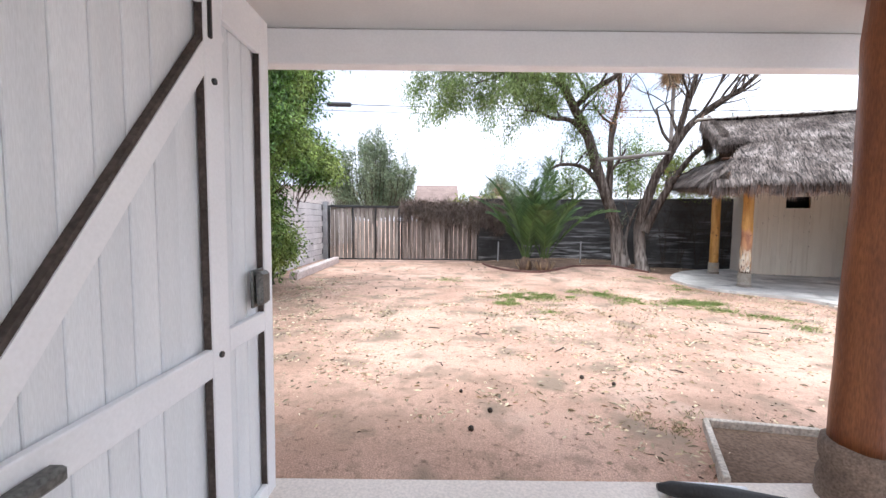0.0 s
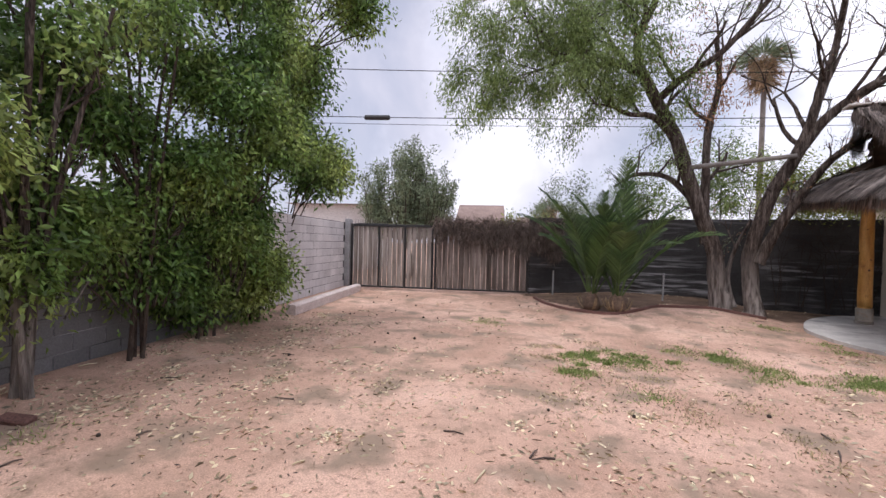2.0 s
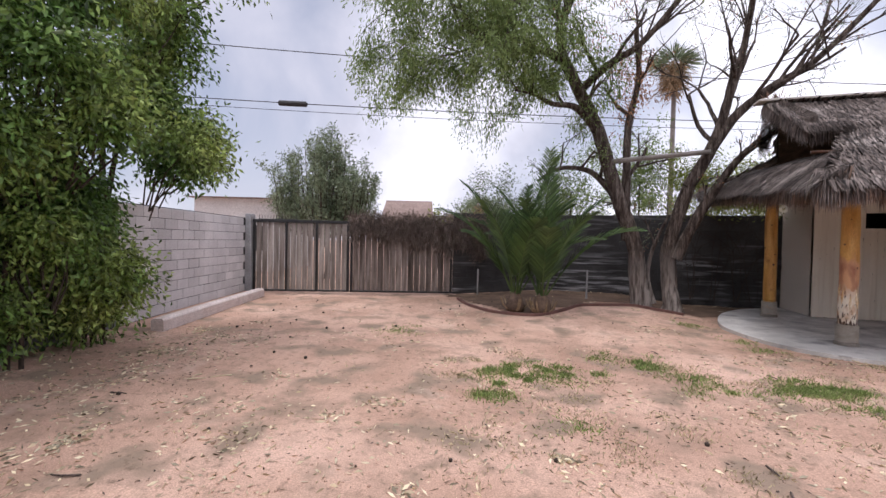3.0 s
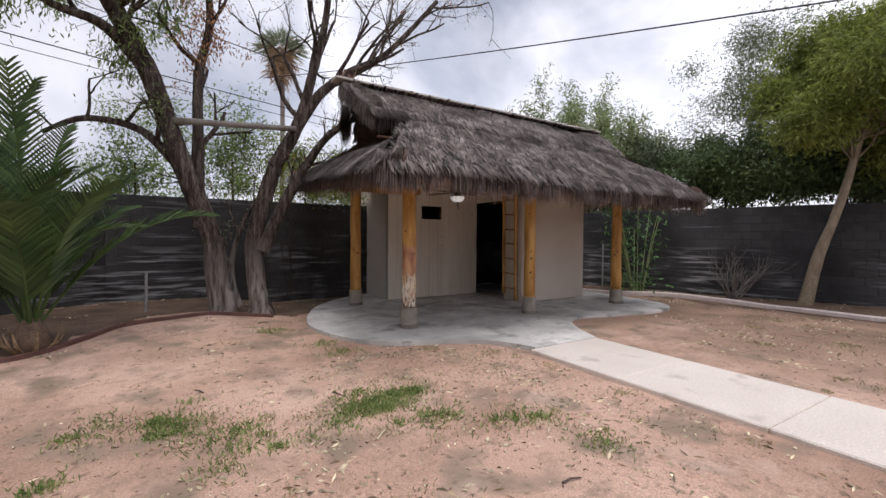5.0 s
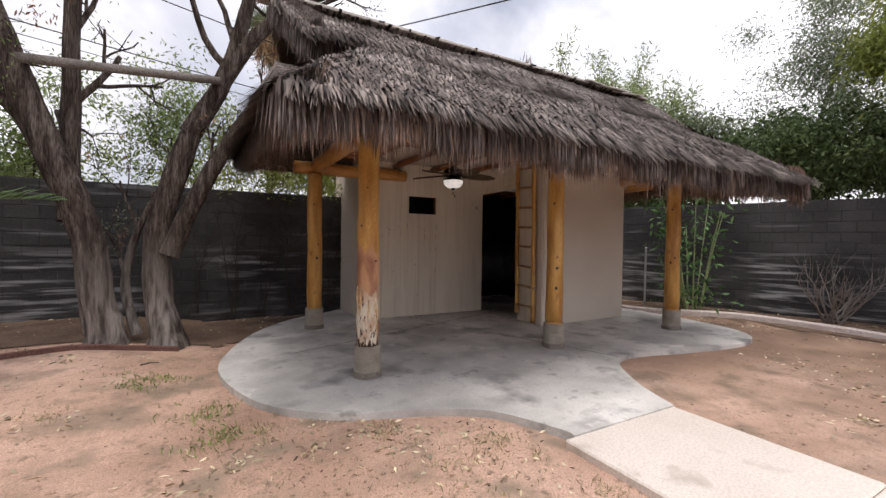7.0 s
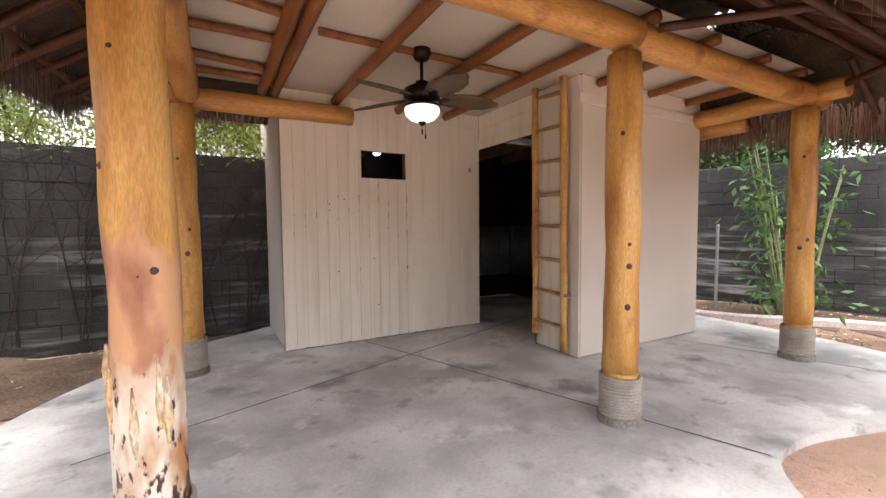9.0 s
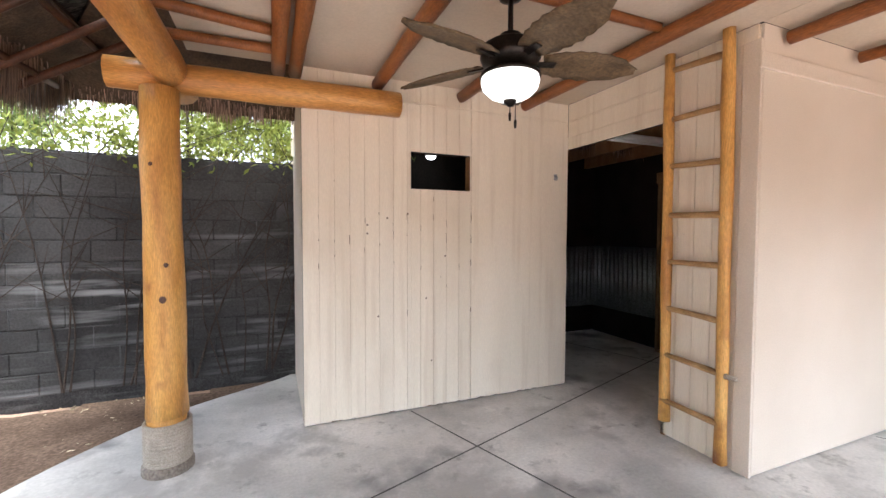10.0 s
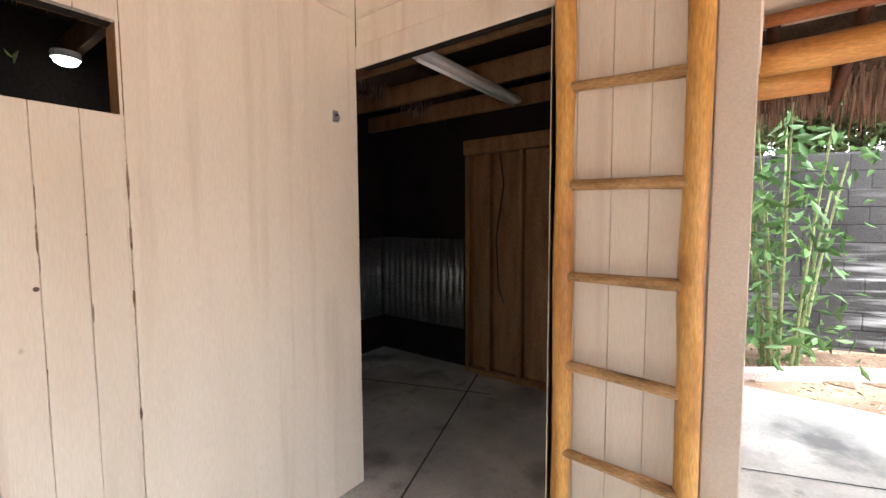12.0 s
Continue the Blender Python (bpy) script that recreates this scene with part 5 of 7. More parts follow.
def barn_door():
    """Grey boards behind white stiles, rails and a brace, standing open beside the walker."""
    m0 = HOUSE @ Matrix.Translation((-0.945, 2.19, 0))
    m = m0 @ Matrix.Translation((0, 0, -0.069)) @ Matrix.Diagonal((1, 1.046, 1.046, 1))
    door = thing("barn_door", (0, -0.8, 0.05), "open grey boarded barn door with white frame and diagonal brace", "door", m=m0)

    def bar(y0, y1, z0, z1, name="rail"):
        ob = part(name, Geo().box(0.004, 0.036, y0, y1, z0, z1, 0.004), M_WHITE, door, m=m)
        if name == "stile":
            # Dark strip beside the stile stands in for its shadow line.
            part("bare_edge", Geo().box(0.001, 0.030, y0 - 0.006, y0 - 0.0005, z0, z1, 0.001), M_EDGE, ob, "dark strip along the edge, laid as its shadow line", m=m)

    y = -0.095
    while y > -1.5:
        w = 0.113 if y > -0.42 else 0.112
        if not -0.56 < y < -0.42:
            part("board", Geo().box(-0.012, 0.0, y - w + 0.003, y - 0.003, 0.07, 2.44, 0.003), M_GREY, door, m=m)
        else:
            w = 0.12
        y -= w
    part("backing", Geo().box(-0.04, -0.007, -1.58, -0.004, 0.07, 2.44, 0.003), M_GREY, door, m=m)
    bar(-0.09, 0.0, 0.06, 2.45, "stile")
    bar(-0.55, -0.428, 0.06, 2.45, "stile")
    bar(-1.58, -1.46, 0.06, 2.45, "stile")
    bar(-0.426, -0.092, 0.95, 1.045)
    bar(-0.426, -0.092, 0.06, 0.165)
    bar(-0.426, -0.092, 2.27, 2.45)
    bar(-1.458, -0.552, 0.89, 1.00)
    bar(-1.458, -0.552, 0.06, 0.18)
    bar(-1.458, -0.552, 2.27, 2.45)
    a, b = Vector((0, -0.437, 2.222)), Vector((0, -1.43, 0.985))
    d = (b - a).normalized()
    n = Vector((0, -d.z, d.y)) * 0.038
    g = Geo()
    vs = [Vector((xx, 0, 0)) + p for xx in (0.006, 0.033) for p in (a - n, b - n, b + n, a + n)]
    g.add(vs, [(3, 2, 1, 0), (4, 5, 6, 7), (0, 1, 5, 4), (1, 2, 6, 5), (2, 3, 7, 6), (3, 0, 4, 7)])
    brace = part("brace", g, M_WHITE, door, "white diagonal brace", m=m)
    # Shadow along the brace's upper side, laid as a dark strip.
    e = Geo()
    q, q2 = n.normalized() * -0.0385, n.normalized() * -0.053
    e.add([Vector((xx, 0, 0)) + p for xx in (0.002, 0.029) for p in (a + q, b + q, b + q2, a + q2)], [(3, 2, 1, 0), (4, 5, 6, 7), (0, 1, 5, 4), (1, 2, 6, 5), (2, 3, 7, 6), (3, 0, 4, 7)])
    part("bare_edge", e, M_EDGE, brace, "dark strip along the edge, laid as its shadow line", m=m)
    plate = part("lock_plate", Geo().box(0.034, 0.046, -0.238, -0.118, 1.09, 1.265, 0.004), M_LOCK, door, m=m)
    part("lock_box", Geo().box(0.044, 0.085, -0.225, -0.130, 1.10, 1.255, 0.016), M_LOCK, plate, "dark grey lock box", m=m)
    for yy, zz in ((-0.50, 0.965), (-0.50, 2.01), (-0.50, 0.12)):
        part("bolt", Geo().tube([m @ Vector((0.034, yy, zz)), m @ Vector((0.046, yy, zz))], 0.013, 12), M_BLACK, door)
    part("pull_handle", Geo().box(0.036, 0.085, -1.33, -1.21, 0.915, 0.955, 0.010), M_LOCK, door, m=m)
    part("strap_hinge", Geo().box(0.034, 0.046, -0.53, -0.51, 2.16, 2.45, 0.003), M_BLACK, door, m=m)


# Shadow tone for the strips beside the door's stiles and brace.
M_EDGE = material("edge_shadow_dark", [(0.05, 0.04, 0.035), (0.10, 0.08, 0.07)], 8, 0.9, 0.1, 60)
M_LOCK = material("grey_metal_lock", [(0.10, 0.10, 0.095), (0.17, 0.17, 0.16)], 8, 0.45, 0.05, 80, metal=0.5)
barn_door()


def planter():
    bed = thing("planter_frame", (2.2, 2.8, 0), "pale timber frame of a small empty planting bed", "planter", m=HOUSE)
    P = [(1.66, 2.30), (1.99, 3.02), (2.72, 2.88), (3.3, 2.35)]
    for a, b in zip(P, P[1:]):
        a, b = Vector((*a, 0)), Vector((*b, 0))
        d = b - a
        mm = HOUSE @ Matrix.Translation(a) @ Matrix.Rotation(math.atan2(d.y, d.x), 4, "Z")
        part("side_board", Geo().box(0, d.length, -0.02, 0.02, -0.12, 0.03, 0.005, mm), M_BARE_P, bed)
    part("soil", Geo().prism([(hx(x, y).x, hx(x, y).y) for x, y in ((1.68, 2.30), (3.28, 2.34), (2.71, 2.87), (2.0, 3.0))][::1], -0.11, -0.025), M_MULCH, bed, "dark soil")


M_BARE_P = material("pale_timber", [(0.42, 0.37, 0.31), (0.56, 0.50, 0.44)], 4, 0.85, 0.2, 50)
planter()


# ---- gate and board fence (house frame) ----
FY = 15.2


def gate(name, x0, x1, label, frame_top):
    g = thing(name, ((x0 + x1) / 2, FY, 0), label, "gate", m=HOUSE)
    t = 0.075
    for nm, b in (("frame_post", (x0, x0 + t, FY - 0.025, FY + 0.025, 0.02, 2.0)), ("frame_post", (x1 - t, x1, FY - 0.025, FY + 0.025, 0.02, 2.0)),
                  ("frame_rail", (x0 + t, x1 - t, FY - 0.025, FY + 0.025, 0.02, 0.07)), ("frame_rail", (x0 + t, x1 - t, FY - 0.025, FY + 0.025, 1.92, 2.0))):
        part(nm, Geo().box(*b, 0.004), M_BLACK, g, m=HOUSE)
    w = (x1 - x0 - 2 * t) / 3
    for k in (1, 2) if frame_top else ():
        xx = x0 + t + k * w
        part("frame_bar", Geo().box(xx - 0.026, xx + 0.026, FY - 0.028, FY + 0.02, 0.07, 1.95, 0.003), M_BLACK, g, m=HOUSE)
    n = 16
    bw = (x1 - x0 - 2 * t) / n
    for k in range(n):
        a = x0 + t + k * bw
        gap = 0.010 if frame_top else 0.004
        part("board", Geo().box(a + gap, a + bw - gap, FY + 0.022, FY + 0.045, 0.05 + rng.uniform(0, 0.02), 1.94 + rng.uniform(-0.02, 0.02), 0.003), M_FENCE if frame_top else M_FENCE_B, g, m=HOUSE)
    return g


gate("driveway_gate", -4.22, -1.58, "black steel driveway gate filled with weathered grey boards", True)
gate("board_fence", -1.56, 1.30, "weathered grey board fence panel under a dead vine", False)


# ---- trees and shrubs ----
def grow(wood, tips, p, d, length, r, depth, spread=0.6, lift=0.15, wander=0.22, shrink=0.72, kids=(2, 3), n=7):
    """A branch that wanders, tapers and forks; the wood goes into one mesh, twig ends into tips."""
    seg = 5
    pts, rad = [Vector(p)], [r]
    d = Vector(d).normalized()
    for i in range(seg):
        d = (d + Vector(rng.normal(0, wander, 3)) * 0.5 + Vector((0, 0, lift * 0.25))).normalized()
        pts.append(pts[-1] + d * length / seg)
        rad.append(r * (1 - 0.42 * (i + 1) / seg))
        if depth <= 1:
            tips.append((pts[-1].copy(), d.copy()))
    wood.tube(pts, rad, n if depth > 1 else 4, caps=False)
    if depth <= 0 or r < 0.004:
        return
    for _ in range(rng.integers(kids[0], kids[1] + 1)):
        k = rng.integers(2, seg + 1)
        dd = (d + Vector(rng.normal(0, spread, 3))).normalized()
        grow(wood, tips, pts[k], dd, length * shrink * rng.uniform(0.75, 1.15), rad[k] * 0.68, depth - 1, spread, lift, wander, shrink, kids, n)


def limb(wood, pts, r0, r1, n=12, wob=0.18):
    """A smooth main limb through a few places."""
    P = [Vector(p) for p in pts]
    out = []
    m = len(P)
    for i in range(m - 1):
        p0, p1, p2, p3 = (P[min(max(i + k, 0), m - 1)] for k in (-1, 0, 1, 2))
        for s in range(6):
            t = s / 6
            out.append(0.5 * ((2 * p1) + (p2 - p0) * t + (2 * p0 - 5 * p1 + 4 * p2 - p3) * t * t + (3 * p1 - p0 - 3 * p2 + p3) * t ** 3))
    out.append(P[-1])
    k = len(out)
    rad = [r0 + (r1 - r0) * (i / (k - 1)) ** 0.8 for i in range(k)]
    wood.tube(out, rad, n, wob, caps=False)
    return out, rad


def leaves_at(tips, per, spread, length, width, hang=0.3):
    """Leaf places round twig ends."""
    at, al = [], []
    T = np.array([t[0] for t in tips])
    D = np.array([t[1] for t in tips])
    idx = np.repeat(np.arange(len(T)), per)
    n = len(idx)
    pos = T[idx] + rng.normal(0, spread, (n, 3))
    way = D[idx] * 0.5 + rng.normal(0, 0.6, (n, 3)) + np.array([0, 0, -hang])
    return pos, way, rng.uniform(*length, n), rng.uniform(*width, n)


def tree_thing(name, at, label, wood, bark, crowns, category="tree"):
    t = thing(name, at, label, category)
    wood.smooth = True
    part("trunk", wood, bark, t)
    for tips, per, spread, length, width, mat, hang in crowns:
        if len(tips):
            part("crown", leaf_mesh("crown", *leaves_at(tips, per, spread, length, width, hang), mat), mat, t, kind="stuff")
    return t


def mesquite_left():
    """The leaning trunk with the leafy left crown."""
    wood, green, sparse, dry = Geo(), [], [], []
    z0 = 0.05
    main, mr = limb(wood, [(0.97, 13.85, z0), (0.90, 13.82, 0.5), (0.78, 13.8, 1.5), (0.36, 13.75, 2.7), (-0.05, 13.6, 4.0), (-0.5, 13.45, 4.95), (-0.85, 13.3, 5.6)], 0.205, 0.12)
    wood.tube([(0.97, 13.85, -0.05), (0.97, 13.85, 0.06), (0.96, 13.85, 0.2), (0.93, 13.84, 0.42), (0.90, 13.83, 0.65)], [0.31, 0.27, 0.225, 0.195, 0.12], 14, 0.3, caps=False)
    a, ar = limb(wood, [(-0.85, 13.3, 5.6), (-1.3, 13.0, 5.75), (-2.1, 12.7, 5.75), (-3.0, 12.3, 6.2)], 0.12, 0.05, 8)
    b, br = limb(wood, [(-0.85, 13.3, 5.6), (-0.95, 13.2, 6.3), (-0.6, 13.0, 7.1), (-0.3, 12.8, 8.0)], 0.12, 0.06, 8)
    c, cr = limb(wood, [(-0.05, 13.6, 4.0), (-0.55, 13.2, 4.5), (-1.1, 12.9, 4.55), (-1.55, 12.7, 4.8)], 0.10, 0.04, 8)
    d, dr = limb(wood, [(-0.5, 13.45, 4.95), (0.1, 13.2, 5.4), (0.7, 13.0, 5.7), (1.5, 12.8, 6.6), (2.2, 12.5, 7.4)], 0.10, 0.04, 8)
    e, er = limb(wood, [(0.62, 13.85, 1.6), (0.6, 14.0, 2.8), (0.62, 14.05, 4.3), (0.8, 14.0, 5.3), (0.7, 13.9, 6.4)], 0.12, 0.05, 8)
    low, lr = limb(wood, [(0.36, 13.8, 2.6), (-0.2, 13.9, 3.2), (-0.9, 13.9, 3.3), (-1.4, 13.8, 3.0)], 0.09, 0.03, 8)
    for path, rad, out, step, ln in ((a, ar, green, 2, 1.15), (b, br, green, 3, 1.1), (c, cr, green, 5, 0.8), (d, dr, sparse, 3, 1.1), (e, er, sparse, 3, 0.9), (low, lr, sparse, 4, 0.6)):
        for i in range(4, len(path), step):
            way = (path[i] - path[i - 1]).normalized() + Vector(rng.normal(0, 0.7, 3)) + Vector((0, 0, 0.3))
            grow(wood, out, path[i], way, ln, rad[i] * 0.55, 3, spread=0.75, lift=0.0)
    # drooping leafy sprays on the west side
    for k in range(46):
        p = Vector((rng.uniform(-4.6, -1.3), rng.uniform(11.6, 13.8), rng.uniform(5.6, 7.6)))
        grow(wood, green, p, (rng.normal(0, 0.6) - 0.25, rng.normal(0, 0.5), -0.25), 0.95, 0.012, 2, spread=0.6, lift=-0.35, n=4)
    rng.shuffle(green)
    for k in range(34):
        dry.append((Vector((0.72, 13.95, 5.2)) + Vector((rng.normal(0, 0.25), rng.normal(0, 0.22), rng.normal(0, 0.45))), Vector((0, 0, -1))))
    for k in range(12):
        dry.append((Vector((-0.2, 13.2, 6.6)) + Vector(rng.normal(0, 0.5, 3)), Vector((0, 0, -1))))
    few = [t for k, t in enumerate(sparse) if k % 5 == 0]
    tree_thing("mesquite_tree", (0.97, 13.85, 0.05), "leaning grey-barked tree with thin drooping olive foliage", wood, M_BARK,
               [(green, 13, 0.15, (0.07, 0.14), (0.018, 0.032), M_LEAF, 0.9), (few, 6, 0.10, (0.04, 0.08), (0.012, 0.022), M_LEAF, 0.5), (dry, 34, 0.11, (0.05, 0.11), (0.018, 0.03), M_LEAF_DRY, 0.8)])


def mesquite_right():
    """The forked, nearly bare trunk beside the hut."""
    wood, bare = Geo(), []
    limb(wood, [(1.58, 13.8, 0.05), (1.50, 13.82, 0.8), (1.52, 13.85, 1.6), (1.85, 13.85, 2.8)], 0.175, 0.135)
    wood.tube([(1.6, 13.8, -0.05), (1.6, 13.8, 0.06), (1.58, 13.8, 0.2), (1.55, 13.81, 0.45), (1.52, 13.82, 0.7)], [0.28, 0.235, 0.19, 0.16, 0.10], 14, 0.35, caps=False)
    m, mr = limb(wood, [(1.85, 13.85, 2.8), (2.25, 13.8, 3.6), (2.5, 13.75, 4.5), (2.75, 13.7, 5.6), (2.9, 13.6, 6.9)], 0.14, 0.05)
    a, ar = limb(wood, [(2.2, 13.8, 3.5), (2.65, 13.7, 4.25), (3.2, 13.5, 4.75), (3.9, 13.3, 5.2), (4.9, 13.0, 6.4)], 0.12, 0.04)
    b, br = limb(wood, [(1.62, 13.75, 1.2), (1.95, 13.7, 2.0), (2.35, 13.6, 2.8), (2.75, 13.5, 3.4), (3.3, 13.4, 3.85)], 0.13, 0.05)
    s, sr = limb(wood, [(1.25, 14.0, 0.15), (1.12, 14.1, 0.8), (1.25, 14.1, 1.5), (1.55, 14.15, 2.2)], 0.07, 0.03, 8)
    for path, rad, step, ln in ((m, mr, 2, 1.25), (a, ar, 2, 1.3), (b, br, 4, 0.5), (s, sr, 5, 0.7)):
        for i in range(7, len(path), step):
            way = (path[i] - path[i - 1]).normalized() * 0.8 + Vector(rng.normal(0, 0.5, 3)) + Vector((0, 0, 0.35))
            grow(wood, bare, path[i], way, ln, rad[i] * 0.5, 3, spread=0.5, lift=0.2)
    few = [t for k, t in enumerate(bare) if k % 5 == 0]
    dry = [t for k, t in enumerate(bare) if k % 31 == 1]
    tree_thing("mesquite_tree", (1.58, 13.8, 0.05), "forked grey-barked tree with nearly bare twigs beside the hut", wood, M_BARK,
               [(few, 4, 0.08, (0.035, 0.07), (0.012, 0.022), M_LEAF_G, 0.4), (dry, 5, 0.08, (0.04, 0.08), (0.015, 0.028), M_LEAF_DRY, 0.6)])


mesquite_left()
mesquite_right()
M_POLE = material("weathered_pole", [(0.16, 0.14, 0.125), (0.27, 0.245, 0.22)], 3, 0.9, 0.3, 50)
solid("cross_pole", log((0.12, 13.60, 3.36), (2.2, 13.66, 3.52), 0.055, 0.05), M_POLE, "weathered grey pole resting across the two trees", "pole", kind="", smooth=True)


def cloud_tips(n, centre, radius, shell=0.55, flat=1.0):
    """Twig ends spread through an uneven crown."""
    out = []
    c = Vector(centre)
    while len(out) < n:
        d = Vector(rng.normal(0, 1, 3)).normalized()
        bump = 0.78 + 0.34 * noise.noise(d * 2.1 + c * 0.7)
        r = bump * (shell + (1 - shell) * rng.random()) if rng.random() < 0.8 else bump * rng.random()
        out.append((c + Vector((d.x * radius[0] * r, d.y * radius[1] * r, d.z * radius[2] * r)), d))
    return out


def hedge_shrub(y, height, rx, ry, low, n_tips, label, lean=0.0, top_gap=0.3, stems=(4, 0.032), bark=None):
    """One big evergreen of the row along the side wall, in the house frame."""
    wood = Geo()
    base = hx(-4.0, y, 0)
    z0 = ground_height(base.x, base.y) - 0.03
    for k in range(stems[0]):
        b = hx(-4.02 + rng.normal(0, 0.07), y + rng.normal(0, 0.12))
        t = hx(-3.85 + rng.normal(0, 0.2) + lean * 0.5, y + rng.normal(0, 0.25))
        limb(wood, [(b.x, b.y, z0), ((b.x * 2 + t.x) / 3, (b.y * 2 + t.y) / 3, height * 0.25), (t.x, t.y, height * 0.58)], stems[1] * rng.uniform(0.6, 1.1), 0.015, 8)
    tips = []
    c1 = hx(-3.95 + lean, y, 0)
    for k in range(14):
        f = (k + 0.5) / 14
        z = low + 0.25 + (height - low - 0.3) * f
        bulge = lean * 2.2 * f
        c = hx(-3.95 + lean * 0.6 + bulge + rng.uniform(-0.5, 0.5) * rx, y + rng.uniform(-0.75, 0.75) * ry, 0)
        share = 1.25 if f < 0.45 else (1.0 - top_gap * f)
        q = rng.uniform(0.42, 0.62)
        thin = 0.55 + 0.45 * min(1.0, f / 0.35)
        if f < 0.35:
            c = hx(-4.0 + rng.uniform(-0.3, 0.35) * rx * thin, y + rng.uniform(-0.7, 0.7) * ry, 0)
        tips += cloud_tips(int(n_tips / 14 * share * (0.6 + 0.4 * thin)), (c.x, c.y, z), (rx * q * thin, ry * q, 0.5), 0.3)
    inv = HOUSE.inverted()
    keep = []
    for p, d in tips:
        h = inv @ p
        if p.z > 0.12 and (h.x > -4.35 or p.z > 2.1):
            keep.append((p, d))
    for p, d in keep[::6]:
        q = Vector((c1.x * 0.6 + p.x * 0.4, c1.y * 0.6 + p.y * 0.4, max(0.6, p.z - 0.7)))
        wood.tube([q, (q + p) / 2 + Vector(rng.normal(0, 0.06, 3)), p], [0.014, 0.010, 0.004], 4, caps=False)
    return tree_thing("hedge_shrub", (base.x, base.y, z0), label, wood, bark or M_BARK_D, [(keep, 62, 0.15, (0.06, 0.125), (0.027, 0.048), M_HEDGE, 0.6)], "shrub")


hedge_shrub(4.55, 4.0, 0.55, 0.5, 1.15, 130, "loose evergreen shrub hanging over the block wall", -0.05, 0.9, (3, 0.016))
hedge_shrub(5.8, 6.2, 1.05, 1.1, 0.7, 450, "tall dark evergreen shrub on several bare grey stems", 0.05, 0.97, (5, 0.06), M_BARK)
hedge_shrub(7.0, 6.4, 1.25, 1.4, 0.25, 720, "tall evergreen shrub with glossy dark leaves", 0.10, 0.9)
hedge_shrub(8.3, 6.4, 1.4, 1.2, 0.3, 600, "tall dense evergreen shrub bulging out over the yard", 0.27, 0.55)
hedge_shrub(9.5, 6.2, 1.5, 1.1, 0.1, 680, "dense evergreen shrub with leaves down to the dirt", 0.40, 0.25)


def date_palm():
    palm = thing("date_palm", (-1.43, 12.3, 0.1), "young twin-stemmed date palm with arching dark green fronds", "palm")
    for cx, cy in ((-1.71, 12.36), (-1.16, 12.22)):
        part("trunk", Geo().lathe([(0.0, 0.0), (0.17, 0.0), (0.20, 0.12), (0.15, 0.28), (0.08, 0.40), (0.0, 0.42)], (cx, cy, 0.05), 12), M_TRUNKP, palm, smooth=True)
        for k in range(12):
            a = rng.uniform(0, 6.28)
            b = Vector((cx + 0.16 * math.cos(a), cy + 0.16 * math.sin(a), 0.08))
            part("frond_stub", Geo().tube([b, b + Vector((math.cos(a) * 0.10, math.sin(a) * 0.10, 0.10)), b + Vector((math.cos(a) * 0.16, math.sin(a) * 0.16, 0.26))], [0.03, 0.022, 0.010], 6, squash=0.5), M_STUB, palm)
        for k in range(12):
            a = 2 * math.pi * (k * 0.382 + rng.uniform(-0.05, 0.05))
            steep = 0.1 + 0.9 * (k / 11)
            L = rng.uniform(2.3, 3.0) * (0.85 + 0.22 * steep)
            n, pts = 14, []
            out = Vector((math.cos(a), math.sin(a), 0))
            el = radians(56 + 27 * steep)
            p, bend = Vector((cx, cy, 0.35)) + out * 0.05, 0.0
            for i in range(n + 1):
                pts.append(p.copy())
                e2 = el - radians(42 + 30 * (1 - steep)) * (i / n) ** 1.7
                p = p + (out * math.cos(e2) + Vector((0, 0, math.sin(e2)))) * (L / n)
            g = Geo().tube(pts, [0.016 * (1 - 0.85 * i / n) + 0.002 for i in range(n + 1)], 5, caps=False)
            for i in range(3 * n):
                t = 0.18 + 0.82 * i / (3 * n)
                f = t * n
                j = min(int(f), n - 1)
                q = pts[j].lerp(pts[j + 1], f - j)
                tan = (pts[j + 1] - pts[j]).normalized()
                sidev = tan.cross(Vector((0, 0, 1)))
                if sidev.length < 0.05:
                    sidev = Vector((-out.y, out.x, 0))
                sidev.normalize()
                upv = sidev.cross(tan)
                ll = 0.45 * math.sin(math.pi * (0.15 + 0.8 * t)) + 0.06
                for s in (-1, 1):
                    way = (tan * 0.85 + sidev * s * 0.75 + upv * rng.uniform(0.05, 0.4)).normalized()
                    tip = q + way * ll - Vector((0, 0, 0.05 * ll))
                    w = (tan * 0.8 + upv * 0.6) * 0.021
                    g.add([q - w, q + w, q + way * ll * 0.55 + w * 0.8 + upv * 0.008, tip, q + way * ll * 0.55 - w * 0.8 + upv * 0.008], [(0, 1, 2, 4), (4, 2, 3)])
            part("frond", g, M_PALM, palm)
    return palm


M_TRUNKP = material("palm_trunk_fibre", [(0.09, 0.06, 0.045), (0.19, 0.13, 0.09)], 8, 0.95, 0.8, 60)
M_STUB = material("dry_frond_stub", [(0.20, 0.14, 0.08), (0.36, 0.27, 0.17)], 8, 0.9, 0.4, 60)
date_palm()


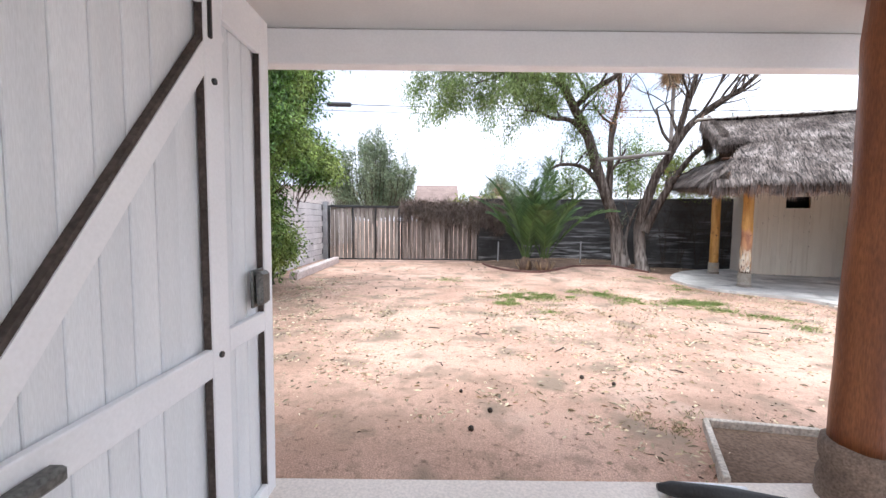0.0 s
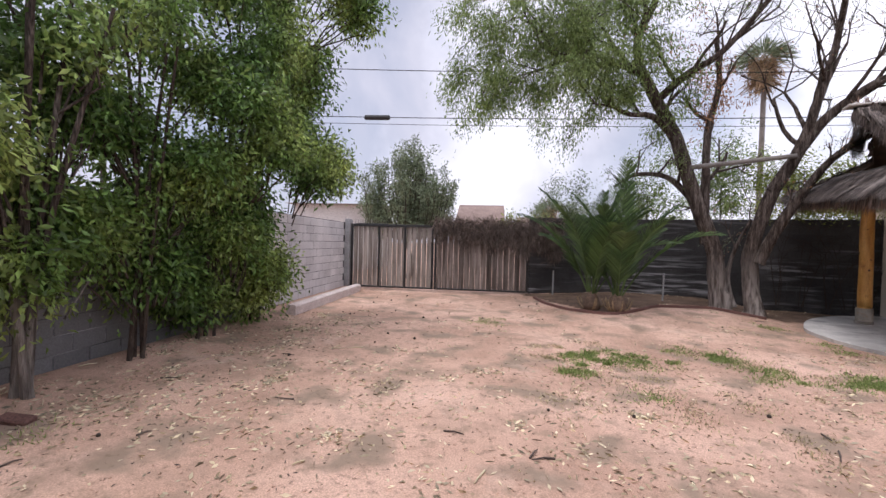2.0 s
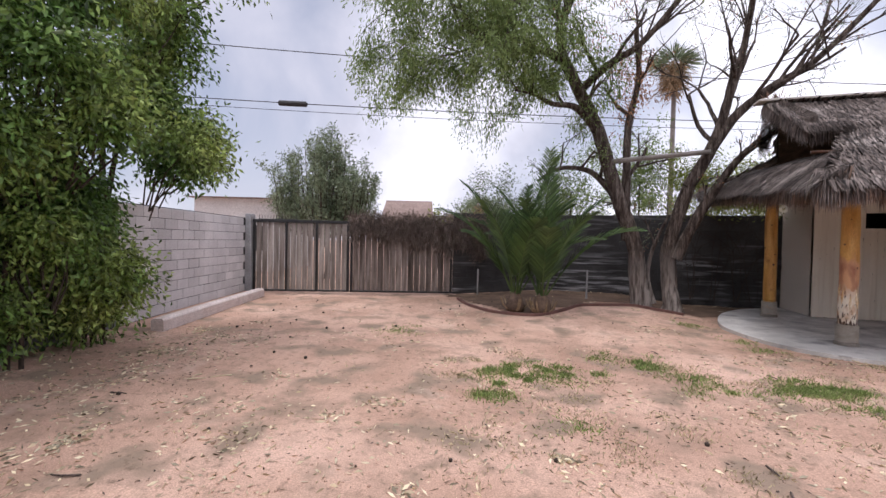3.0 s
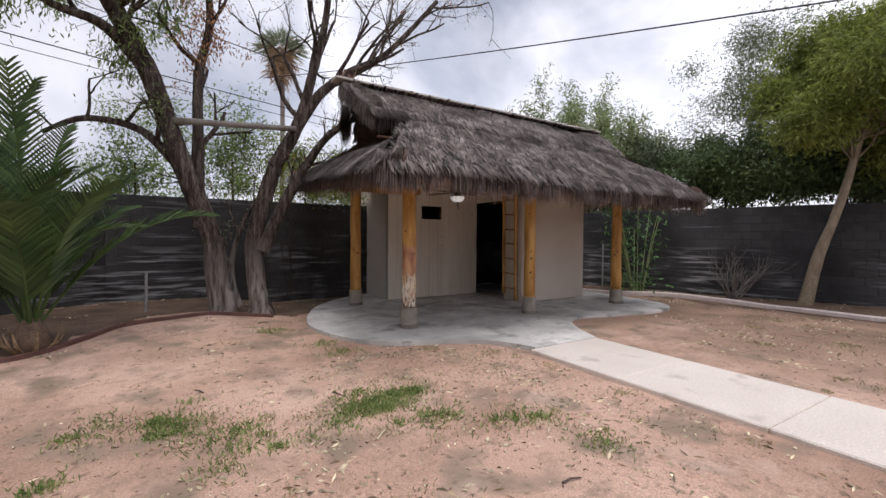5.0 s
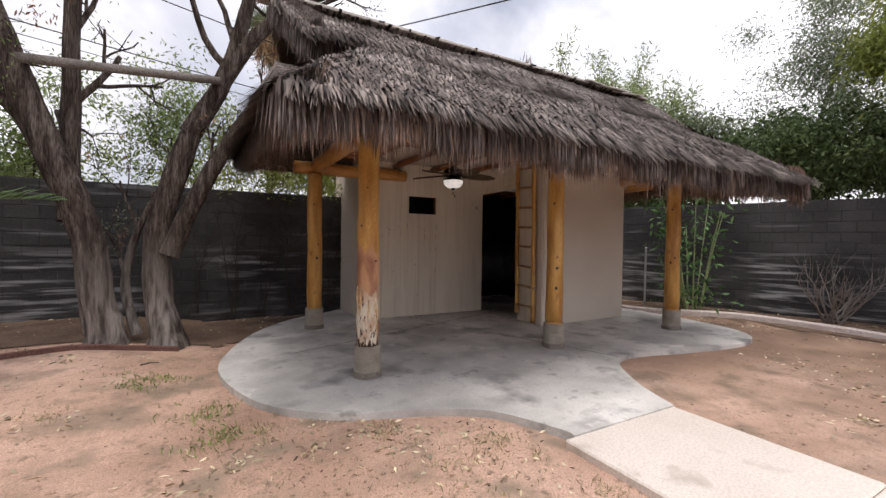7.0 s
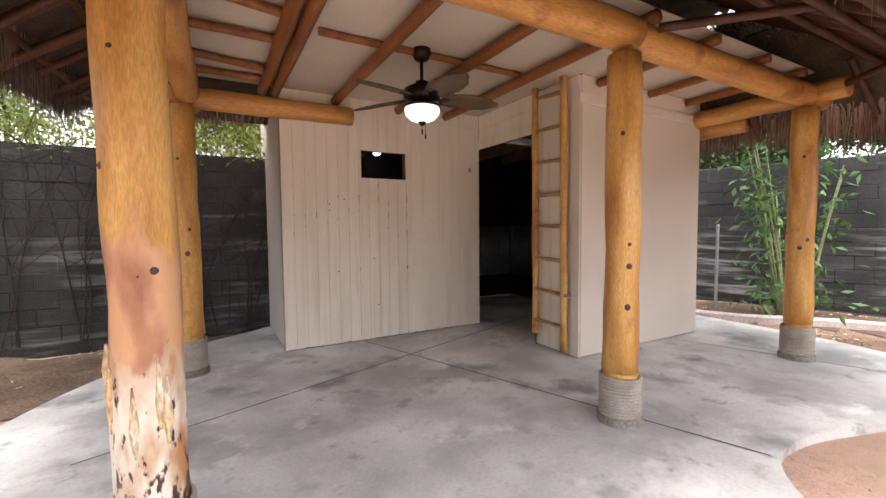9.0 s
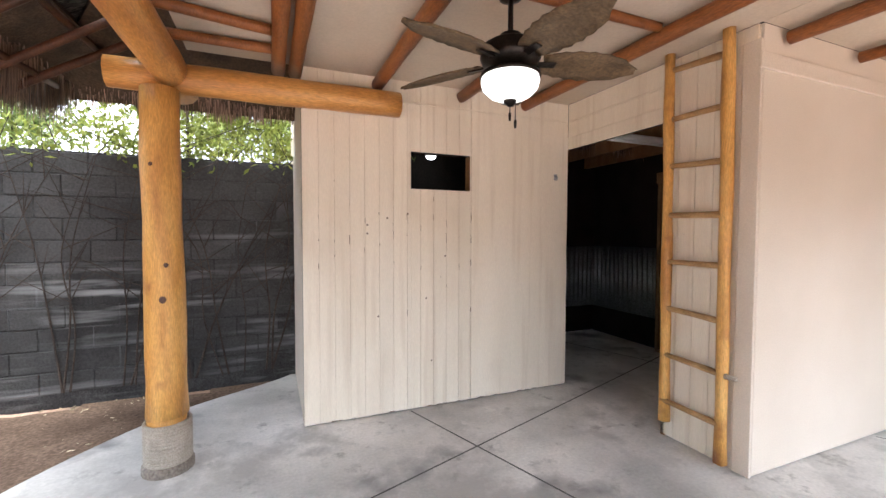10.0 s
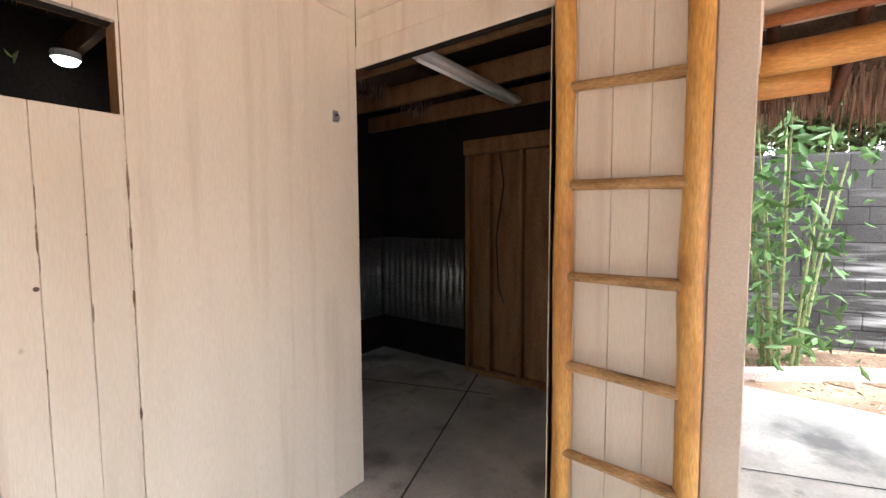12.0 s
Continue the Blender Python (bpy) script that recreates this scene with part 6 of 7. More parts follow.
def round_tree(name, at, trunk_h, r, centre, radius, n_tips, per, leaf, mat, label, bark=None, lean=(0, 0), spread=0.16, shell=0.45):
    wood = Geo()
    x, y, z = at
    cx, cy, cz = centre
    path, rad = limb(wood, [(x, y, z), (x + lean[0] * 0.4, y + lean[1] * 0.4, z + trunk_h * 0.5), (x + lean[0], y + lean[1], z + trunk_h), (cx, cy, cz)], r, r * 0.35, 9)
    tips = []
    lumps = 34
    for k in range(lumps):
        d = Vector(rng.normal(0, 1, 3)).normalized()
        q = Vector(centre) + Vector((d.x * radius[0], d.y * radius[1], d.z * radius[2])) * rng.uniform(0.15, 0.92)
        f = rng.uniform(0.16, 0.48)
        tips += cloud_tips(int(n_tips / lumps * (0.5 + f * 1.6)), q, (radius[0] * f, radius[1] * f, radius[2] * f * 0.8), 0.0)
    for p, d in tips[::45]:
        if p.z < z + trunk_h + 0.9:
            continue
        i = rng.integers(int(len(path) * 0.78), len(path))
        q = path[i]
        L = (p - q).length
        limb(wood, [q, q.lerp(p, 0.35) + Vector(rng.normal(0, 0.10 * L, 3)), q.lerp(p, 0.7) + Vector((0, 0, 0.08 * L)) + Vector(rng.normal(0, 0.07 * L, 3)), p], rad[i] * 0.35, 0.006, 5, 0.1)
    return tree_thing(name, at, label, wood, bark or M_BARK_D, [(tips, per, spread, leaf[0], leaf[1], mat, 0.5)])


def at_h(x, y, z):
    p = hx(x, y, z)
    return (p.x, p.y, p.z)


def spray_tree(name, at, trunk_h, r, centre, radius, stems, per, leaf, mat, label, bark=None, spread=0.10):
    """A tree of rising, pointed sprays with gaps between them."""
    wood, tips = Geo(), []
    x, y, z = at
    c = Vector(centre)
    limb(wood, [(x, y, z), (x + 0.05, y, z + trunk_h * 0.6), (c.x, c.y, z + trunk_h)], r, r * 0.6, 8)
    foot = Vector((c.x, c.y, z + trunk_h))
    for k in range(stems):
        d = Vector(rng.normal(0, 1, 3)).normalized()
        d.z = abs(d.z) * 1.1 - 0.35
        f = rng.uniform(0.55, 1.08)
        tip = c + Vector((d.x * radius[0], d.y * radius[1], d.z * radius[2])) * f
        mid = foot.lerp(tip, 0.5) + Vector((d.x * 0.25 * radius[0], d.y * 0.25 * radius[1], -0.12 * radius[2]))
        path, rad = limb(wood, [foot, mid, tip], r * 0.35, 0.008, 5, 0.1)
        for i in range(4, len(path), 2):
            way = (path[i] - path[i - 1]).normalized() + Vector(rng.normal(0, 0.5, 3)) + Vector((0, 0, 0.55))
            grow(wood, tips, path[i], way, 0.22 * radius[2] * rng.uniform(0.6, 1.3), 0.010, 1, spread=0.5, lift=0.3, kids=(1, 2), n=4)
    return tree_thing(name, at, label, wood, bark or M_BARK_D, [(tips, per, spread, leaf[0], leaf[1], mat, 0.35)])


spray_tree("olive_tree", at_h(-3.2, 19.5, -0.1), 1.6, 0.12, at_h(-3.3, 19.5, 3.4), (2.2, 1.6, 2.2), 76, 6, ((0.09, 0.16), (0.03, 0.055)), M_LEAF_G, "grey-green tree of rising sprays beyond the driveway gate")
M_PALEBARK = material("pale_tan_bark", [(0.22, 0.17, 0.115), (0.38, 0.31, 0.22)], 4, 0.9, 0.4, 40, stretch=(2, 2, 0.8))
spray_tree("bushy_tree", (13.4, 17.0, -0.1), 2.3, 0.14, (13.5, 16.4, 4.8), (3.7, 2.2, 2.7), 70, 7, ((0.12, 0.24), (0.028, 0.05)), M_WILLOW, "willowy green tree beyond the block wall", spread=0.14)
round_tree("bushy_tree", (15.4, 15.3, -0.1), 2.5, 0.14, (15.0, 14.9, 3.9), (1.9, 2.0, 1.7), 620, 40, ((0.09, 0.15), (0.035, 0.06)), M_LEAF_G, "grey-green tree beyond the block wall", spread=0.2)
round_tree("shade_tree", (17.6, 12.6, -0.1), 2.2, 0.2, (16.4, 12.4, 3.7), (2.2, 3.0, 1.5), 620, 44, ((0.09, 0.15), (0.035, 0.06)), M_LEAF_D, "green tree beyond the block wall, leaves toned dark as backlit", spread=0.18)
round_tree("wispy_tree", (18.4, 13.0, -0.1), 4.5, 0.13, (16.4, 11.8, 6.2), (2.4, 2.5, 3.2), 620, 26, ((0.09, 0.17), (0.022, 0.04)), M_LEAF_G, "tall wispy grey-green tree in the neighbouring yard", spread=0.22)
round_tree("shade_tree", (12.15, 9.1, 0.02), 2.3, 0.15, (13.15, 8.3, 4.85), (2.5, 2.7, 2.5), 3100, 52, ((0.10, 0.19), (0.022, 0.038)), M_LEAF_L, "pale-trunked shade tree with feathery yellow-green leaves", bark=M_PALEBARK, lean=(0.2, -0.5), spread=0.18)
round_tree("shade_tree", (15.8, 8.2, -0.1), 2.0, 0.15, (15.0, 8.8, 3.7), (1.9, 3.0, 1.3), 480, 44, ((0.09, 0.15), (0.035, 0.06)), M_LEAF_D, "green tree spreading over the block wall, leaves toned dark as backlit", spread=0.18)


def brush_behind():
    """Sparse shrubs that look over the back wall."""
    for x, y, z, rx, rz, n, mat in ((-3.0, 17.3, 2.2, 1.0, 0.9, 60, M_LEAF_G), (-0.6, 17.2, 2.6, 1.1, 1.2, 90, M_LEAF), (1.4, 17.4, 2.9, 1.0, 1.5, 90, M_LEAF), (3.2, 17.3, 2.5, 1.3, 1.1, 110, M_LEAF_L), (4.6, 17.6, 2.5, 1.0, 0.9, 80, M_LEAF_L), (10.4, 17.0, 2.4, 0.9, 0.8, 90, M_LEAF)):
        round_tree("garden_shrub", (x, y, -0.1), 1.4, 0.05, (x, y, z + 0.55), (rx * 1.3, 0.7, rz * 1.5), n * 4, 18, ((0.06, 0.13), (0.02, 0.045)), mat, "loose green shrub showing over the block wall", spread=0.14)
    for x, y, z in ((-6.6, 22.5, 2.3), (-5.2, 23.2, 2.4), (-3.8, 22.8, 2.3)):
        round_tree("garden_shrub", (x, y, -0.1), 1.2, 0.06, (x, y, z), (0.9, 0.9, 0.9), 60, 16, ((0.10, 0.16), (0.05, 0.08)), M_LEAF_L, "bright green shrub in the yard beyond the fence", spread=0.16)


brush_behind()
for yy, zz, nn in ((8.7, 3.0, 300), (6.3, 3.5, 380), (3.8, 3.3, 380), (1.2, 3.4, 340)):
    c = hx(16.6, yy, zz)
    round_tree("hedge_tree", (c.x, c.y, -0.1), 1.2, 0.07, (c.x, c.y, zz), (1.6, 2.2, 1.5), nn, 40, ((0.09, 0.15), (0.035, 0.06)), M_LEAF_D, "green shrub crown over the block wall, leaves toned dark as backlit")


M_SKIRT = material("tan_dead_frond", [(0.27, 0.18, 0.10), (0.50, 0.37, 0.23)], 2, 0.85, 0, 40, island=0.4, fine_mix=0.0, translucent=0.2)


def fan_palm(x, y, h, s=1.0):
    palm = thing("fan_palm", (x, y, -0.1), "tall fan palm with a brown skirt of dead fronds", "palm")
    part("trunk", log((x, y, -0.1), (x + 0.1, y, h), 0.17 * s, 0.13 * s), M_POLE, palm, smooth=True)
    n = 900
    d = unit(n)
    d[:, 2] = -np.abs(d[:, 2]) * 1.2 - 0.2
    at = np.array([x, y, h]) + rng.normal(0, 1, (n, 3)) * np.array([0.36, 0.36, 0.55]) * s - np.array([0, 0, 0.7 * s])
    part("dead_skirt", leaf_mesh("dead_skirt", at, d, rng.uniform(0.5, 1.0, n) * s, rng.uniform(0.03, 0.08, n) * s, M_SKIRT), M_SKIRT, palm, kind="stuff")
    n = 800
    d = unit(n)
    d[:, 2] = np.abs(d[:, 2]) * 0.9 - 0.4
    at = np.array([x, y, h + 0.2 * s]) + d * rng.uniform(0.3, 1.25, n)[:, None] * s
    part("crown", leaf_mesh("crown", at, d, rng.uniform(0.4, 0.9, n) * s, rng.uniform(0.03, 0.07, n) * s, M_LEAF_G), M_LEAF_G, palm, kind="stuff")


fan_palm(4.4, 27.7, 10.9, 0.8)
fan_palm(-9.5, 46.0, 5.2, 1.0)


# bare shrub and bamboo-like cane in the side bed
def bare_shrub(x, y):
    wood, tips = Geo(), []
    for k in range(16):
        a, e = rng.uniform(0, 6.28), rng.uniform(0.5, 1.1)
        grow(wood, tips, (x + rng.normal(0, 0.05), y + rng.normal(0, 0.05), 0.0), (math.cos(a) * 0.6, math.sin(a) * 0.6, e), 0.75, 0.016, 2, spread=0.35, lift=0.3)
    tree_thing("bare_shrub", (x, y, 0.0), "leafless grey many-stemmed shrub in the side bed", wood, M_POLE, [], "shrub")


bare_shrub(11.75, 10.35)


def cane_plant(x, y):
    wood, tips = Geo(), []
    for k in range(12):
        a = rng.uniform(0, 6.28)
        top = Vector((x + math.cos(a) * 0.70 + rng.normal(0, 0.1), y + math.sin(a) * 0.45, rng.uniform(1.7, 2.9)))
        base = Vector((x + math.cos(a) * 0.14, y + math.sin(a) * 0.14, 0.0))
        path, rad = limb(wood, [base, base.lerp(top, 0.5) + Vector((0, 0, 0.15)), top], 0.02, 0.008, 7, 0.05)
        for i in range(5, len(path), 1):
            tips.append((path[i] + Vector(rng.normal(0, 0.10, 3)), Vector(rng.normal(0, 1, 3))))
    for k in range(46):
        tips.append((Vector((x, y, 0.25)) + Vector((rng.normal(0, 0.28), rng.normal(0, 0.28), abs(rng.normal(0, 0.3)))), Vector((0, 0, 0.6))))
    tree_thing("cane_shrub", (x, y, 0.0), "green-stemmed leafy cane shrub in the side bed", wood, M_CANE, [(tips, 4, 0.13, (0.11, 0.21), (0.04, 0.075), M_CANELEAF, 0.45)], "shrub")


M_CANE = material("green_cane", [(0.20, 0.26, 0.10), (0.32, 0.36, 0.18)], 5, 0.6, 0.1, 40)
M_CANELEAF = material("fresh_green_leaf", [(0.06, 0.135, 0.045), (0.14, 0.25, 0.085)], 2, 0.45, 0, 40, island=0.5, fine_mix=0, translucent=0.3)
cane_plant(10.85, 12.3)


# dead vine mat hanging over the board fence and stems on the back wall
def vine_mat():
    n = 9000
    xs = rng.uniform(-1.55, 2.3, n)
    rag = 0.35 + 0.45 * np.clip((xs + 1.2) / 3.0, 0, 1) + 0.12 * np.sin(xs * 7) + 0.08 * np.sin(xs * 17)
    at = np.stack([xs, 15.2 - rng.uniform(0.02, 0.10, n), 2.02 + rng.uniform(-0.1, 0.18, n) + 0.04 * np.sin(xs * 5)], 1)
    at[:, 2] -= rng.random(n) ** 1.5 * rag
    d = rng.normal(0, 0.45, (n, 3)) + np.array([0, -0.15, -1.0])
    me = leaf_mesh("vine_mat", at, d, rng.uniform(0.12, 0.34, n), rng.uniform(0.006, 0.012, n), M_VINE)
    n2 = 2600
    at2 = np.stack([rng.uniform(-1.55, 2.4, n2), 15.2 + rng.normal(0, 0.09, n2), 2.10 + rng.normal(0, 0.06, n2)], 1)
    vine = thing("dead_vine", (0.4, 15.2, 2.0), "matted grey-brown dead vine draped over the board fence", "vine", m=HOUSE)
    part("hanging_tangle", me, M_VINE, vine, kind="stuff", m=HOUSE)
    part("tangle", leaf_mesh("tangle", at2, unit(n2), rng.uniform(0.1, 0.3, n2), rng.uniform(0.006, 0.014, n2), M_VINE), M_VINE, vine, kind="stuff", m=HOUSE)


vine_mat()


def wall_vines():
    for k, x in enumerate((1.9, 2.45, 2.9, 3.4, 3.8, 4.2)):
        g, tips = Geo(), []
        for s in range(3):
            b = x + rng.normal(0, 0.06)
            t = b + rng.normal(0, 0.45)
            path, _ = limb(g, [(b, 15.70, 0.1), (b + (t - b) * 0.2, 15.715, 0.7), (b + (t - b) * 0.45 + rng.normal(0, 0.08), 15.715, 1.4), (t, 15.715, 2.25)], rng.uniform(0.007, 0.014), 0.003, 5, 0.1)
            for i in range(8, len(path), 2):
                w = Vector((rng.normal(0, 0.4), 0, rng.uniform(0.2, 0.5)))
                g.tube([path[i], path[i] + w * 0.5, path[i] + w], [0.005, 0.004, 0.002], 4, caps=False)
            tips += [(Vector((t + rng.normal(0, 0.3), 15.74 + rng.normal(0, 0.1), 2.32 + abs(rng.normal(0, 0.12)))), Vector((0, -0.2, 0.5))) for _ in range(7)]
        tree_thing("wall_vine", (x, 15.70, 0.1), "leafless brown vine climbing the block wall", g, M_STEM, [(tips, 7, 0.10, (0.05, 0.10), (0.02, 0.04), M_LEAF_L, 0.1)], "vine")


wall_vines()


# ---- kerbs, edging and stakes ----
def strip(name, line, w, z0, z1, mat, label, category):
    """A low kerb along a line in the world."""
    pts = [Vector((x, y, 0)) for x, y in line]
    vs, fs = [], []
    for i, p in enumerate(pts):
        d = (pts[min(i + 1, len(pts) - 1)] - pts[max(i - 1, 0)]).normalized()
        n = Vector((-d.y, d.x, 0)) * w / 2
        g = ground_height(p.x, p.y)
        c = w * 0.18
        vs += [(p.x - n.x, p.y - n.y, g + z0), (p.x - n.x, p.y - n.y, g + z1 - c), (p.x - n.x * 0.65, p.y - n.y * 0.65, g + z1), (p.x + n.x * 0.65, p.y + n.y * 0.65, g + z1), (p.x + n.x, p.y + n.y, g + z1 - c), (p.x + n.x, p.y + n.y, g + z0)]
    for i in range(len(pts) - 1):
        for k in range(5):
            a = i * 6 + k
            fs.append((a, a + 1, a + 7, a + 6))
    fs += [(0, 1, 2, 3, 4, 5), tuple(len(vs) - 6 + k for k in range(6))[::-1]]
    return solid(name, Geo().add(vs, fs), mat, label, category)


strip("edging", smooth_line([(-3.35, 13.8), (-2.75, 12.75), (-2.0, 12.08), (-1.25, 11.96), (-0.75, 12.45), (-0.28, 13.2), (0.8, 13.5), (1.75, 13.5)]), 0.045, -0.1, 0.06, M_RED, "low dark red plastic edging round the tree bed", "edging")
side = [hx(-3.78, y) for y in (10.4, 11.5, 12.5, 13.5, 14.6)]
strip("kerb", [(p.x, p.y) for p in side], 0.20, -0.1, 0.20, M_KERB, "pale pinkish concrete kerb along the side wall", "kerb")
strip("kerb", smooth_line([(9.9, 14.6), (10.05, 13.6), (10.38, 12.65), (10.95, 11.5), (11.3, 10.2), (11.5, 8.9), (11.55, 7.7), (11.9, 4.5), (12.6, 1.0)]), 0.12, -0.1, 0.10, M_KERB, "pale concrete kerb edging the side bed", "kerb")


def stake(x, y, top, label):
    z = ground_height(x, y)
    g = Geo().tube([(x, y, z - 0.05), (x + 0.01, y, top - 0.01), (x + 0.01, y, top)], [0.022, 0.022, 0.016], 10)
    solid("stake", g, M_STAKE, label, "stake", kind="", smooth=False)


stake(-0.2, 14.3, 0.85, "thin grey steel stake standing in the tree bed")
stake(-3.0, 14.6, 0.75, "thin grey steel stake by the fence")
stake(10.45, 13.1, 1.35, "thin grey steel stake in the side bed")
# pillar and spikes at the gate
M_PILLAR = material("grey_pillar_block", [(0.26, 0.26, 0.27), (0.36, 0.36, 0.37)], 3, 0.9, 0.3, 60)
solid("gate_pillar", Geo().box(-4.40, -4.24, 15.10, 15.40, -0.2, 2.14, 0.012), M_PILLAR, "grey block pillar beside the driveway gate", "pillar", m=HOUSE)
M_NB = material("pale_neighbour_wall", [(0.55, 0.53, 0.52), (0.64, 0.62, 0.60)], 0.6, 0.9, 0.1, 30)
spikes = thing("spike_strip", (-3.7, 15.5, 2.0), "row of small black iron spikes behind the gate", "fence", m=HOUSE)
part("rail", Geo().box(-4.2, -3.1, 15.50, 15.53, 2.0, 2.03, 0.003), M_BLACK, spikes, m=HOUSE)
part("support", Geo().box(-4.2, -4.16, 15.50, 15.53, -0.1, 2.0, 0.003), M_BLACK, spikes, m=HOUSE)
for k in range(14):
    p = hx(-4.18 + k * 0.08, 15.515, 2.03)
    part("spike", Geo().tube([p, p + Vector((0, 0, 0.07)), p + Vector((0, 0, 0.13))], [0.008, 0.008, 0.001], 6), M_BLACK, spikes)


# ---- far houses, poles and cables ----
def far_house(x0, x1, y0, y1, wall, ridge, label, mat):
    h = thing("neighbour_house", ((x0 + x1) / 2, (y0 + y1) / 2, -0.1), label, "house", m=HOUSE)
    part("wall", Geo().box(x0, x1, y0, y1, -0.1, wall, 0.02), mat, h, m=HOUSE)
    e, ym = 0.35, (y0 + y1) / 2
    vs = [(x0 - e, y0 - e, wall), (x1 + e, y0 - e, wall), (x1 + e, y1 + e, wall), (x0 - e, y1 + e, wall), (x0 - e, ym, ridge), (x1 + e, ym, ridge)]
    part("roof", Geo().add(vs, [(0, 1, 5, 4), (2, 3, 4, 5), (0, 4, 3), (1, 2, 5), (3, 2, 1, 0)]), M_ROOF, h, m=HOUSE)
    for k in range(2):
        xx = x0 + (x1 - x0) * (0.3 + 0.4 * k)
        part("window", Geo().box(xx - 0.5, xx + 0.5, y0 - 0.03, y0 - 0.003, 0.9, 2.0, 0.01), M_BLACK, h, m=HOUSE)


far_house(-9.5, -6.0, 22.0, 28.0, 3.2, 3.5, "pale flat-roofed house beyond the side wall", M_NB)
far_house(-1.5, 0.6, 26.0, 32.0, 2.6, 3.9, "small brown gabled house beyond the fence", M_HOUSE)
far_house(3.0, 9.0, 38.0, 46.0, 2.9, 4.0, "low tan house in the distance", M_HOUSE)


def cable(p, q, sag, r, label):
    p, q = Vector(p), Vector(q)
    pts = [p.lerp(q, t / 24) - Vector((0, 0, sag * 4 * (t / 24) * (1 - t / 24))) for t in range(25)]
    solid("power_cable", Geo().tube(pts, r, 5), M_WIRE, label, "cable", kind="", smooth=True, group="overhead cables")


def utility_pole(x, y, h):
    pole = thing("utility_pole", (x, y, -0.1), "brown wooden utility pole beyond the wall", "pole", m=HOUSE)
    b = hx(x, y)
    part("pole", log((b.x, b.y, -0.1), (b.x, b.y, h), 0.15, 0.12), M_BARK_D, pole, smooth=True)
    part("crossarm", Geo().box(x - 0.9, x + 0.9, y - 0.06, y + 0.06, h - 0.8, h - 0.68, 0.01), M_BARK_D, pole, m=HOUSE)


for x in (-22.0, 34.0):
    utility_pole(x, 24.0, 11.2)
cable(hx(-22, 24, 11.4), hx(34, 24, 10.2), 0.7, 0.022, "black overhead power cable behind the yard")
cable(hx(-22, 24.1, 8.6), hx(34, 24.1, 8.3), 0.6, 0.022, "black overhead telephone cable behind the yard")
cable(hx(-22, 24.2, 8.3), hx(34, 24.2, 7.9), 0.6, 0.014, "thin overhead cable behind the yard")
cable(hx(12, -4, 4.4), hx(12, 24, 8.95), 0.25, 0.016, "black service cable sloping over the hut")
p0, p1 = hx(-6.7, 24.1, 8.02), hx(-5.3, 24.1, 8.0)
solid("splice_box", Geo().tube([p0, p0.lerp(p1, 0.04), p0.lerp(p1, 0.96), p1], [0.06, 0.13, 0.13, 0.06], 10), M_WIRE, "dark cylindrical splice case on the overhead cable", "cable box", kind="", smooth=False)


# ---- litter on the ground ----
def on_ground(xs, ys, lift=0.006):
    return np.array([(x, y, ground_height(x, y) + lift) for x, y in zip(xs, ys)])


def allowed(x, y):
    if 4.25 < x < 5.72 and y < 9.6:
        return False
    if 2.1 < x < 10.1 and 10.3 < y < 16.2 and not (x > 6.2 and y < 10.9):
        return (x - 4.2) ** 2 / 4.2 + (y - 12.6) ** 2 / 5.5 > 1.0 and x < 3.4
    h = HOUSE.inverted() @ Vector((x, y, 0))
    return -4.3 < h.x < 14.9 and 2.35 < h.y < 15.1


def scatter(n, spots, clump=0, tight=(0.05, 0.3)):
    """Places near the spots (x, y, spread, weight) on open dirt."""
    if clump:
        spots = [(s[0] + rng.normal(0, s[2]), s[1] + rng.normal(0, s[2]), rng.uniform(*tight), s[3] * rng.uniform(0.2, 1.0)) for s in spots for _ in range(clump)]
    w = np.array([s[3] for s in spots], float)
    pick = rng.choice(len(spots), n * 2, p=w / w.sum())
    out = []
    for k in pick:
        s = spots[k]
        x, y = s[0] + rng.normal(0, s[2]), s[1] + rng.normal(0, s[2])
        if allowed(x, y):
            out.append((x, y))
        if len(out) >= n:
            break
    return np.array(out)


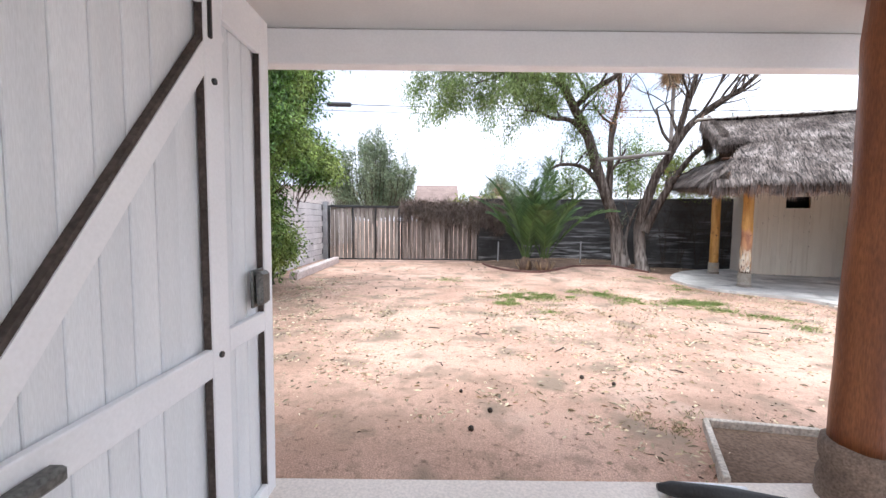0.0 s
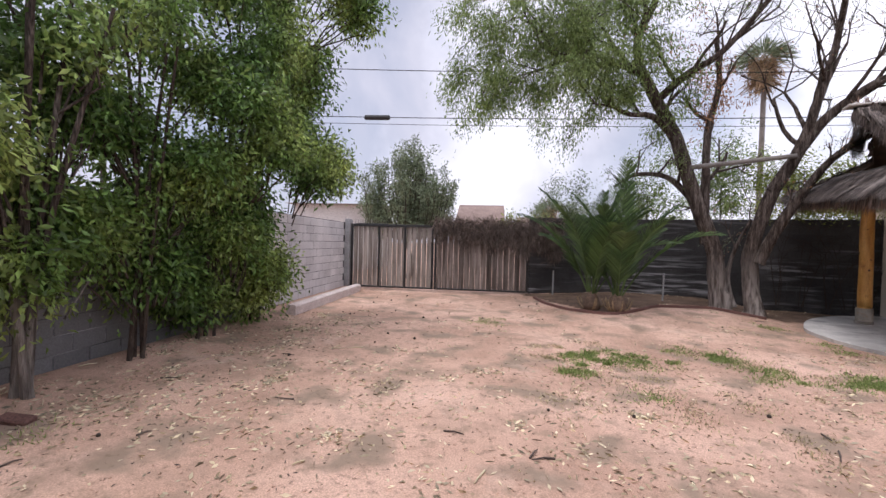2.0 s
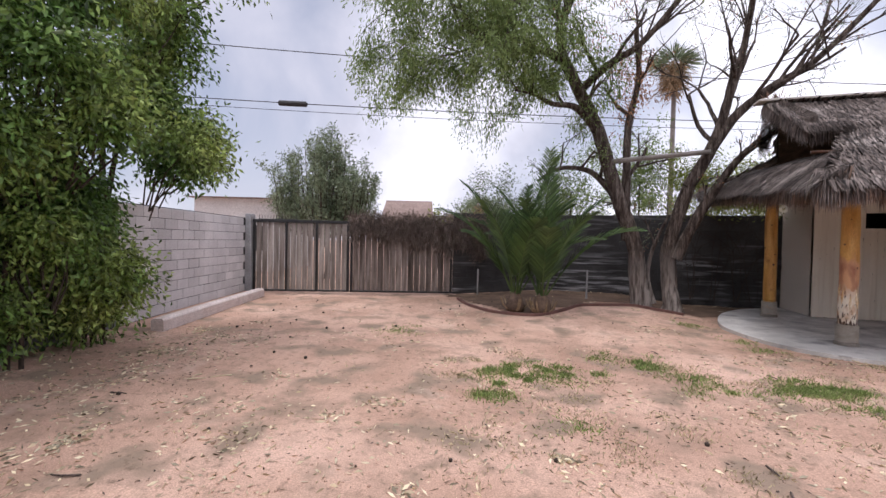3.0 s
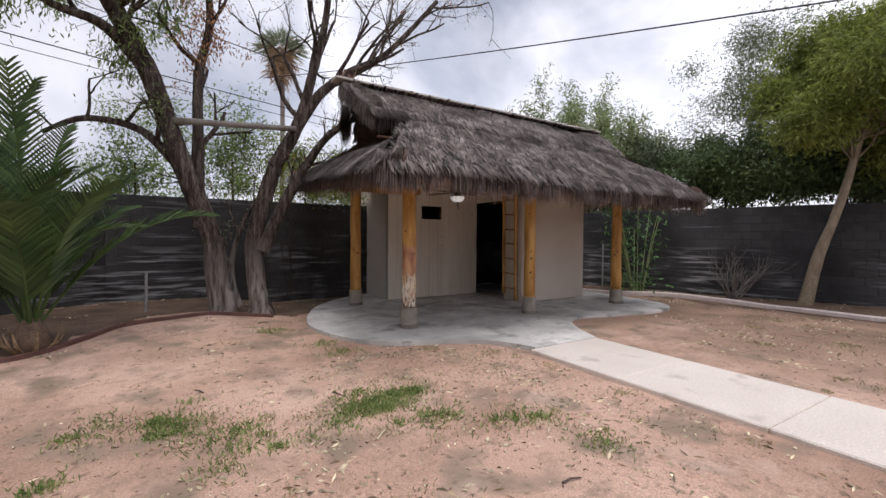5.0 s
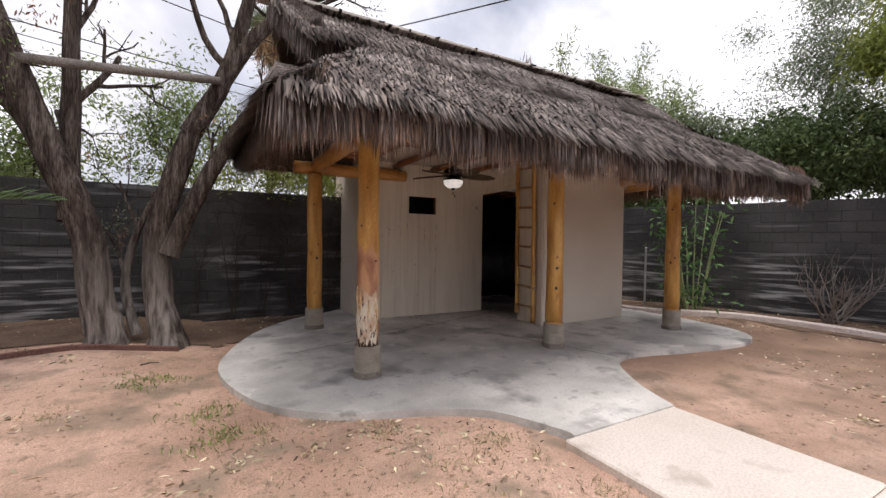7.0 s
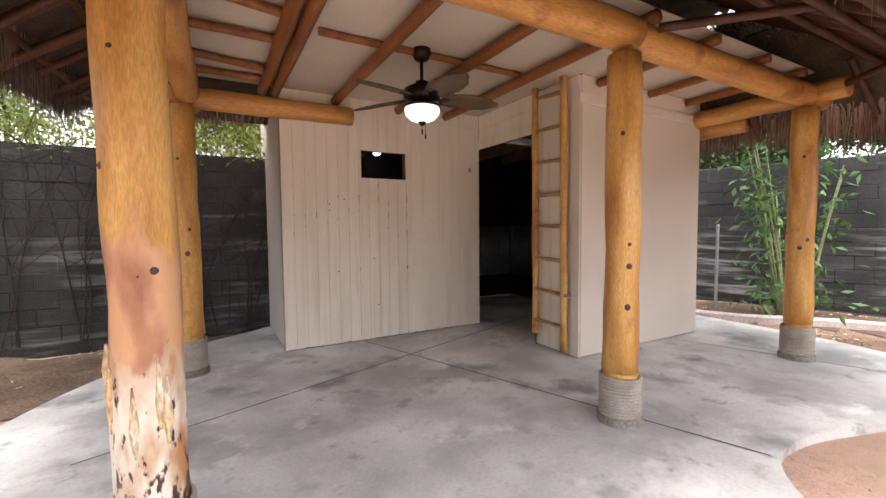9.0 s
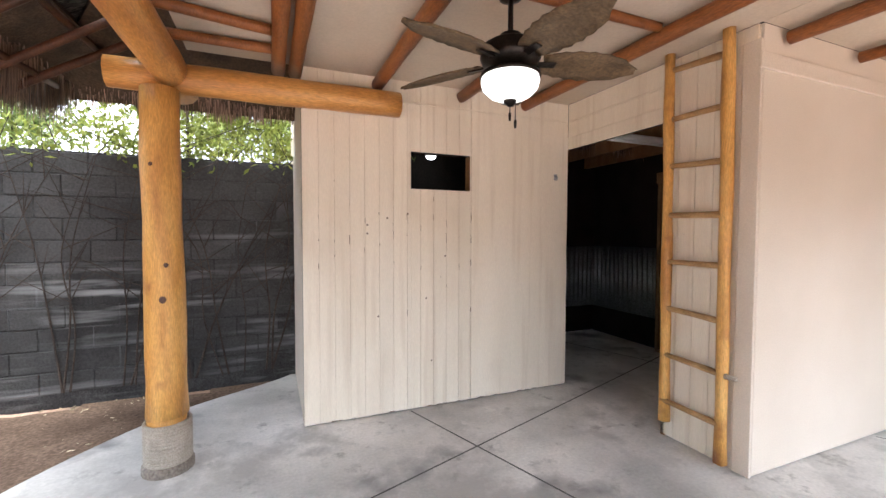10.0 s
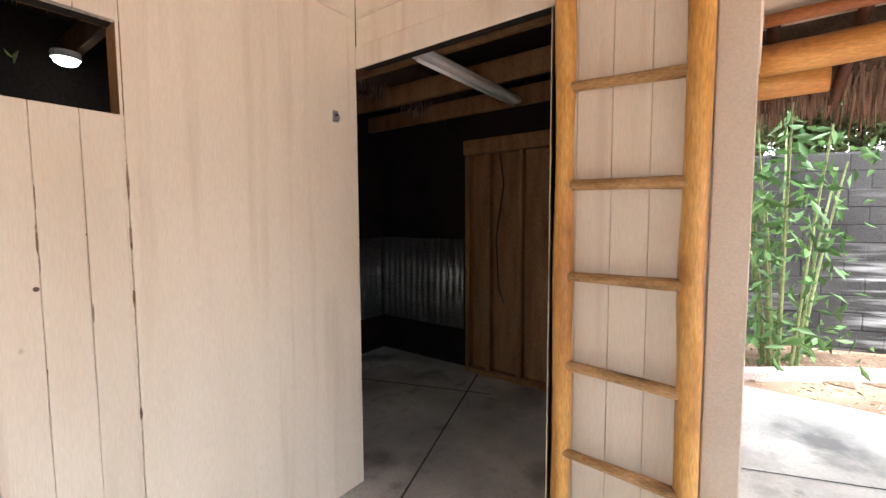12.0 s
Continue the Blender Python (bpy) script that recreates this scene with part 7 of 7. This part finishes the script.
def leaf_litter():
    spots = [(-4.2, 5.2, 0.8, 2.6), (-5.3, 4.2, 0.7, 2.4), (-5.6, 6.4, 0.8, 3), (-6.2, 8.2, 0.6, 2), (-2.6, 3.8, 0.8, 1.5), (-1.9, 6.5, 1.0, 1.5), (-0.3, 5.4, 1.1, 2.5), (0.6, 6.5, 1.2, 2), (-4.0, 8.5, 1.5, 1), (0, 8.5, 1.6, 2), (2, 8.5, 1.2, 1.5), (2.8, 7.2, 1.0, 1.2), (3.2, 10.2, 0.4, 0.8), (3.9, 8.6, 0.4, 0.8), (8.5, 8.2, 1.6, 2.5), (9.5, 6.5, 1.6, 2), (2.9, 15.3, 0.6, 1.4), (3.9, 15.9, 0.5, 1.2), (11.2, 12.0, 0.5, 2), (11.6, 9.5, 0.8, 1.5), (0, 14.5, 1.3, 1.5), (-3, 11, 2.5, 1), (1.0, 3.4, 0.5, 1), (0, 4.5, 3, 1.5)]
    xy = scatter(13000, spots, 26)
    n = len(xy)
    at = on_ground(xy[:, 0], xy[:, 1], 0.004)
    d = unit(n)
    d[:, 2] = rng.uniform(0.0, 0.12, n)
    me = leaf_mesh("leaf_litter", at, d, rng.uniform(0.018, 0.085, n), rng.uniform(0.008, 0.028, n), M_LITTER, droop=-0.3)
    tagged(new("leaf_litter", me), "scattered small dry tan leaves on the dirt", "leaf litter", kind="stuff")

    xy = scatter(2600, [(x, y, s * 1.4, w) for x, y, s, w in spots], 40)
    n = len(xy)
    d = unit(n)
    d[:, 2] = rng.uniform(0.0, 0.2, n)
    me = leaf_mesh("bark_crumbs", on_ground(xy[:, 0], xy[:, 1], 0.003), d, rng.uniform(0.01, 0.045, n), rng.uniform(0.004, 0.014, n), M_TWIG, droop=-0.2)
    tagged(new("bark_crumbs", me), "fine dark bark crumbs and twig bits on the dirt", "debris", kind="stuff")


def dirt_clods():
    """Small crumbled lumps of soil over the trodden yard."""
    n = 6500
    xy = np.concatenate([scatter(int(n * 0.75), [(-0.5, 7.0, 2.8, 3), (1.5, 9.0, 1.6, 2), (-3.5, 5.5, 1.6, 2), (0.5, 4.5, 1.4, 2), (2.6, 9.6, 0.8, 1.5)]), scatter(int(n * 0.25), [(8.0, 8.5, 1.6, 2), (8.5, 6.0, 1.8, 1)])])
    n = len(xy)
    at = on_ground(xy[:, 0], xy[:, 1], 0.0)
    r = (0.004 + 0.013 * rng.random(n) ** 2.5)[:, None, None]
    octa = np.array([(1, 0, 0), (-1, 0, 0), (0, 1, 0), (0, -1, 0), (0, 0, 0.75), (0, 0, -0.5)], float)
    v = at[:, None, :] + octa[None] * r * rng.uniform(0.6, 1.4, (n, 6, 1))
    f = np.array([(0, 2, 4), (2, 1, 4), (1, 3, 4), (3, 0, 4), (2, 0, 5), (1, 2, 5), (3, 1, 5), (0, 3, 5)])
    f = (np.arange(n)[:, None, None] * 6 + f[None]).reshape(-1, 3)
    tagged(new("dirt_clods", np_mesh("dirt_clods", v.reshape(-1, 3), f, M_DIRT)), "small crumbled soil lumps on the bare dirt", "soil lumps", kind="stuff")


def grass(name, spots, n, height, mat, label, lean=0.5):
    xy = scatter(n, spots, 9, (0.03, 0.13))
    m = len(xy)
    at = on_ground(xy[:, 0], xy[:, 1], -0.005)
    d = rng.normal(0, lean, (m, 3))
    d[:, 2] = 1.0
    me = leaf_mesh(name, at, d, rng.uniform(*height, m), rng.uniform(0.004, 0.009, m), mat, droop=0.8)
    tagged(new(name, me), label, "grass", kind="stuff")


leaf_litter()
dirt_clods()
GREEN = [(-1.15, 8.15, 0.27, 3.6), (-1.38, 8.55, 0.24, 2.6), (-0.78, 8.6, 0.22, 2.0), (0.33, 9.37, 0.10, 1.3), (-0.22, 9.54, 0.08, 0.5), (0.81, 8.77, 0.16, 1.1), (1.76, 9.03, 0.14, 1.3), (2.25, 8.97, 0.13, 2.2), (1.95, 8.84, 0.12, 1.4), (2.17, 8.44, 0.09, 0.8), (1.54, 8.82, 0.14, 1.0), (2.72, 8.10, 0.09, 0.6), (3.03, 7.92, 0.05, 0.5), (3.1, 7.4, 0.07, 0.4), (0.28, 9.45, 0.16, 0.8), (0.80, 8.85, 0.14, 0.6), (-3.38, 10.27, 0.22, 0.8), (1.62, 12.33, 0.12, 0.5), (2.15, 10.75, 0.07, 0.3), (2.05, 11.3, 0.07, 0.3), (-0.5, 7.15, 0.10, 0.4), (-4.9, 3.7, 0.12, 0.3)]
DRY = [(-1.34, 6.72, 0.35, 2.0), (-0.55, 7.17, 0.35, 2.0), (0.32, 6.51, 0.35, 2.5), (3.38, 9.2, 0.15, 0.8), (0.68, 3.4, 0.12, 1.2), (1.0, 11.6, 0.08, 0.3), (0.9, 7.3, 0.6, 1.5), (8.5, 7.3, 1.3, 6.0), (9.6, 6.2, 1.2, 5.0), (7.2, 6.0, 0.9, 3.0), (3.7, 7.2, 0.35, 1.0), (3.3, 10.3, 0.14, 1.0), (3.95, 9.8, 0.10, 0.9), (2.5, 10.8, 0.12, 0.8), (4.15, 8.9, 0.09, 0.7), (4.12, 7.9, 0.10, 0.7), (3.6, 9.6, 0.25, 1.0), (2.6, 9.7, 0.3, 0.8)]
grass("grass", GREEN, 11000, (0.022, 0.068), M_GRASS, "compact patches of short green grass in the dirt", 0.75)
grass("dry_grass", [(x, y, s * 1.5 + 0.08, w) for x, y, s, w in GREEN] + DRY, 12000, (0.015, 0.05), M_STRAW, "sparse dry straw-coloured grass in the dirt", 0.9)


def twigs():
    for k in range(32):
        xy = scatter(1, [(-2.6, 4.6, 0.9, 2), (-4.5, 5.5, 1.0, 2), (0, 12, 1.0, 1), (-1, 6, 2.0, 2), (2, 8, 1.2, 1), (0, 3.4, 0.8, 1)])
        if not len(xy):
            continue
        x, y = xy[0]
        a, L = rng.uniform(0, 6.28), rng.uniform(0.08, 0.24)
        z = ground_height(x, y) + 0.008
        g = Geo().tube([(x, y, z), (x + math.cos(a) * L * 0.5, y + math.sin(a) * L * 0.5 + rng.normal(0, 0.015), z + 0.008), (x + math.cos(a) * L, y + math.sin(a) * L, z + 0.002)], [0.008, 0.007, 0.004], 5)
        solid("twig", g, M_TWIG if rng.random() < 0.6 else M_LITTER, "short dry fallen twig lying on the dirt", "twig", kind="", group="fallen twigs")


twigs()


def pods():
    base = Geo().lathe([(0.0, -0.022), (0.016, -0.018), (0.026, 0.0), (0.018, 0.018), (0.006, 0.024), (0.0, 0.024)], (0, 0, 0), 8)
    me = base.mesh("seed_pod", M_PIT, True)
    spots = [(-6.0, 10.2, 0.8, 2), (-6.8, 11.6, 0.6, 2), (-5.0, 9.5, 0.8, 1), (-3.2, 12.6, 0.8, 1), (0, 3.3, 0.9, 2.5), (-3.5, 6.5, 1.2, 1.5), (0.5, 5.0, 1.2, 1)]
    for x, y in scatter(48, spots):
        ob = new("seed_pod", me)
        s = rng.uniform(0.45, 0.95)
        ob.matrix_basis = pose(x, y, ground_height(x, y) + 0.016 * s, rng.uniform(-40, 40), rng.uniform(-40, 40), rng.uniform(0, 360)) @ Matrix.Scale(s, 4)
        tagged(ob, "small dark dry seed pod lying on the dirt", "seed pod", "seed pods")


pods()


def brick_piece():
    z = ground_height(-5.19, 3.95)
    m = pose(-5.19, 3.95, z, 8, 5, 25)
    solid("broken_tile", Geo().box(-0.13, 0.13, -0.06, 0.06, 0.0, 0.05, 0.012, m), M_RED, "broken dark red clay tile lying on the dirt", "tile", kind="")


brick_piece()


# hose and bag lying at the porch edge
def porch_bag():
    p = hx(1.34, 2.16, 0.03)
    bag = thing("folded_umbrella", (p.x, p.y, p.z), "black and white folded umbrella lying on the porch edge", "umbrella")
    a, b = hx(1.17, 2.14, 0.075), hx(1.85, 2.02, 0.06)
    part("canopy", Geo().tube([a, a.lerp(b, 0.1), a.lerp(b, 0.5), a.lerp(b, 0.9), b], [0.02, 0.042, 0.045, 0.028, 0.012], 10, 0.2), M_BLACK, bag, smooth=True)
    c, d = hx(1.30, 2.19, 0.055), hx(1.66, 2.15, 0.055)
    part("handle", Geo().tube([c, c.lerp(d, 0.5), d], [0.018, 0.022, 0.016], 8), M_WHITE, bag, smooth=True)


porch_bag()


# ---- dark soil of the beds ----
def soil_bed(name, x0, x1, y0, y1, inside, label):
    step = 0.15
    nx, ny = int((x1 - x0) / step) + 1, int((y1 - y0) / step) + 1
    vs, fs, ix = [], [], {}
    for j in range(ny):
        for i in range(nx):
            x, y = x0 + i * step, y0 + j * step
            if inside(x + 0.06 * noise.noise(Vector((x * 4, y * 4, 9))), y + 0.1 * noise.noise(Vector((x * 3, y * 3, 5)))):
                ix[(i, j)] = len(vs)
                vs.append((x, y, ground_height(x, y) + 0.014 + 0.012 * noise.noise(Vector((x * 6, y * 6, 2)))))
    for (i, j) in list(ix):
        k = [ix.get(q) for q in ((i, j), (i + 1, j), (i + 1, j + 1), (i, j + 1))]
        if None not in k:
            fs.append(tuple(k))
    g = Geo().add(vs, fs)
    return solid(name, g, M_MULCH, label, "soil", smooth=True)


def tree_bed(x, y):
    line = 11.97 + 1.1 * max(0.0, abs(x + 1.55) - 0.3) if x < -0.3 else 13.6
    h = HOUSE.inverted() @ Vector((x, y, 0))
    return y > line + 0.12 and h.y < 15.15 and y < 15.8


soil_bed("bed_soil", -4.2, 4.5, 11.6, 15.8, tree_bed, "dark brown leafy soil of the tree bed behind the patio")


def side_bed(x, y):
    h = HOUSE.inverted() @ Vector((x, y, 0))
    return h.x < 14.95 and x > 10.25 + 0.48 * max(0.0, 12.5 - y) ** 0.5 and x > 10.1


soil_bed("bed_soil", 9.9, 17.4, -4.0, 15.6, side_bed, "dark brown leafy soil of the side bed")


# ---- block walls, piece by piece ----
# One side wall in two tones: grey behind the hedge, paler beside the gate.
block_wall("wall_left", WALL_L, 12.4, 2.0, "grey concrete block side wall behind the hedge", mat=M_CMU_M, near=(5.0, 12.4))
block_wall("wall_left_end", WALL_L @ pose(12.41, 0, 0.04), 4.8, 2.0, "pale concrete block side wall beside the gate", mat=M_CMU_W)
block_wall("wall_back_gate", HOUSE @ pose(1.32, 15.22, 0.1), 3.0, 2.2, "dark grey concrete block wall behind the palm")
block_wall("wall_back_yard", pose(-0.95, 15.75, 0.1), 5.4, 2.2, "dark grey concrete block wall behind the trees", near=(0.0, 8.0))
block_wall("wall_back_hut", pose(8.98, 15.75, 0.1), 1.5, 2.2, "dark grey concrete block wall behind the hut")
block_wall("wall_right", HOUSE @ pose(15.0, 11.6, 0.1, 0, 0, -90), 20.0, 2.2, "dark grey concrete block wall along the yard's far side", near=(1.0, 10.6))
